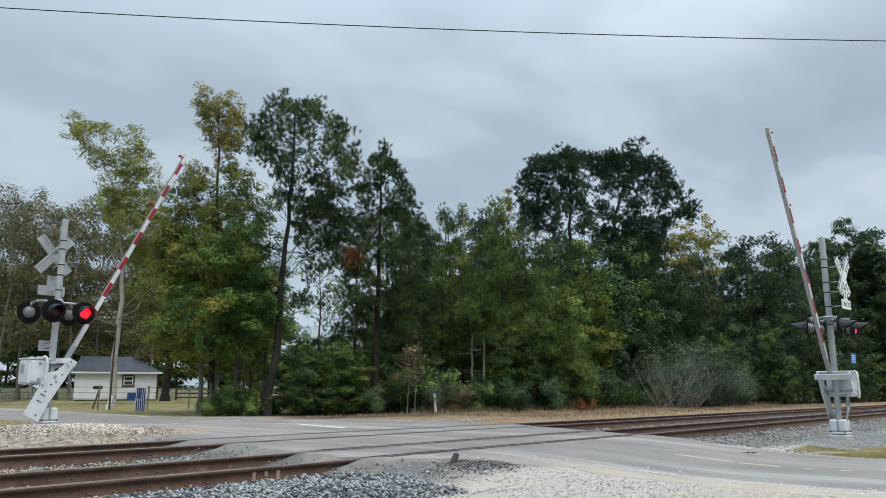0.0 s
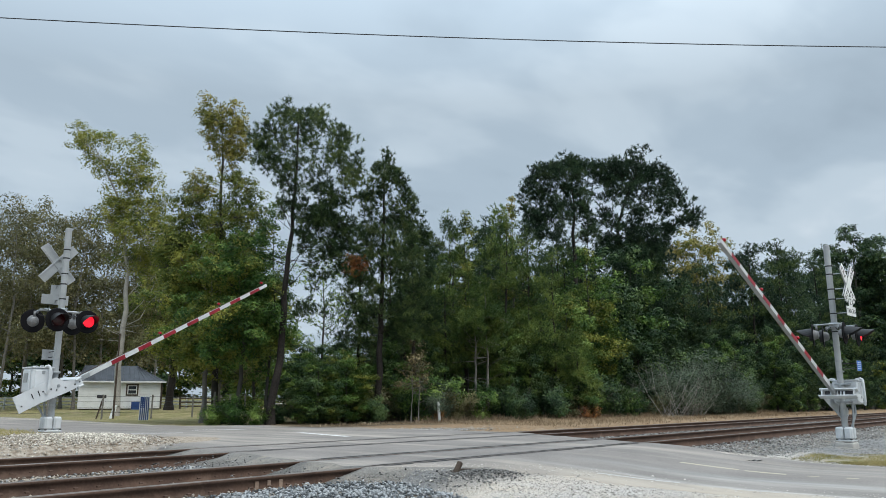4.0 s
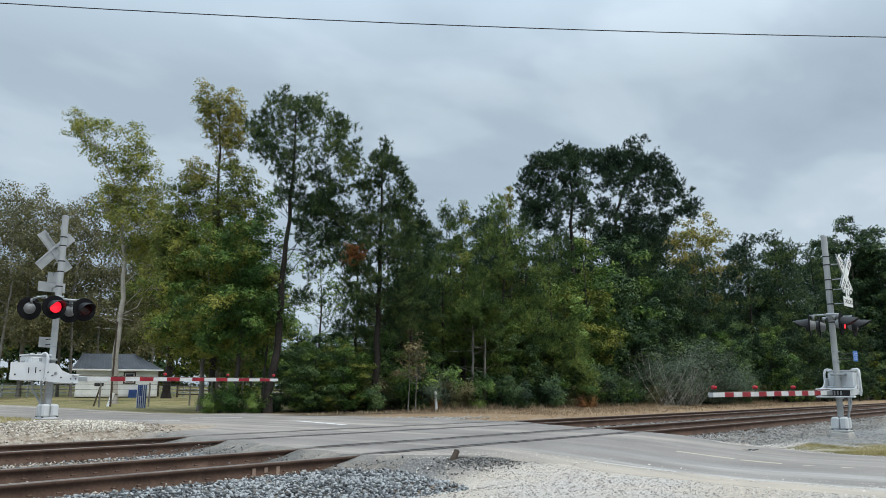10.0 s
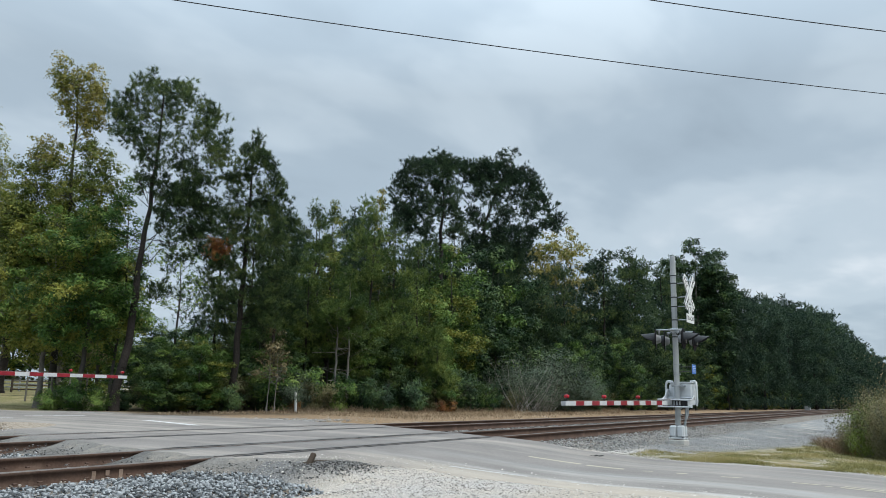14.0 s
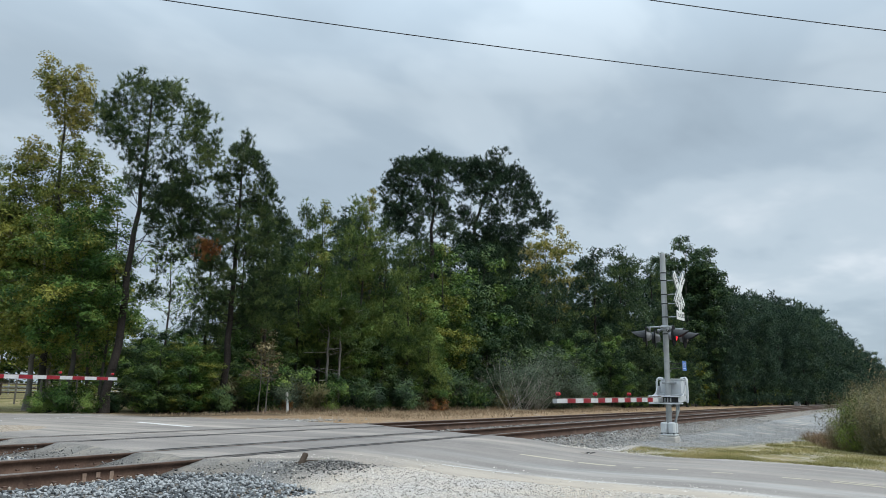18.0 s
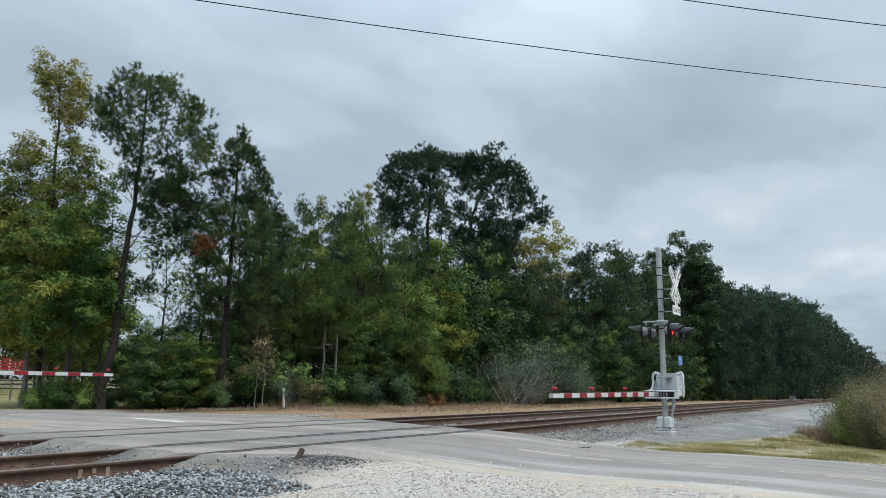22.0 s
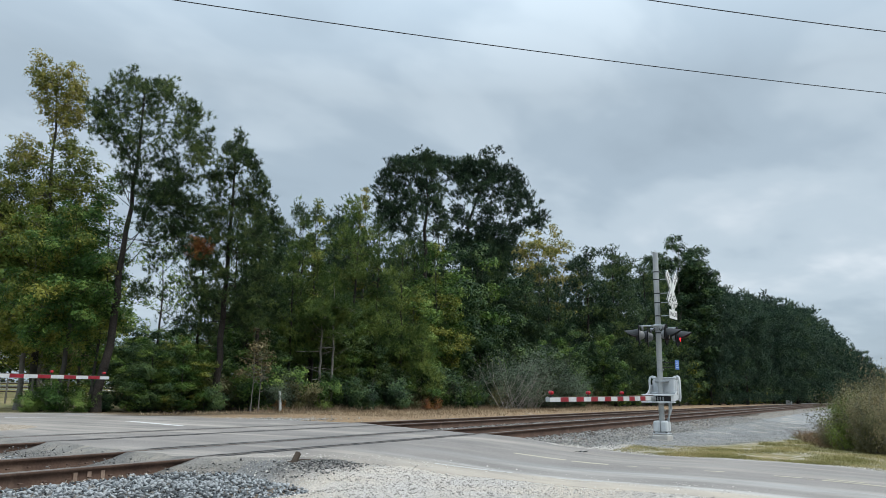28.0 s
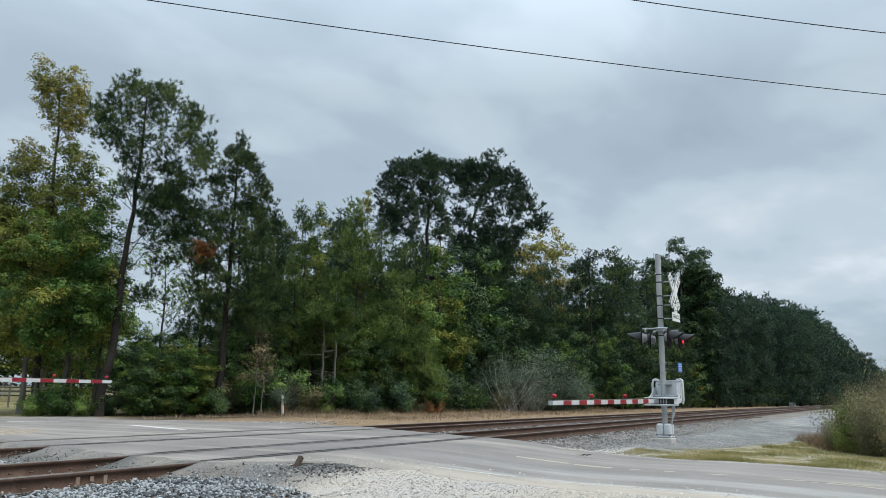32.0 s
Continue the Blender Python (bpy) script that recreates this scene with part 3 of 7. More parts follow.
def ground_material():
    """Pale gravel by the road, dry verge, grass beyond and litter under the trees."""
    m = bpy.data.materials.new("ground_mix")
    m.use_nodes = True
    t = m.node_tree
    L = t.links.new
    b = t.nodes["Principled BSDF"]
    geo = t.nodes.new("ShaderNodeNewGeometry")
    sep = t.nodes.new("ShaderNodeSeparateXYZ")
    L(geo.outputs["Position"], sep.inputs[0])

    def noise_node(scale, detail=5, rough=0.6):
        n = t.nodes.new("ShaderNodeTexNoise")
        n.inputs["Scale"].default_value, n.inputs["Detail"].default_value, n.inputs["Roughness"].default_value = scale, detail, rough
        L(geo.outputs["Position"], n.inputs["Vector"])
        return n.outputs["Fac"]

    def two(fac, c1, c2, lo=0.35, hi=0.65):
        r = t.nodes.new("ShaderNodeValToRGB")
        ramp_stops(r, [(lo, c1), (hi, c2)])
        L(fac, r.inputs[0])
        return r.outputs["Color"]

    def math_(op, a, c):
        n = t.nodes.new("ShaderNodeMath")
        n.operation = op
        for s, v in ((0, a), (1, c)):
            if isinstance(v, (int, float)):
                n.inputs[s].default_value = v
            else:
                L(v, n.inputs[s])
        return n.outputs[0]

    def band(value, lo, hi):
        n = t.nodes.new("ShaderNodeMapRange")
        n.inputs["From Min"].default_value, n.inputs["From Max"].default_value = lo, hi
        L(value, n.inputs["Value"])
        return n.outputs["Result"]

    def blend(fac, a, c):
        n = t.nodes.new("ShaderNodeMix")
        n.data_type = "RGBA"
        L(fac, n.inputs["Factor"])
        L(a, n.inputs["A"])
        L(c, n.inputs["B"])
        return n.outputs["Result"]

    wob = math_("MULTIPLY", math_("SUBTRACT", noise_node(0.5), 0.5), 5.0)
    y = math_("ADD", sep.outputs["Y"], wob)
    x = math_("ADD", sep.outputs["X"], wob)
    coarse, fine, speck = noise_node(0.8, 6), noise_node(9, 5), noise_node(38, 6, 0.8)
    gravel = blend(band(coarse, 0.42, 0.62), two(speck, (0.29, 0.270, 0.248), (0.64, 0.60, 0.555), 0.36, 0.64), two(speck, (0.37, 0.320, 0.262), (0.62, 0.55, 0.465), 0.36, 0.64))
    bedrock = two(speck, (0.10, 0.10, 0.10), (0.27, 0.265, 0.255), 0.3, 0.7)
    straw = blend(band(fine, 0.4, 0.6), two(speck, (0.20, 0.13, 0.075), (0.36, 0.25, 0.15)), two(speck, (0.14, 0.10, 0.065), (0.29, 0.21, 0.13)))
    grass = blend(band(coarse, 0.4, 0.62), two(fine, (0.105, 0.11, 0.036), (0.21, 0.19, 0.075)), two(fine, (0.20, 0.165, 0.085), (0.34, 0.275, 0.155)))
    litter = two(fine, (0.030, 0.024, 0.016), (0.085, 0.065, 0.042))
    dirt = blend(band(fine, 0.42, 0.6), two(speck, (0.17, 0.13, 0.095), (0.36, 0.29, 0.22), 0.34, 0.66), two(speck, (0.28, 0.24, 0.19), (0.55, 0.49, 0.41), 0.34, 0.66))
    col = gravel
    grey = two(speck, (0.12, 0.125, 0.128), (0.33, 0.33, 0.325), 0.34, 0.66)
    sand = two(speck, (0.30, 0.265, 0.22), (0.52, 0.47, 0.40), 0.34, 0.66)
    grey = blend(band(coarse, 0.54, 0.66), grey, sand)
    col = blend(band(sep.outputs["X"], 15.5, 18.0), col, grey)
    col = blend(math_("MULTIPLY", band(sep.outputs["Y"], 14.3, 15.2), band(sep.outputs["Y"], 20.0, 19.0)), col, dirt)
    col = blend(math_("MULTIPLY", band(sep.outputs["Y"], 5.6, 6.4), band(sep.outputs["Y"], 15.5, 14.5)), col, bedrock)
    col = blend(math_("MULTIPLY", band(y, 14.2, 15.2), band(x, 17.5, 20.0)), col, straw)
    col = blend(math_("MULTIPLY", band(sep.outputs["Y"], 26.0, 28.5), band(sep.outputs["Y"], 20.0, 22.0)), col, grass)
    col = blend(math_("MULTIPLY", band(y, 24, 26.5), band(x, 19, 22)), col, grass)
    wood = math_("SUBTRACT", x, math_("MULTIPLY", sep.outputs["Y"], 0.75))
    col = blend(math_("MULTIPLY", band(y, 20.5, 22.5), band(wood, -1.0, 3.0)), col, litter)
    verge = math_("ADD", math_("ADD", sep.outputs["Y"], math_("MULTIPLY", wob, 0.3)), math_("MULTIPLY", math_("SUBTRACT", sep.outputs["X"], 16.0), 0.2))
    strip = blend(band(noise_node(2.6, 6, 0.7), 0.36, 0.54), sand, grass)
    col = blend(math_("MULTIPLY", band(verge, 4.6, 3.8), band(x, 14.0, 14.8)), col, strip)
    L(col, b.inputs["Base Color"])
    b.inputs["Roughness"].default_value = 0.95
    b.inputs["Specular IOR Level"].default_value = 0.2
    bp = t.nodes.new("ShaderNodeBump")
    bp.inputs["Strength"].default_value, bp.inputs["Distance"].default_value = 0.7, 0.03
    L(speck, bp.inputs["Height"])
    L(bp.outputs["Normal"], b.inputs["Normal"])
    return m


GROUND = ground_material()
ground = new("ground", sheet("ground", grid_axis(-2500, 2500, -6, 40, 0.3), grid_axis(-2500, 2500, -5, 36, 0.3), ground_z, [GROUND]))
tagged(ground, "pale gravel, dry verge and grassy ground under the place", "ground", kind="structure")

# road in slabs between the rails, with open flangeways
road = thing("road", Matrix(), "worn grey asphalt road over a level crossing", "road", kind="structure")
SLABS = [(-60, RAILS[0] - 0.045), (RAILS[0] + 0.11, RAILS[1] - 0.11), (RAILS[1] + 0.045, RAILS[2] - 0.045), (RAILS[2] + 0.11, RAILS[3] - 0.11), (RAILS[3] + 0.045, 92)]
for y0, y1 in SLABS:
    ys = [v for v in (-60, -30, -15, -8, -5, *np.arange(-4, 30, 0.5), 34, 40, 48, 55, 65, 78, 92) if y0 < v < y1]
    ys = [y0] + ys + [y1]
    n = 26
    co, faces = [], []
    rng = np.random.RandomState(int(abs(y0) * 10))
    for y in ys:
        l, r = float(road_left(y)), float(road_right(y))
        jl, jr = rng.uniform(-0.16, 0.16), rng.uniform(-0.16, 0.16)
        zr = float(road_z(y))
        low = -0.17 if 6.9 < y < 14.0 else zr - 0.05
        run = 0.75 if 6.5 < y < 14.0 else 0.35
        co.append((l + jl - run * rng.uniform(0.7, 1.4), y, low))
        co.append((l + jl - run * 0.35, y, -0.065 + rng.uniform(-0.02, 0.02) if 6.9 < y < 14.0 else zr - 0.02))
        for k in range(n + 1):
            u = k / n
            co.append(((l + jl) * (1 - u) + (r + jr) * u, y, zr - 0.004))
        co.append((r + jr + run * 0.35, y, -0.065 + rng.uniform(-0.02, 0.02) if 6.9 < y < 14.0 else zr - 0.02))
        co.append((r + jr + run * rng.uniform(0.7, 1.4), y, low))
    n += 4
    top = len(co)
    co += [(p[0], p[1], min(p[2] - 0.05, -0.3)) for p in co]
    w = n + 1
    for j in range(len(ys) - 1):
        for k in range(n):
            a = j * w + k
            faces.append((a, a + 1, a + w + 1, a + w))
        for k in (0, n):
            a = j * w + k
            faces.append((a, a + w, a + w + top, a + top))
    for j in (0, len(ys) - 1):
        for k in range(n):
            a = j * w + k
            faces.append((a, a + 1, a + 1 + top, a + top))
    ob = new("slab", fast_mesh("slab", np.array(co), faces, [ASPHALT, BROKEN_ASPHALT], [1 if (f[1] - f[0] == 1 and f[0] < top and 6.4 < co[f[0]][1] < 14.2 and ((f[0] % w) < 2 or (f[0] % w) >= n - 2)) else 0 for f in faces]))
    ob.parent = road


def paint_strip(name, pts, width, mat, seed=0):
    """A thin worn strip of road paint along points."""
    g = Geo()
    rng = random.Random(seed)
    for (xa, ya), (xb, yb) in zip(pts, pts[1:]):
        n = max(2, int(math.hypot(xb - xa, yb - ya) / 0.25))
        d = Vector((xb - xa, yb - ya, 0)).normalized()
        s = Vector((-d.y, d.x, 0))
        prev = None
        for i in range(n + 1):
            x, y = xa + (xb - xa) * i / n, ya + (yb - ya) * i / n
            wl, wr = width / 2 * rng.uniform(0.75, 1.1), width / 2 * rng.uniform(0.75, 1.1)
            z = float(road_z(y)) - 0.0016
            cur = (Vector((x, y, z)) + s * wl, Vector((x, y, z)) - s * wr)
            if prev:
                g.add([prev[0], prev[1], cur[1], cur[0]], [[0, 1, 2, 3]])
            prev = cur
    ob = part(name, g, mat, road)
    return ob


paint_strip("white_line", [(14.30, 17.9), (13.33, 14.75)], 0.24, ROAD_PAINT, 1)
paint_strip("white_line", [(11.0, 21.4), (12.1, 20.5)], 0.24, ROAD_PAINT, 2)
paint_strip("white_line", [(13.5, 22.3), (15.0, 21.6)], 0.22, ROAD_PAINT, 3)
paint_strip("edge_line", [(15.3, 28.0), (17.0, 42), (18.9, 55)], 0.22, YELLOW_PAINT, 4)
rnd = random.Random(12)
for k, (ya, yb, w) in enumerate(((5.35, 4.45, 0.14), (4.35, 3.75, 0.14), (3.45, 3.30, 0.08), (2.95, 2.80, 0.10), (2.30, 2.02, 0.08), (1.36, 1.00, 0.10), (0.95, 0.86, 0.08), (0.76, -0.6, 0.11), (-0.7, -2.6, 0.11), (-2.9, -4.4, 0.1))):
    paint_strip("yellow_line", [(11.95 + 0.04 * math.sin(3 * k), ya), (12.0 + 0.04 * math.sin(3 * k), yb)], w, YELLOW_PAINT, 10 + k)
for k, (ya, yb) in enumerate(((0.72, 0.2), (-0.1, -1.9))):
    paint_strip("yellow_line", [(12.2, ya), (12.22, yb)], 0.09, YELLOW_PAINT, 30 + k)
paint_strip("edge_line", [(9.42, 5.4), (9.55, 4.8), (9.66, 4.35)], 0.09, PALE_DUST, 8)
for k, (ya, yb, x, w) in enumerate(((3.7, 3.1, 9.62, 0.05), (2.5, 2.3, 9.58, 0.06), (0.6, -0.4, 9.45, 0.05))):
    paint_strip("edge_line", [(x, ya), (x - 0.03, yb)], w, PALE_DUST, 40 + k)
# tar seams beside each rail through the crossing
for k, y in enumerate(RAILS):
    rng = random.Random(40 + k)
    g = Geo()
    for side in (-1, 1):
        off = 0.075 * side
        prev = None
        l, r = float(road_left(y)) + 0.3, float(road_right(y)) - 0.3
        for i in range(61):
            x = l + (r - l) * i / 60
            w0 = rng.uniform(0.012, 0.045) if (side < 0) == (k % 2 == 0) else rng.uniform(0.0, 0.03)
            c = Vector((x, y + off * 1.3 + rng.uniform(-0.008, 0.008), 0.0015))
            cur = (c + Vector((0, w0, 0)), c - Vector((0, w0, 0)))
            if prev:
                g.add([prev[0], prev[1], cur[1], cur[0]], [[0, 1, 2, 3]])
            prev = cur
    part("tar_seam", g, TAR, road)

# ---- tracks ----
PROFILE = [(-0.072, -0.186), (0.072, -0.186), (0.072, -0.172), (0.012, -0.155), (0.009, -0.05), (0.034, -0.038), (0.037, -0.008), (0.026, 0.0), (-0.026, 0.0), (-0.037, -0.008), (-0.034, -0.038), (-0.009, -0.05), (-0.012, -0.155), (-0.072, -0.172)]
RAIL_X = list(np.arange(-60, 60, 6)) + list(np.arange(60, 900, 20))


def rail_mesh(y):
    co, faces, index = [], [], []
    n = len(PROFILE)
    for x in RAIL_X:
        for a, z in PROFILE:
            co.append((x, y + a + float(bend(x)), z))
    for j in range(len(RAIL_X) - 1):
        for k in range(n):
            b = (k + 1) % n
            faces.append((j * n + k, j * n + b, (j + 1) * n + b, (j + 1) * n + k))
            index.append(1 if 6 <= k <= 8 else 0)
    return fast_mesh("rail", np.array(co), faces, [RUST, RAIL_TOP], index)


TRACKS = []
tie_mesh = Geo().box((0, 0, 0), (0.22, 2.6, 0.18), ch=0.015).mesh("tie", TIE_WOOD)
plate_mesh = Geo().box((0, 0, 0), (0.19, 0.34, 0.016), ch=0.004).mesh("tie_plate", RUST)
for ya, yb in ((RAILS[0], RAILS[1]), (RAILS[2], RAILS[3])):
    track = thing("railway_track", pose(0, (ya + yb) / 2, 0), "rusty steel rails on wooden ties in grey ballast", "railway track", "pair of railway tracks")
    for y in (ya, yb):
        ob = new("rail", rail_mesh(y - (ya + yb) / 2))
        ob.parent = track
    TRACKS.append((track, ya, yb))
    rng = random.Random(int(ya * 10))
    for x in [*np.arange(-3, 7.6, 0.53), *np.arange(15.4, 56, 0.53)]:
        ob = new("tie", tie_mesh)
        ob.parent = track
        ob.matrix_basis = pose(x + rng.uniform(-0.04, 0.04), rng.uniform(-0.05, 0.05), -0.292 + rng.uniform(-0.008, 0.004), 0, 0, rng.uniform(-1, 1))
        if x < 30:
            for y in (ya, yb):
                ob = new("tie_plate", plate_mesh)
                ob.parent = track
                ob.matrix_basis = pose(x, y - (ya + yb) / 2, -0.196)
    if ya == RAILS[0]:
        # bolted joint in the near rail
        for k in range(3):
            part("rust_stain", Geo().box((5.45 + 0.17 * k, ya - 0.0165 - (ya + yb) / 2, -0.10), (0.05, 0.010, 0.09), ch=0.004), RUST_STAIN, track, "pale rust stain on the rail web")


def stones(name, rng, xs, ys, zs, sizes, mat, label):
    """Broken stones, each an uneven eight-cornered lump."""
    n = len(xs)
    corners = np.array([(a, b, c) for a in (-1, 1) for b in (-1, 1) for c in (-1, 1)], dtype=float) * 0.5
    v = corners[None] * (1 + rng.uniform(-0.5, 0.25, (n, 8, 3))) * np.stack([sizes * rng.uniform(0.8, 1.5, n), sizes * rng.uniform(0.5, 1.0, n), sizes * rng.uniform(0.3, 0.6, n)], -1)[:, None, :]
    v[:, 1::2, :2] *= rng.uniform(0.25, 0.95, (n, 1, 2))
    v[:, :, 0] += v[:, :, 2] * rng.uniform(-0.8, 0.8, (n, 1))
    half = rng.normal(size=(n, 3)) * 0.22
    spin = rng.uniform(0, np.pi, n)
    q = np.stack([np.cos(spin), half[:, 0], half[:, 1], np.sin(spin)], -1)
    q /= np.linalg.norm(q, axis=1)[:, None]
    w, x, y, z = q.T
    R = np.stack([np.stack([1 - 2 * (y * y + z * z), 2 * (x * y - z * w), 2 * (x * z + y * w)], -1), np.stack([2 * (x * y + z * w), 1 - 2 * (x * x + z * z), 2 * (y * z - x * w)], -1), np.stack([2 * (x * z - y * w), 2 * (y * z + x * w), 1 - 2 * (x * x + y * y)], -1)], 1)
    v = np.einsum("nij,nkj->nki", R, v) + np.stack([xs, ys, zs], -1)[:, None, :]
    quad = np.array([(0, 1, 3, 2), (4, 6, 7, 5), (0, 4, 5, 1), (2, 3, 7, 6), (0, 2, 6, 4), (1, 5, 7, 3)])
    faces = (quad[None] + (np.arange(n) * 8)[:, None, None]).reshape(-1, 4)
    ob = new(name, fast_mesh(name, v.reshape(-1, 3), faces, [mat]))
    return tagged(ob, label, "gravel", kind="stuff")


def ballast_sheet(name, x0, x1, step):
    xs = np.arange(x0, x1 + 0.01, step)
    ys = np.arange(4.6, 15.5, 0.3)
    rng = np.random.RandomState(int(x0 + 100))

    def zf(X, Y):
        Z = bed_top(Y, X) - 0.03 + rng.uniform(-0.02, 0.02, X.shape)
        return Z
    X, Y = np.meshgrid(xs, ys)
    Z = zf(X, Y)
    co = np.stack([X, Y + bend(X), Z], -1).reshape(-1, 3)
    nx, ny = len(xs), len(ys)
    i, j = np.meshgrid(np.arange(nx - 1), np.arange(ny - 1))
    a = (j * nx + i).ravel()
    return tagged(new(name, fast_mesh(name, co, np.stack([a, a + 1, a + nx + 1, a + nx], -1), [BALLAST_BED])), "grey crushed-stone ballast bed under the rails", "ballast", kind="structure")


BALLAST_BED = surface("ballast_bed", (0.085, 0.078, 0.07), (0.33, 0.305, 0.27), scale=2.0, rough=0.95, fine=24, fine_mix=0.7, bump=1.0, bump_dist=0.06, c3=(0.24, 0.17, 0.11), c3_scale=1.1, c3_lo=0.5, c3_hi=0.7)
ballast_sheet("ballast_bed", -60, 7.3, 0.4)
ballast_sheet("ballast_bed", 15.6, 120, 0.8)
ballast_sheet("ballast_bed", 120, 900, 12)
rng = np.random.RandomState(11)
n = 50000
xs, ys = rng.uniform(-0.5, 7.3, n), rng.uniform(5.2, 15.0, n)
keep = (rng.uniform(size=n) < np.where(ys < 7.4, 1.0, np.where(ys > 9.3, np.clip((xs - 5.2) / 2.4, 0.05, 0.5), 0.1))) & (xs > (ys - 7.5) * 0.3 - 2) & (np.min(np.abs(ys[:, None] - np.array(RAILS)[None]), axis=1) > 0.09)
xs, ys = xs[keep], ys[keep]
stones("ballast_stones", rng, xs, ys, bed_top(ys, xs) - 0.012 + rng.uniform(0, 0.022, len(xs)), rng.uniform(0.022, 0.056, len(xs)), BALLAST, "loose angular grey ballast stones beside the rails")
n = 15000
xs, ys = rng.uniform(-0.5, 7.3, n), rng.uniform(7.45, 15.0, n)
keep = (rng.uniform(size=n) > np.clip((xs - 5.2) / 2.4, 0, 0.8) * (ys > 9.3)) & (xs > (ys - 7.5) * 0.3 - 2) & (np.min(np.abs(ys[:, None] - np.array(RAILS)[None]), axis=1) > 0.09)
xs, ys = xs[keep], ys[keep]
stones("ballast_stones", rng, xs, ys, bed_top(ys, xs) - 0.012 + rng.uniform(0, 0.022, len(xs)), rng.uniform(0.018, 0.05, len(xs)), DUSTY_STONE, "dusty brown ballast stones between the rails")
n = 26000
xs, ys = 15.4 + 32 * rng.uniform(size=n) ** 1.5, rng.uniform(4.6, 15.0, n)
keep = np.min(np.abs(ys[:, None] - np.array(RAILS)[None]), axis=1) > 0.09
xs, ys = xs[keep], ys[keep]
stones("ballast_stones", rng, xs, ys, bed_top(ys, xs) - 0.01 + rng.uniform(0, 0.03, len(xs)), rng.uniform(0.022, 0.055, len(xs)), GREY_STONE, "loose angular grey ballast stones beside the rails")
# rubble on the broken ends of the crossing
n = 900
xs, ys = rng.normal(6.8, 0.45, n), rng.uniform(6.6, 13.0, n)
keep = (np.min(np.abs(ys[:, None] - np.array(RAILS)[None]), axis=1) > 0.10) & (xs < 7.6)
xs, ys = xs[keep], ys[keep]
stones("rubble", rng, xs, ys, np.interp(xs, [6.2, 7.0, 7.6], [-0.12, -0.08, -0.02]) + rng.uniform(-0.02, 0.02, len(xs)), rng.uniform(0.008, 0.030, len(xs)), DARK_STONE, "broken stone and grit at the crossing's edge")
# pale gravel of the yard in front
n = 32000
xs, ys = rng.uniform(3.2, 10.4, n), rng.uniform(1.2, 7.3, n)
keep = (xs < road_left(ys) + 0.9 - rng.uniform(0, 1, n) ** 2 * 2.0)
xs, ys = xs[keep], ys[keep]
stones("loose_gravel", rng, xs, ys, np.maximum(ground_z(xs, ys), np.where(xs > road_left(ys), road_z(ys) - 0.01, -9)) + 0.004, rng.uniform(0.006, 0.020, len(xs)) * rng.choice((0.8, 1, 1.8), len(xs), p=(0.5, 0.42, 0.08)), PALE_STONE, "pale loose gravel scattered over the yard")
n = 2600
xs, ys = rng.normal(17.6, 1.5, n), rng.normal(16.4, 0.8, n)
keep = (xs > road_right(ys) - 0.3) & (ys > 14.4)
xs, ys = xs[keep], ys[keep]
stones("loose_gravel", rng, xs, ys, ground_z(xs, ys) + 0.01, rng.uniform(0.02, 0.06, len(xs)), GREY_STONE, "grey loose gravel at the road's far corner")
# spoil heap by the far signal
n = 7000
xs, ys = rng.normal(7.0, 1.9, n), rng.normal(16.9, 1.1, n)
keep = (xs < road_left(ys) + 0.2) & (ys > 14.2) & (np.hypot(xs - 7.25, ys - 17.76) > 0.55)
xs, ys = xs[keep], ys[keep]
stones("spoil_heap", rng, xs, ys, ground_z(xs, ys) + rng.uniform(-0.01, 0.02, len(xs)), rng.uniform(0.015, 0.05, len(xs)) * rng.uniform(0.3, 1, len(xs)), PALE_STONE, "heap of pale broken stone beside the signal")
n = 2600
xs, ys = rng.normal(7.6, 1.7, n), rng.normal(16.6, 0.9, n)
keep = (xs < road_left(ys) + 0.2) & (ys > 14.3) & (np.hypot(xs - 7.25, ys - 17.76) > 0.5)
xs, ys = xs[keep], ys[keep]
stones("spoil_heap", rng, xs, ys, ground_z(xs, ys) + rng.uniform(-0.01, 0.03, len(xs)), rng.uniform(0.012, 0.045, len(xs)), CLOD, "brown earth clods strewn over the stone heap")
n = 4200
xs, ys = rng.normal(7.6, 0.75, n), rng.normal(16.7, 0.55, n)
keep = (xs < road_left(ys) - 0.5) & (ys > 15.0) & (np.hypot(xs - 7.25, ys - 17.76) > 0.5)
xs, ys = xs[keep], ys[keep]
stones("spoil_heap", rng, xs, ys, ground_z(xs, ys) + rng.uniform(0.0, 0.045, len(xs)), rng.uniform(0.012, 0.05, len(xs)), CREAM_STONE, "fresh cream-coloured broken stone on the heap")
n = 17000
xs, ys = 15.2 + 26 * rng.uniform(size=n) ** 1.15, rng.uniform(1.9, 5.6, n)
keep = (xs > road_right(ys) + 0.1) & (ys > np.interp(xs, [15, 16.5, 19, 24, 28], [4.5, 4.1, 3.3, 2.3, 1.9]))
xs, ys = xs[keep], ys[keep]
stones("loose_gravel", rng, xs, ys, ground_z(xs, ys) + 0.006, rng.uniform(0.010, 0.030, len(xs)), GREY_STONE, "grey loose gravel below the ballast beside the signal")


n = 5200
ys = rng.uniform(-1.5, 5.6, n)
xs = road_right(ys) + rng.normal(0.1, 0.22, n)
stones("loose_gravel", rng, xs, ys, np.maximum(ground_z(xs, ys), road_z(ys) - 0.02) + 0.006, rng.uniform(0.008, 0.026, n), PALE_STONE, "pale grit along the edge of the asphalt")


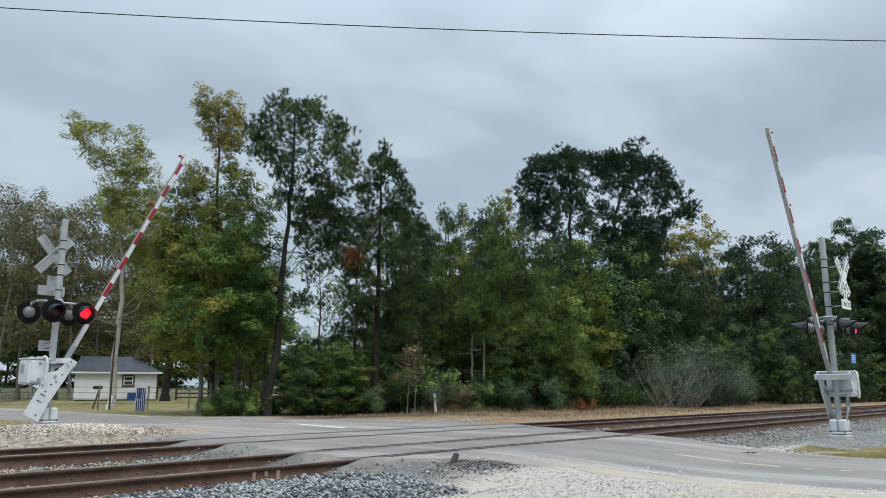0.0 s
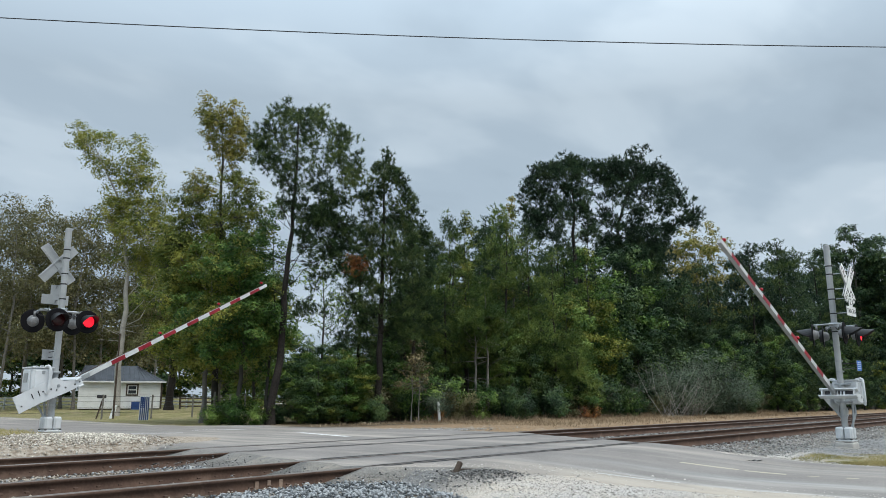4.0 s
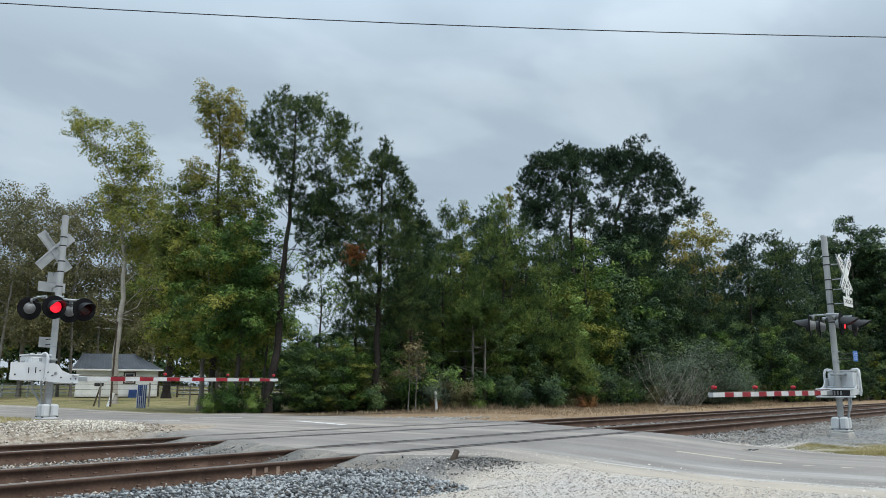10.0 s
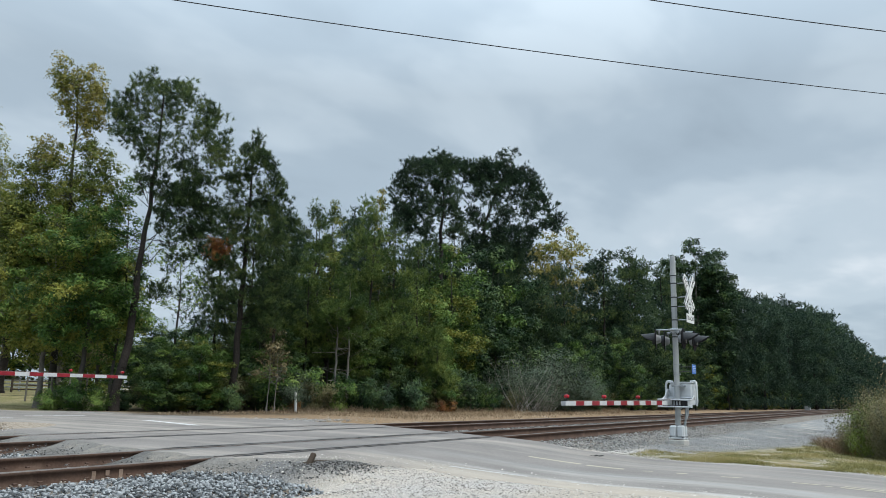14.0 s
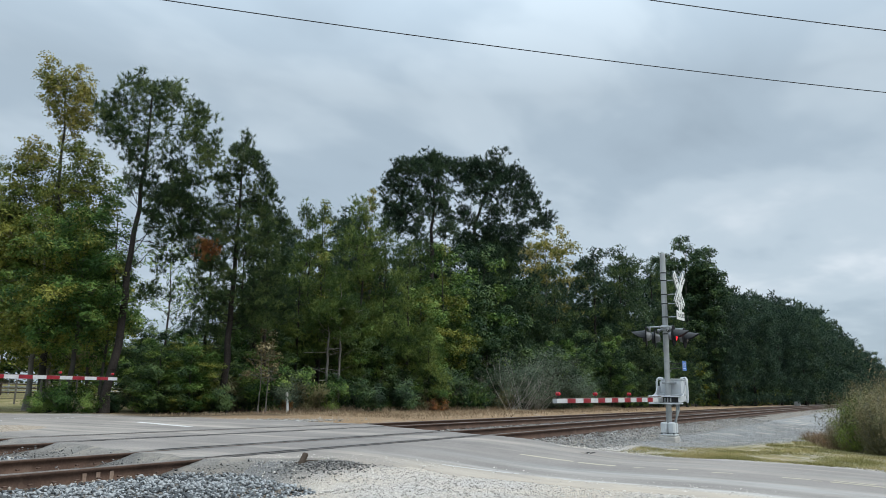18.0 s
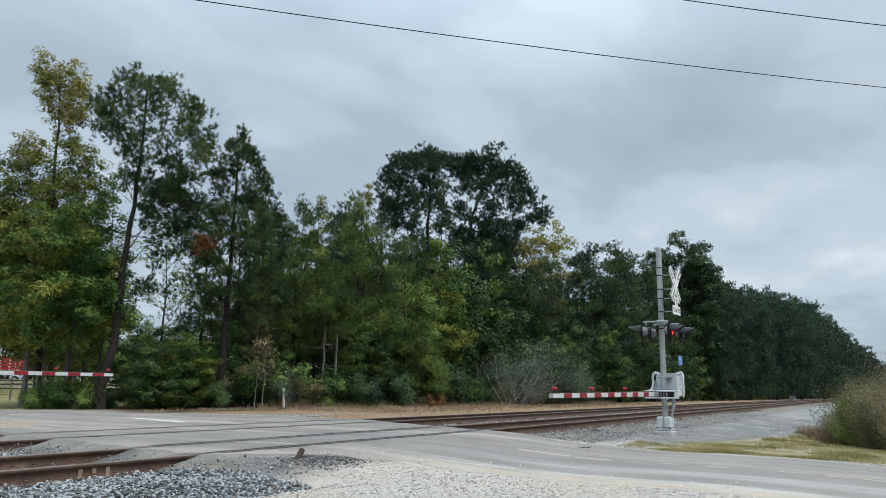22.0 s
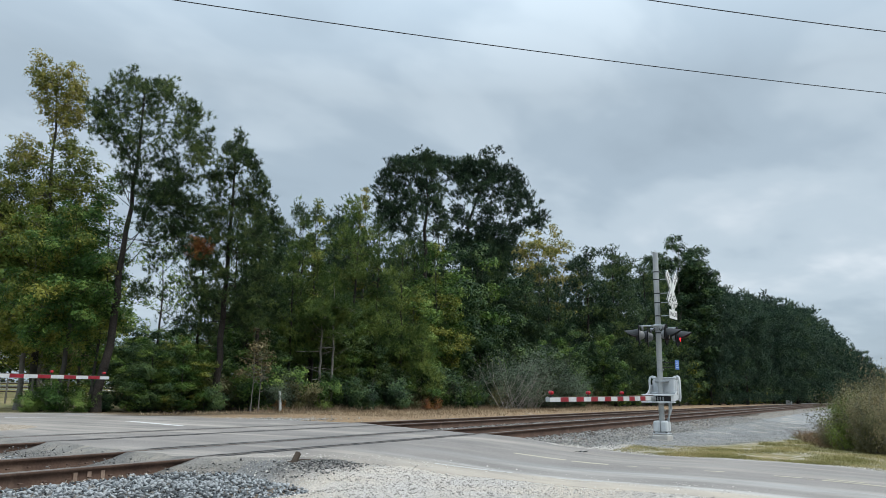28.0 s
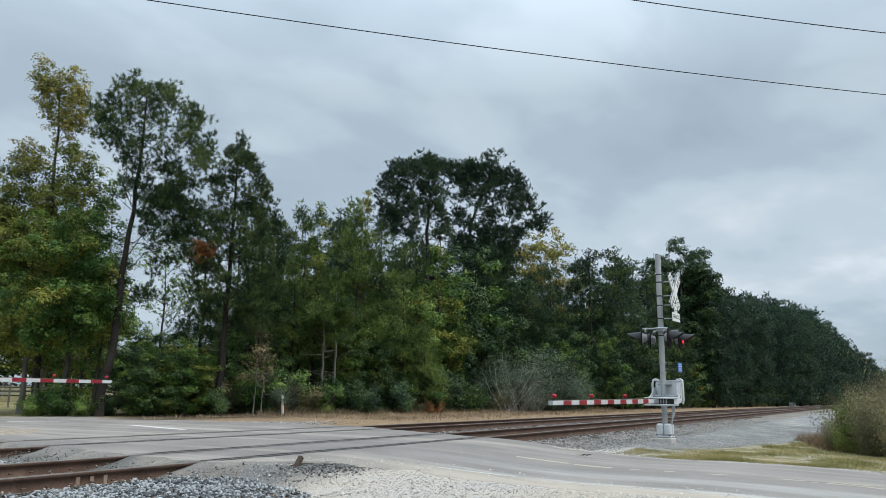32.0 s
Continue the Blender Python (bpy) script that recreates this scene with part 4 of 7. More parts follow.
# ---- crossing signals ----
ARM_KEYS = [(0, 63.8), (0.5, 59.2), (1, 54.4), (1.5, 49.2), (2, 44.8), (2.5, 40.0), (3, 35.4), (3.5, 31.0), (4.2, 26.2), (4.9, 22.0), (5.5, 18.9), (6, 16.1), (6.5, 14.0), (7, 11.6), (7.5, 9.3), (8, 7.2), (8.5, 5.4), (9, 3.2), (9.5, 1.4), (10, 0.1), (10.5, 0.0), (32, 0.0)]
MOVING = []          # arms and lenses, keyed in motions()
PIVOT = 1.03


def text_mesh(body, size, mat, at, parent, name="lettering"):
    cu = bpy.data.curves.new(name, "FONT")
    cu.body, cu.size, cu.align_x, cu.align_y, cu.extrude = body, size, "CENTER", "CENTER", 0.001
    tmp = new("tmp_text", cu)
    bpy.context.view_layer.update()
    me = bpy.data.meshes.new_from_object(tmp)
    bpy.data.objects.remove(tmp)
    me.materials.clear()
    me.materials.append(mat)
    ob = new(name, me)
    ob.parent, ob.matrix_basis = parent, at
    return ob


def lamp_head(parent, x, y, z, turn, lit_first):
    """A hooded flashing lamp with a round black background; it looks along its +y."""
    at = pose(x, y, z, 0, 0, turn)
    g = Geo()
    g.lathe([(0.0, 0.012), (0.245, 0.012), (0.258, 0.006), (0.262, -0.004), (0.24, -0.012), (0.0, -0.012)], n=28)
    head = part("lamp_background", g, BLACK, parent, "round black lamp background disc", at)
    g = Geo().lathe([(0.0, -0.13), (0.05, -0.127), (0.085, -0.110), (0.105, -0.07), (0.115, -0.03), (0.13, -0.012)], n=20)
    g.tube([(0, -0.08, 0.10), (0, -0.08, 0.22)], 0.028)
    part("housing", g, DULL_CASE, head, "dull grey lamp housing", smooth=True)
    # hood: a longer roof than floor
    verts, faces = [], []
    n = 20
    for k in range(n + 1):
        a = radians(-55 + 290 * k / n)
        f = max(0.0, math.sin(a))
        r = 0.158
        for rr, yy in ((r, 0.012), (r + 0.004, 0.08 + 0.29 * f ** 0.7)):
            verts.append((rr * math.cos(a), yy, rr * math.sin(a) - (0.045 if yy > 0.1 else 0)))
    for k in range(n):
        faces.append([2 * k, 2 * k + 2, 2 * k + 3, 2 * k + 1])
    inner = [(p[0] * 0.965, p[1], p[2] * 0.965) for p in verts]
    m = len(verts)
    allv = verts + inner
    faces += [[m + i for i in q][::-1] for q in faces]
    faces += [[2 * k + 1, 2 * k + 3, m + 2 * k + 3, m + 2 * k + 1] for k in range(n)]
    g = Geo()
    g.add(allv, faces)
    part("hood", g, HOOD_BLACK, head)
    # lens: turns its lit face out or in
    g = Geo()
    prof = [(0.0, 0.030), (0.05, 0.027), (0.095, 0.018), (0.128, 0.006)]
    g.lathe(prof, n=24, mat=0)
    g.lathe([(0.128, 0.006), (0.128, -0.006)], n=24, mat=2)
    g.lathe([(r, -yy) for r, yy in prof], n=24, mat=1)
    lens = part("lens", g, [LENS_LIT, LENS_DARK, BLACK], head, "round red signal lens", pose(0, 0.055, 0))
    MOVING.append(("lens", lens, lit_first))
    return head


def crossing_signal(at, label, flip, front=0, rear=181, stripes=(1.43, 0.385), end=6.75, swing=(0.985, 0.4, 6.1), buck_z=3.84):
    s = thing("crossing_signal", at, label, "railway signal", "crossing signals with gates")
    # foundation and hinged base
    part("foundation", Geo().box((0, 0, -0.06), (0.40, 0.40, 0.16), ch=0.02), CONCRETE, s, "pale concrete footing")
    g = Geo().box((0, 0, 0.21), (0.22, 0.22, 0.27), ch=0.02)
    base = part("base_casting", g, ALUMINIUM, s)
    part("base_flange", Geo().box((0, 0, 0.06), (0.36, 0.36, 0.035), ch=0.008), WHITE_PAINT, base)
    for sx, sy in ((1, 1), (-1, 1), (1, -1), (-1, -1)):
        part("base_boss", Geo().box((0.095 * sx, 0.095 * sy, 0.225), (0.16, 0.16, 0.28), ch=0.035), WHITE_PAINT, base)
        part("anchor_nut", Geo().tube([(0.155 * sx, 0.155 * sy, 0.075), (0.155 * sx, 0.155 * sy, 0.10)], 0.025, n=6), DARK_STEEL, base)
    g = Geo().tube([(0, 0, 0.08), (0, 0, 4.6)], 0.070, n=20)
    g.tube([(0, 0, 4.6), (0, 0, 4.625), (0, 0, 4.64)], [0.073, 0.07, 0.03], n=20)
    part("mast", g, ALUMINIUM, s, smooth=False)
    for z in (0.62, 0.78, 1.62, 1.86, 2.55, 2.98, 3.32, 3.56, 3.92, 4.12):
        band = Geo().tube([(0, 0, z - 0.014), (0, 0, z + 0.014)], 0.075, n=16)
        band.box((0, 0.085, z), (0.05, 0.03, 0.03))
        part("clamp_band", band, DARK_STEEL if z > 2.2 else GALV, s)
    # crossbuck on two brackets
    cb = Geo()
    for sgn in (1, -1):
        m = pose(0, 0.40 + 0.014 * sgn, buck_z, 0, 45 * sgn + (4 if sgn > 0 else -4), 0)
        cb.box((0, 0, 0), (1.06, 0.012, 0.215), at=m, ch=0.003)
    buck = part("crossbuck", cb, ALUMINIUM, s, "white crossed warning boards with dark lettering bars", pose(0, 0, 0, 0, 0, -flip))
    for sgn in (1, -1):
        m = pose(0, 0.40 + 0.014 * sgn, buck_z, 0, 45 * sgn + (4 if sgn > 0 else -4), 0)
        part("sign_face", Geo().box((0, 0.0075, 0), (1.05, 0.003, 0.21), at=m, ch=0.001), SIGN_WHITE, buck, "white reflective face")
    for sgn in (1, -1):
        m = pose(0, 0.40 + 0.014 * sgn, buck_z, 0, 45 * sgn + (4 if sgn > 0 else -4), 0)
        for k in range(9):
            u = -0.46 + 0.92 * k / 8
            if abs(u) > 0.12:
                bar = Geo()
                for w in (-0.022, 0.022):
                    bar.box((u + w, 0.0105, 0), (0.018, 0.003, 0.115), at=m, ch=0.0008)
                bar.box((u, 0.0105, 0.02 if k % 2 else -0.03), (0.05, 0.003, 0.022), at=m, ch=0.0008)
                part("lettering_bar", bar, SIGN_BLACK, buck)
    stiff = Geo()
    for sgn in (1, -1):
        m = pose(0, 0.395, buck_z, 0, 45 * sgn + (4 if sgn > 0 else -4), 0)
        for w in (-0.085, 0.085):
            stiff.box((0, -0.02 if sgn > 0 else -0.03, w), (0.98, 0.018, 0.02), at=m, ch=0.003)
    part("stiffener", stiff, ALUMINIUM, buck)
    # small panel below: a number above a word
    pl = Geo()
    pl.box((0, 0.40, 3.22), (0.23, 0.008, 0.24), ch=0.002)
    pl.box((0, 0.40, 3.00), (0.60, 0.008, 0.225), ch=0.002)
    panel = part("track_count_panel", pl, ALUMINIUM, s, "small white panel with black number and word", pose(0, 0, 0, 0, 0, -flip))
    part("sign_face", Geo().box((0, 0.4055, 3.22), (0.224, 0.003, 0.234), ch=0.001), SIGN_WHITE, panel, "white reflective face")
    part("sign_face", Geo().box((0, 0.4055, 3.00), (0.594, 0.003, 0.219), ch=0.001), SIGN_WHITE, panel, "white reflective face")
    text_mesh("2", 0.22, SIGN_BLACK, pose(0, 0.4085, 3.22, 90, 0, 180), panel)
    text_mesh("TRACKS", 0.145, SIGN_BLACK, pose(0, 0.4085, 3.00, 90, 0, 180), panel)
    for z in (2.98, 3.32, 3.56, 3.92):
        br = Geo().tube([(0, 0.06, z), (0.0, 0.385, z)], 0.012, n=8)
        br.tube([(0, 0.30, z), (0.0, 0.36, z - 0.03), (0, 0.385, z - 0.06)], 0.010, n=8)
        part("sign_bracket", br, GALV, s)
    # blue notice plate with bars of writing
    nt = part("notice_plate", Geo().box((0, 0.44, 1.74), (0.30, 0.006, 0.235), ch=0.0015), ALUMINIUM, s, "small notice plate, blue in front", pose(0, 0, 0, 0, 0, -flip))
    part("blue_face", Geo().box((0, 0.4445, 1.74), (0.292, 0.003, 0.228), ch=0.001), SIGN_BLUE, nt, "blue printed face")
    for k, w in enumerate((0.2, 0.24, 0.16, 0.22)):
        part("lettering_bar", Geo().box((0, 0.4475, 1.81 - 0.045 * k), (w, 0.002, 0.014), ch=0.0005), SIGN_WHITE, nt)
    for z in (1.68, 1.80):
        part("notice_bracket", Geo().tube([(0, 0.06, z), (0, 0.435, z)], 0.010, n=8), DARK_STEEL, s)
    # cross arm with four lamps
    g = Geo().tube([(-0.46, 0.0, 2.70), (0.46, 0.0, 2.70)], 0.024, n=12)
    g.box((0, 0, 2.70), (0.20, 0.20, 0.13), ch=0.02)
    for x in (-0.40, 0.40):
        g.tube([(x, -0.34, 2.70), (x, 0.34, 2.70)], 0.020, n=10)
        for y in (-0.24, 0.24):
            g.tube([(x, y, 2.70), (x, y * 1.25, 2.66)], 0.024, n=10)
    part("cross_arm", g, GALV, s)
    for x in (-0.3, 0.3):
        for sy in (1, -1):
            part("lamp_cable", Geo().tube([(x * 0.3, 0.05 * sy, 2.66), (x * 0.7, 0.12 * sy, 2.58), (x * 1.25, 0.2 * sy, 2.60), (x * 1.33, 0.24 * sy, 2.64)], 0.010, n=6), DARK_STEEL, s)
    # both pairs flash alike: one side, then the other
    lamp_head(s, -0.46, 0.34, 2.47, front, True)
    lamp_head(s, 0.42, 0.34, 2.47, front, False)
    lamp_head(s, -0.20, -0.34, 2.47, rear, False)
    lamp_head(s, 0.46, -0.34, 2.47, rear, True)
    # gate machine
    g = Geo().box((-0.35, 0.04, 1.14), (0.42, 0.56, 0.54), ch=0.03)
    g.box((-0.35, 0.04, 1.42), (0.45, 0.60, 0.03), ch=0.008)
    g.box((-0.57, 0.05, 1.14), (0.03, 0.38, 0.44), ch=0.008)
    part("gate_machine", g, WHITE_PAINT, s, "white steel gate machine case")
    part("machine_door", Geo().box((-0.35, -0.250, 1.14), (0.34, 0.03, 0.44), ch=0.01), WHITE_PAINT, s)
    part("machine_door", Geo().box((-0.35, 0.330, 1.14), (0.34, 0.03, 0.44), ch=0.01), WHITE_PAINT, s)
    part("access_cover", Geo().box((-0.59, 0.05, 1.2), (0.02, 0.2, 0.2), ch=0.006), GALV, s)
    part("padlock", Geo().box((-0.19, 0.05, 1.33), (0.03, 0.05, 0.06), ch=0.008), DARK_STEEL, s)
    for yy in (-0.14, 0.24):
        part("lift_lug", Geo().box((-0.35, yy, 1.45), (0.08, 0.03, 0.05), ch=0.008), GALV, s)
    for z in (0.98, 1.32):
        part("hinge", Geo().box((-0.35, 0.345, z), (0.06, 0.03, 0.07), ch=0.006), GALV, s)
        part("hinge", Geo().box((-0.35, -0.265, z), (0.06, 0.03, 0.07), ch=0.006), GALV, s)
    for z in (0.93, 1.33):
        part("mounting_clamp", Geo().box((-0.08, 0.03, z), (0.30, 0.30, 0.05), ch=0.01), GALV, s)
    for y, w in ((-0.30, -0.06), (0.36, 0.05)):
        loop = [(-0.30, y, 0.90), (-0.28, y + w * 0.6, 0.86), (-0.26, y + w, 0.95), (-0.24, y + w, 1.36), (-0.26, y + w * 0.6, 1.44), (-0.28, y, 1.46), (-0.30, y * 0.7, 1.44)]
        part("guard_tube", Geo().tube(loop, 0.028, n=10), WHITE_PAINT, s)
    g = Geo().tube([(-0.33, 0.14, 0.88), (-0.30, 0.16, 0.66), (-0.18, 0.14, 0.5), (-0.10, 0.10, 0.32)], 0.025, n=10)
    part("conduit", g, GALV, s)
    part("conduit", Geo().tube([(-0.12, 0.17, 0.88), (-0.10, 0.17, 0.60), (-0.06, 0.15, 0.34)], 0.024, n=10), GALV, s)
    part("shaft", Geo().tube([(-0.02, -0.30, PIVOT), (-0.02, 0.42, PIVOT)], 0.035, n=14), GALV, s)
    # moving arm: plates on both sides, weights, striped beam with lamps
    g = Geo()
    g.prism([(-1.0, 0.22), (-1.0, -0.15), (-0.52, -0.15), (-0.30, -0.17), (0.02, -0.20), (0.24, -0.21), (0.50, -0.20), (0.50, -0.02), (0.30, -0.01), (0.12, 0.06), (0.0, 0.20), (-0.10, 0.22)], -0.285, -0.270)
    arm = part("gate_arm", g, WHITE_PAINT, s, "white steel gate arm carrier plate", pose(-0.02, 0, PIVOT))
    g = Geo().prism([(-0.10, 0.07), (-0.10, -0.10), (0.02, -0.15), (0.22, -0.18), (0.50, -0.18), (0.50, -0.06), (0.28, -0.05), (0.08, 0.03), (0.02, 0.07)], 0.400, 0.412)
    part("rear_plate", g, WHITE_PAINT, arm, "shorter white rear carrier plate")
    part("counterweight", Geo().box((-0.76, -0.225, 0.04), (0.38, 0.085, 0.24), ch=0.012), GALV, arm)
    part("spacer_bar", Geo().box((0.30, 0.065, -0.07), (0.04, 0.68, 0.05), ch=0.01), GALV, arm)
    for x in (-0.62, -0.47):
        part("slot", Geo().box((x, -0.287, 0.06), (0.02, 0.008, 0.12), ch=0.003), DARK_STEEL, arm)
    for x, z in ((-0.38, 0.05), (-0.9, -0.03), (0.1, -0.09), (-0.2, 0.02), (-0.1, -0.05), (0.32, -0.12), (0.44, -0.12)):
        part("bolt", Geo().tube([(x, -0.294, z), (x, -0.282, z)], 0.018, n=6), DARK_STEEL, arm)
    part("channel_flange", Geo().box((0.42, 0.065, -0.035), (0.14, 0.82, 0.035), ch=0.008), WHITE_PAINT, arm)
    part("channel_flange", Geo().box((0.42, 0.065, -0.205), (0.14, 0.82, 0.035), ch=0.008), WHITE_PAINT, arm)
    part("channel_web", Geo().box((0.39, 0.065, -0.12), (0.05, 0.60, 0.13), ch=0.006), DARK_STEEL, arm)
    for k in range(5):
        part("bolt", Geo().box((0.43, -0.09 + 0.07 * k, -0.12), (0.05, 0.03, 0.10), ch=0.006), GALV, arm)
    part("arm_adapter", Geo().box((0.66, -0.02, -0.115), (0.44, 0.075, 0.115), ch=0.01), GALV, arm)
    first, step = stripes
    edges = [0.84] + [first + step * k for k in range(14)] + [end]
    beam = Geo().prism([(0.84, -0.115 - 0.053), (end, -0.115 - 0.040), (end, -0.115 + 0.040), (0.84, -0.115 + 0.053)], -0.060, 0.020)
    part("beam", beam, ALUMINIUM, arm, "plain grey beam core of the gate arm")
    for k, (a, b) in enumerate(zip(edges, edges[1:])):
        h0, h1 = 0.104 - 0.026 * a / end, 0.104 - 0.026 * b / end
        for y in (-0.0625, 0.0225):
            g = Geo().prism([(a, -0.115 - h0 / 2), (b, -0.115 - h1 / 2), (b, -0.115 + h1 / 2), (a, -0.115 + h0 / 2)], y - 0.0018, y + 0.0018)
            part("stripe", g, ARM_RED if k % 2 else ARM_WHITE, arm, "red reflective stripe" if k % 2 else "")
    for x in (end - 0.14, first + 9 * step + 0.04, first + 4 * step - 0.03):
        g = Geo().tube([(x, -0.02, -0.075), (x, -0.02, -0.01)], 0.016, n=8)
        g.box((x, -0.02, -0.072), (0.10, 0.05, 0.018), ch=0.004)
        lamp = part("arm_lamp", g, DARK_STEEL, arm, "small red arm lamp on a bracket")
        for sy in (-1, 1):
            part("lamp_lens", Geo().lathe([(0.0, 0.050 * sy), (0.020, 0.046 * sy), (0.030, 0.036 * sy), (0.033, 0.006 * sy), (0.033, 0.0)], n=14, at=pose(x, -0.02, 0.012)), LENS_SMALL, lamp, "round red lens")
        part("lamp_rim", Geo().lathe([(0.034, -0.014), (0.038, -0.014), (0.038, 0.014), (0.034, 0.014), (0.034, -0.014)], n=14, at=pose(x, -0.02, 0.012)), ARM_RED, lamp)
    part("arm_cable", Geo().tube([(0.5, -0.02, -0.04), (2.9, -0.02, -0.062), (end - 0.1, -0.02, -0.072)], 0.008, n=6), RUST, arm)
    MOVING.append(("arm", arm, swing))
    return s


crossing_signal(pose(7.25, 17.76, 0.19), "white flashing crossing signal with lowering gate, on a stone heap", 0)
crossing_signal(pose(19.6, 4.74, -0.11, 0, 0, 175.5), "grey flashing crossing signal with lowering gate, beside the track", 0.5, 6, 196, (1.235, 0.361), 6.37, (1.032, -0.45, 0.0), 3.65)

# marker post, cables
post = thing("marker_post", pose(25.9, 22.7, 0.0), "thin white marker post in dry grass", "post")
part("post", Geo().tube([(0.03, 0, -0.1), (-0.07, 0, 0.86)], 0.06, n=12), FENCE_WHITE, post)


def wire(a, b, mid_z, sag, ext):
    """A cable through two places of one height, hanging lower between."""
    a, b = Vector(a), Vector(b)
    c, d = (a + b) / 2, (b - a) / 2
    pts = [c + d * u + Vector((0, 0, mid_z - c.z + sag * u * u)) for u in [i / 10 - ext for i in range(int(20 * ext) + 1)]]
    return Geo().tube(pts, 0.010, n=6)


for a, b, mz, sg in (((4.52, 14.9, 8), (19.82, -0.62, 8), 7.84, 0.16), ((12.89, 3.23, 8), (16.35, -0.62, 8), 8.0, 0.02)):
    w_ob = thing("overhead_cable", Matrix(), "thin black overhead cable across the sky", "cable", "overhead cables")
    part("strand", wire(a, b, mz, sg, 4.0), CABLE, w_ob)


# ---- plants ----
def prisms(segs, sides=5):
    """Tapered branch pieces: rows of p0, p1, r0, r1."""
    S = np.array([(*a, *b, r0, r1) for a, b, r0, r1 in segs], dtype=float)
    p0, p1, r0, r1 = S[:, :3], S[:, 3:6], S[:, 6], S[:, 7]
    d = p1 - p0
    d /= np.linalg.norm(d, axis=1)[:, None] + 1e-9
    ref = np.where(np.abs(d[:, 2:3]) > 0.9, np.array([[1.0, 0, 0]]), np.array([[0, 0, 1.0]]))
    u = np.cross(d, ref)
    u /= np.linalg.norm(u, axis=1)[:, None] + 1e-9
    w = np.cross(d, u)
    a = 2 * np.pi * np.arange(sides) / sides
    ring = u[:, None, :] * np.cos(a)[None, :, None] + w[:, None, :] * np.sin(a)[None, :, None]
    v = np.concatenate([p0[:, None] + ring * r0[:, None, None], p1[:, None] + ring * r1[:, None, None]], 1)
    k = np.arange(sides)
    quad = np.stack([k, (k + 1) % sides, (k + 1) % sides + sides, k + sides], -1)
    faces = (quad[None] + (np.arange(len(S)) * 2 * sides)[:, None, None]).reshape(-1, 4)
    return v.reshape(-1, 3), faces


def branch_mesh(segs):
    """Trunk pieces with seven sides, thin twigs with three."""
    thick = [q for q in segs if q[2] > 0.045]
    thin = [q for q in segs if q[2] <= 0.045]
    v, f = prisms(thick, 7)
    if thin:
        v2, f2 = prisms(thin, 3)
        f = np.concatenate([f, f2 + len(v)])
        v = np.concatenate([v, v2])
    return v, f


def unit(v):
    return v / (np.linalg.norm(v, axis=-1, keepdims=True) + 1e-9)


def leaf_blades(rng, c, size, normal, wide=0.42):
    """A small pointed leaf at each centre, facing about its normal."""
    n = len(c)
    nrm = unit(normal + rng.normal(size=(n, 3)) * 0.42)
    u = unit(np.cross(nrm, rng.normal(size=(n, 3))))
    w = np.cross(nrm, u)
    s = (size * rng.uniform(0.65, 1.3, n))[:, None]
    v = np.stack([c - u * s * 0.5 - w * s * wide, c - u * s * 0.5 + w * s * wide, c + u * s * 0.75], 1).reshape(-1, 3)
    return v, np.arange(3 * n).reshape(-1, 3)


def needle_plumes(rng, c, axis, length, k, width):
    """Needle puffs: k slim needles round the end of each twig, more of them upwards."""
    n = len(c)
    up = axis[:, None, :]
    dirs = unit(up * 0.62 + rng.normal(size=(n, k, 3)) * 0.55)
    L = (length * rng.uniform(0.6, 1.1, (n, k)))[..., None]
    base = c[:, None, :] + up * length * rng.uniform(-0.35, 0.35, (n, k, 1))
    side = unit(np.cross(dirs, rng.normal(size=(n, k, 3)))) * width
    v = np.stack([base - side, base + side, base + dirs * L], 2).reshape(-1, 3)
    return v, np.arange(3 * n * k).reshape(-1, 3)


def rot_dir(az, el):
    return np.array([math.cos(az) * math.cos(el), math.sin(az) * math.cos(el), math.sin(el)])


def along(pts, z):
    """The place on a trunk line at a height."""
    zz = [p[2] for p in pts]
    return np.array([np.interp(z, zz, [p[0] for p in pts]), np.interp(z, zz, [p[1] for p in pts]), z])


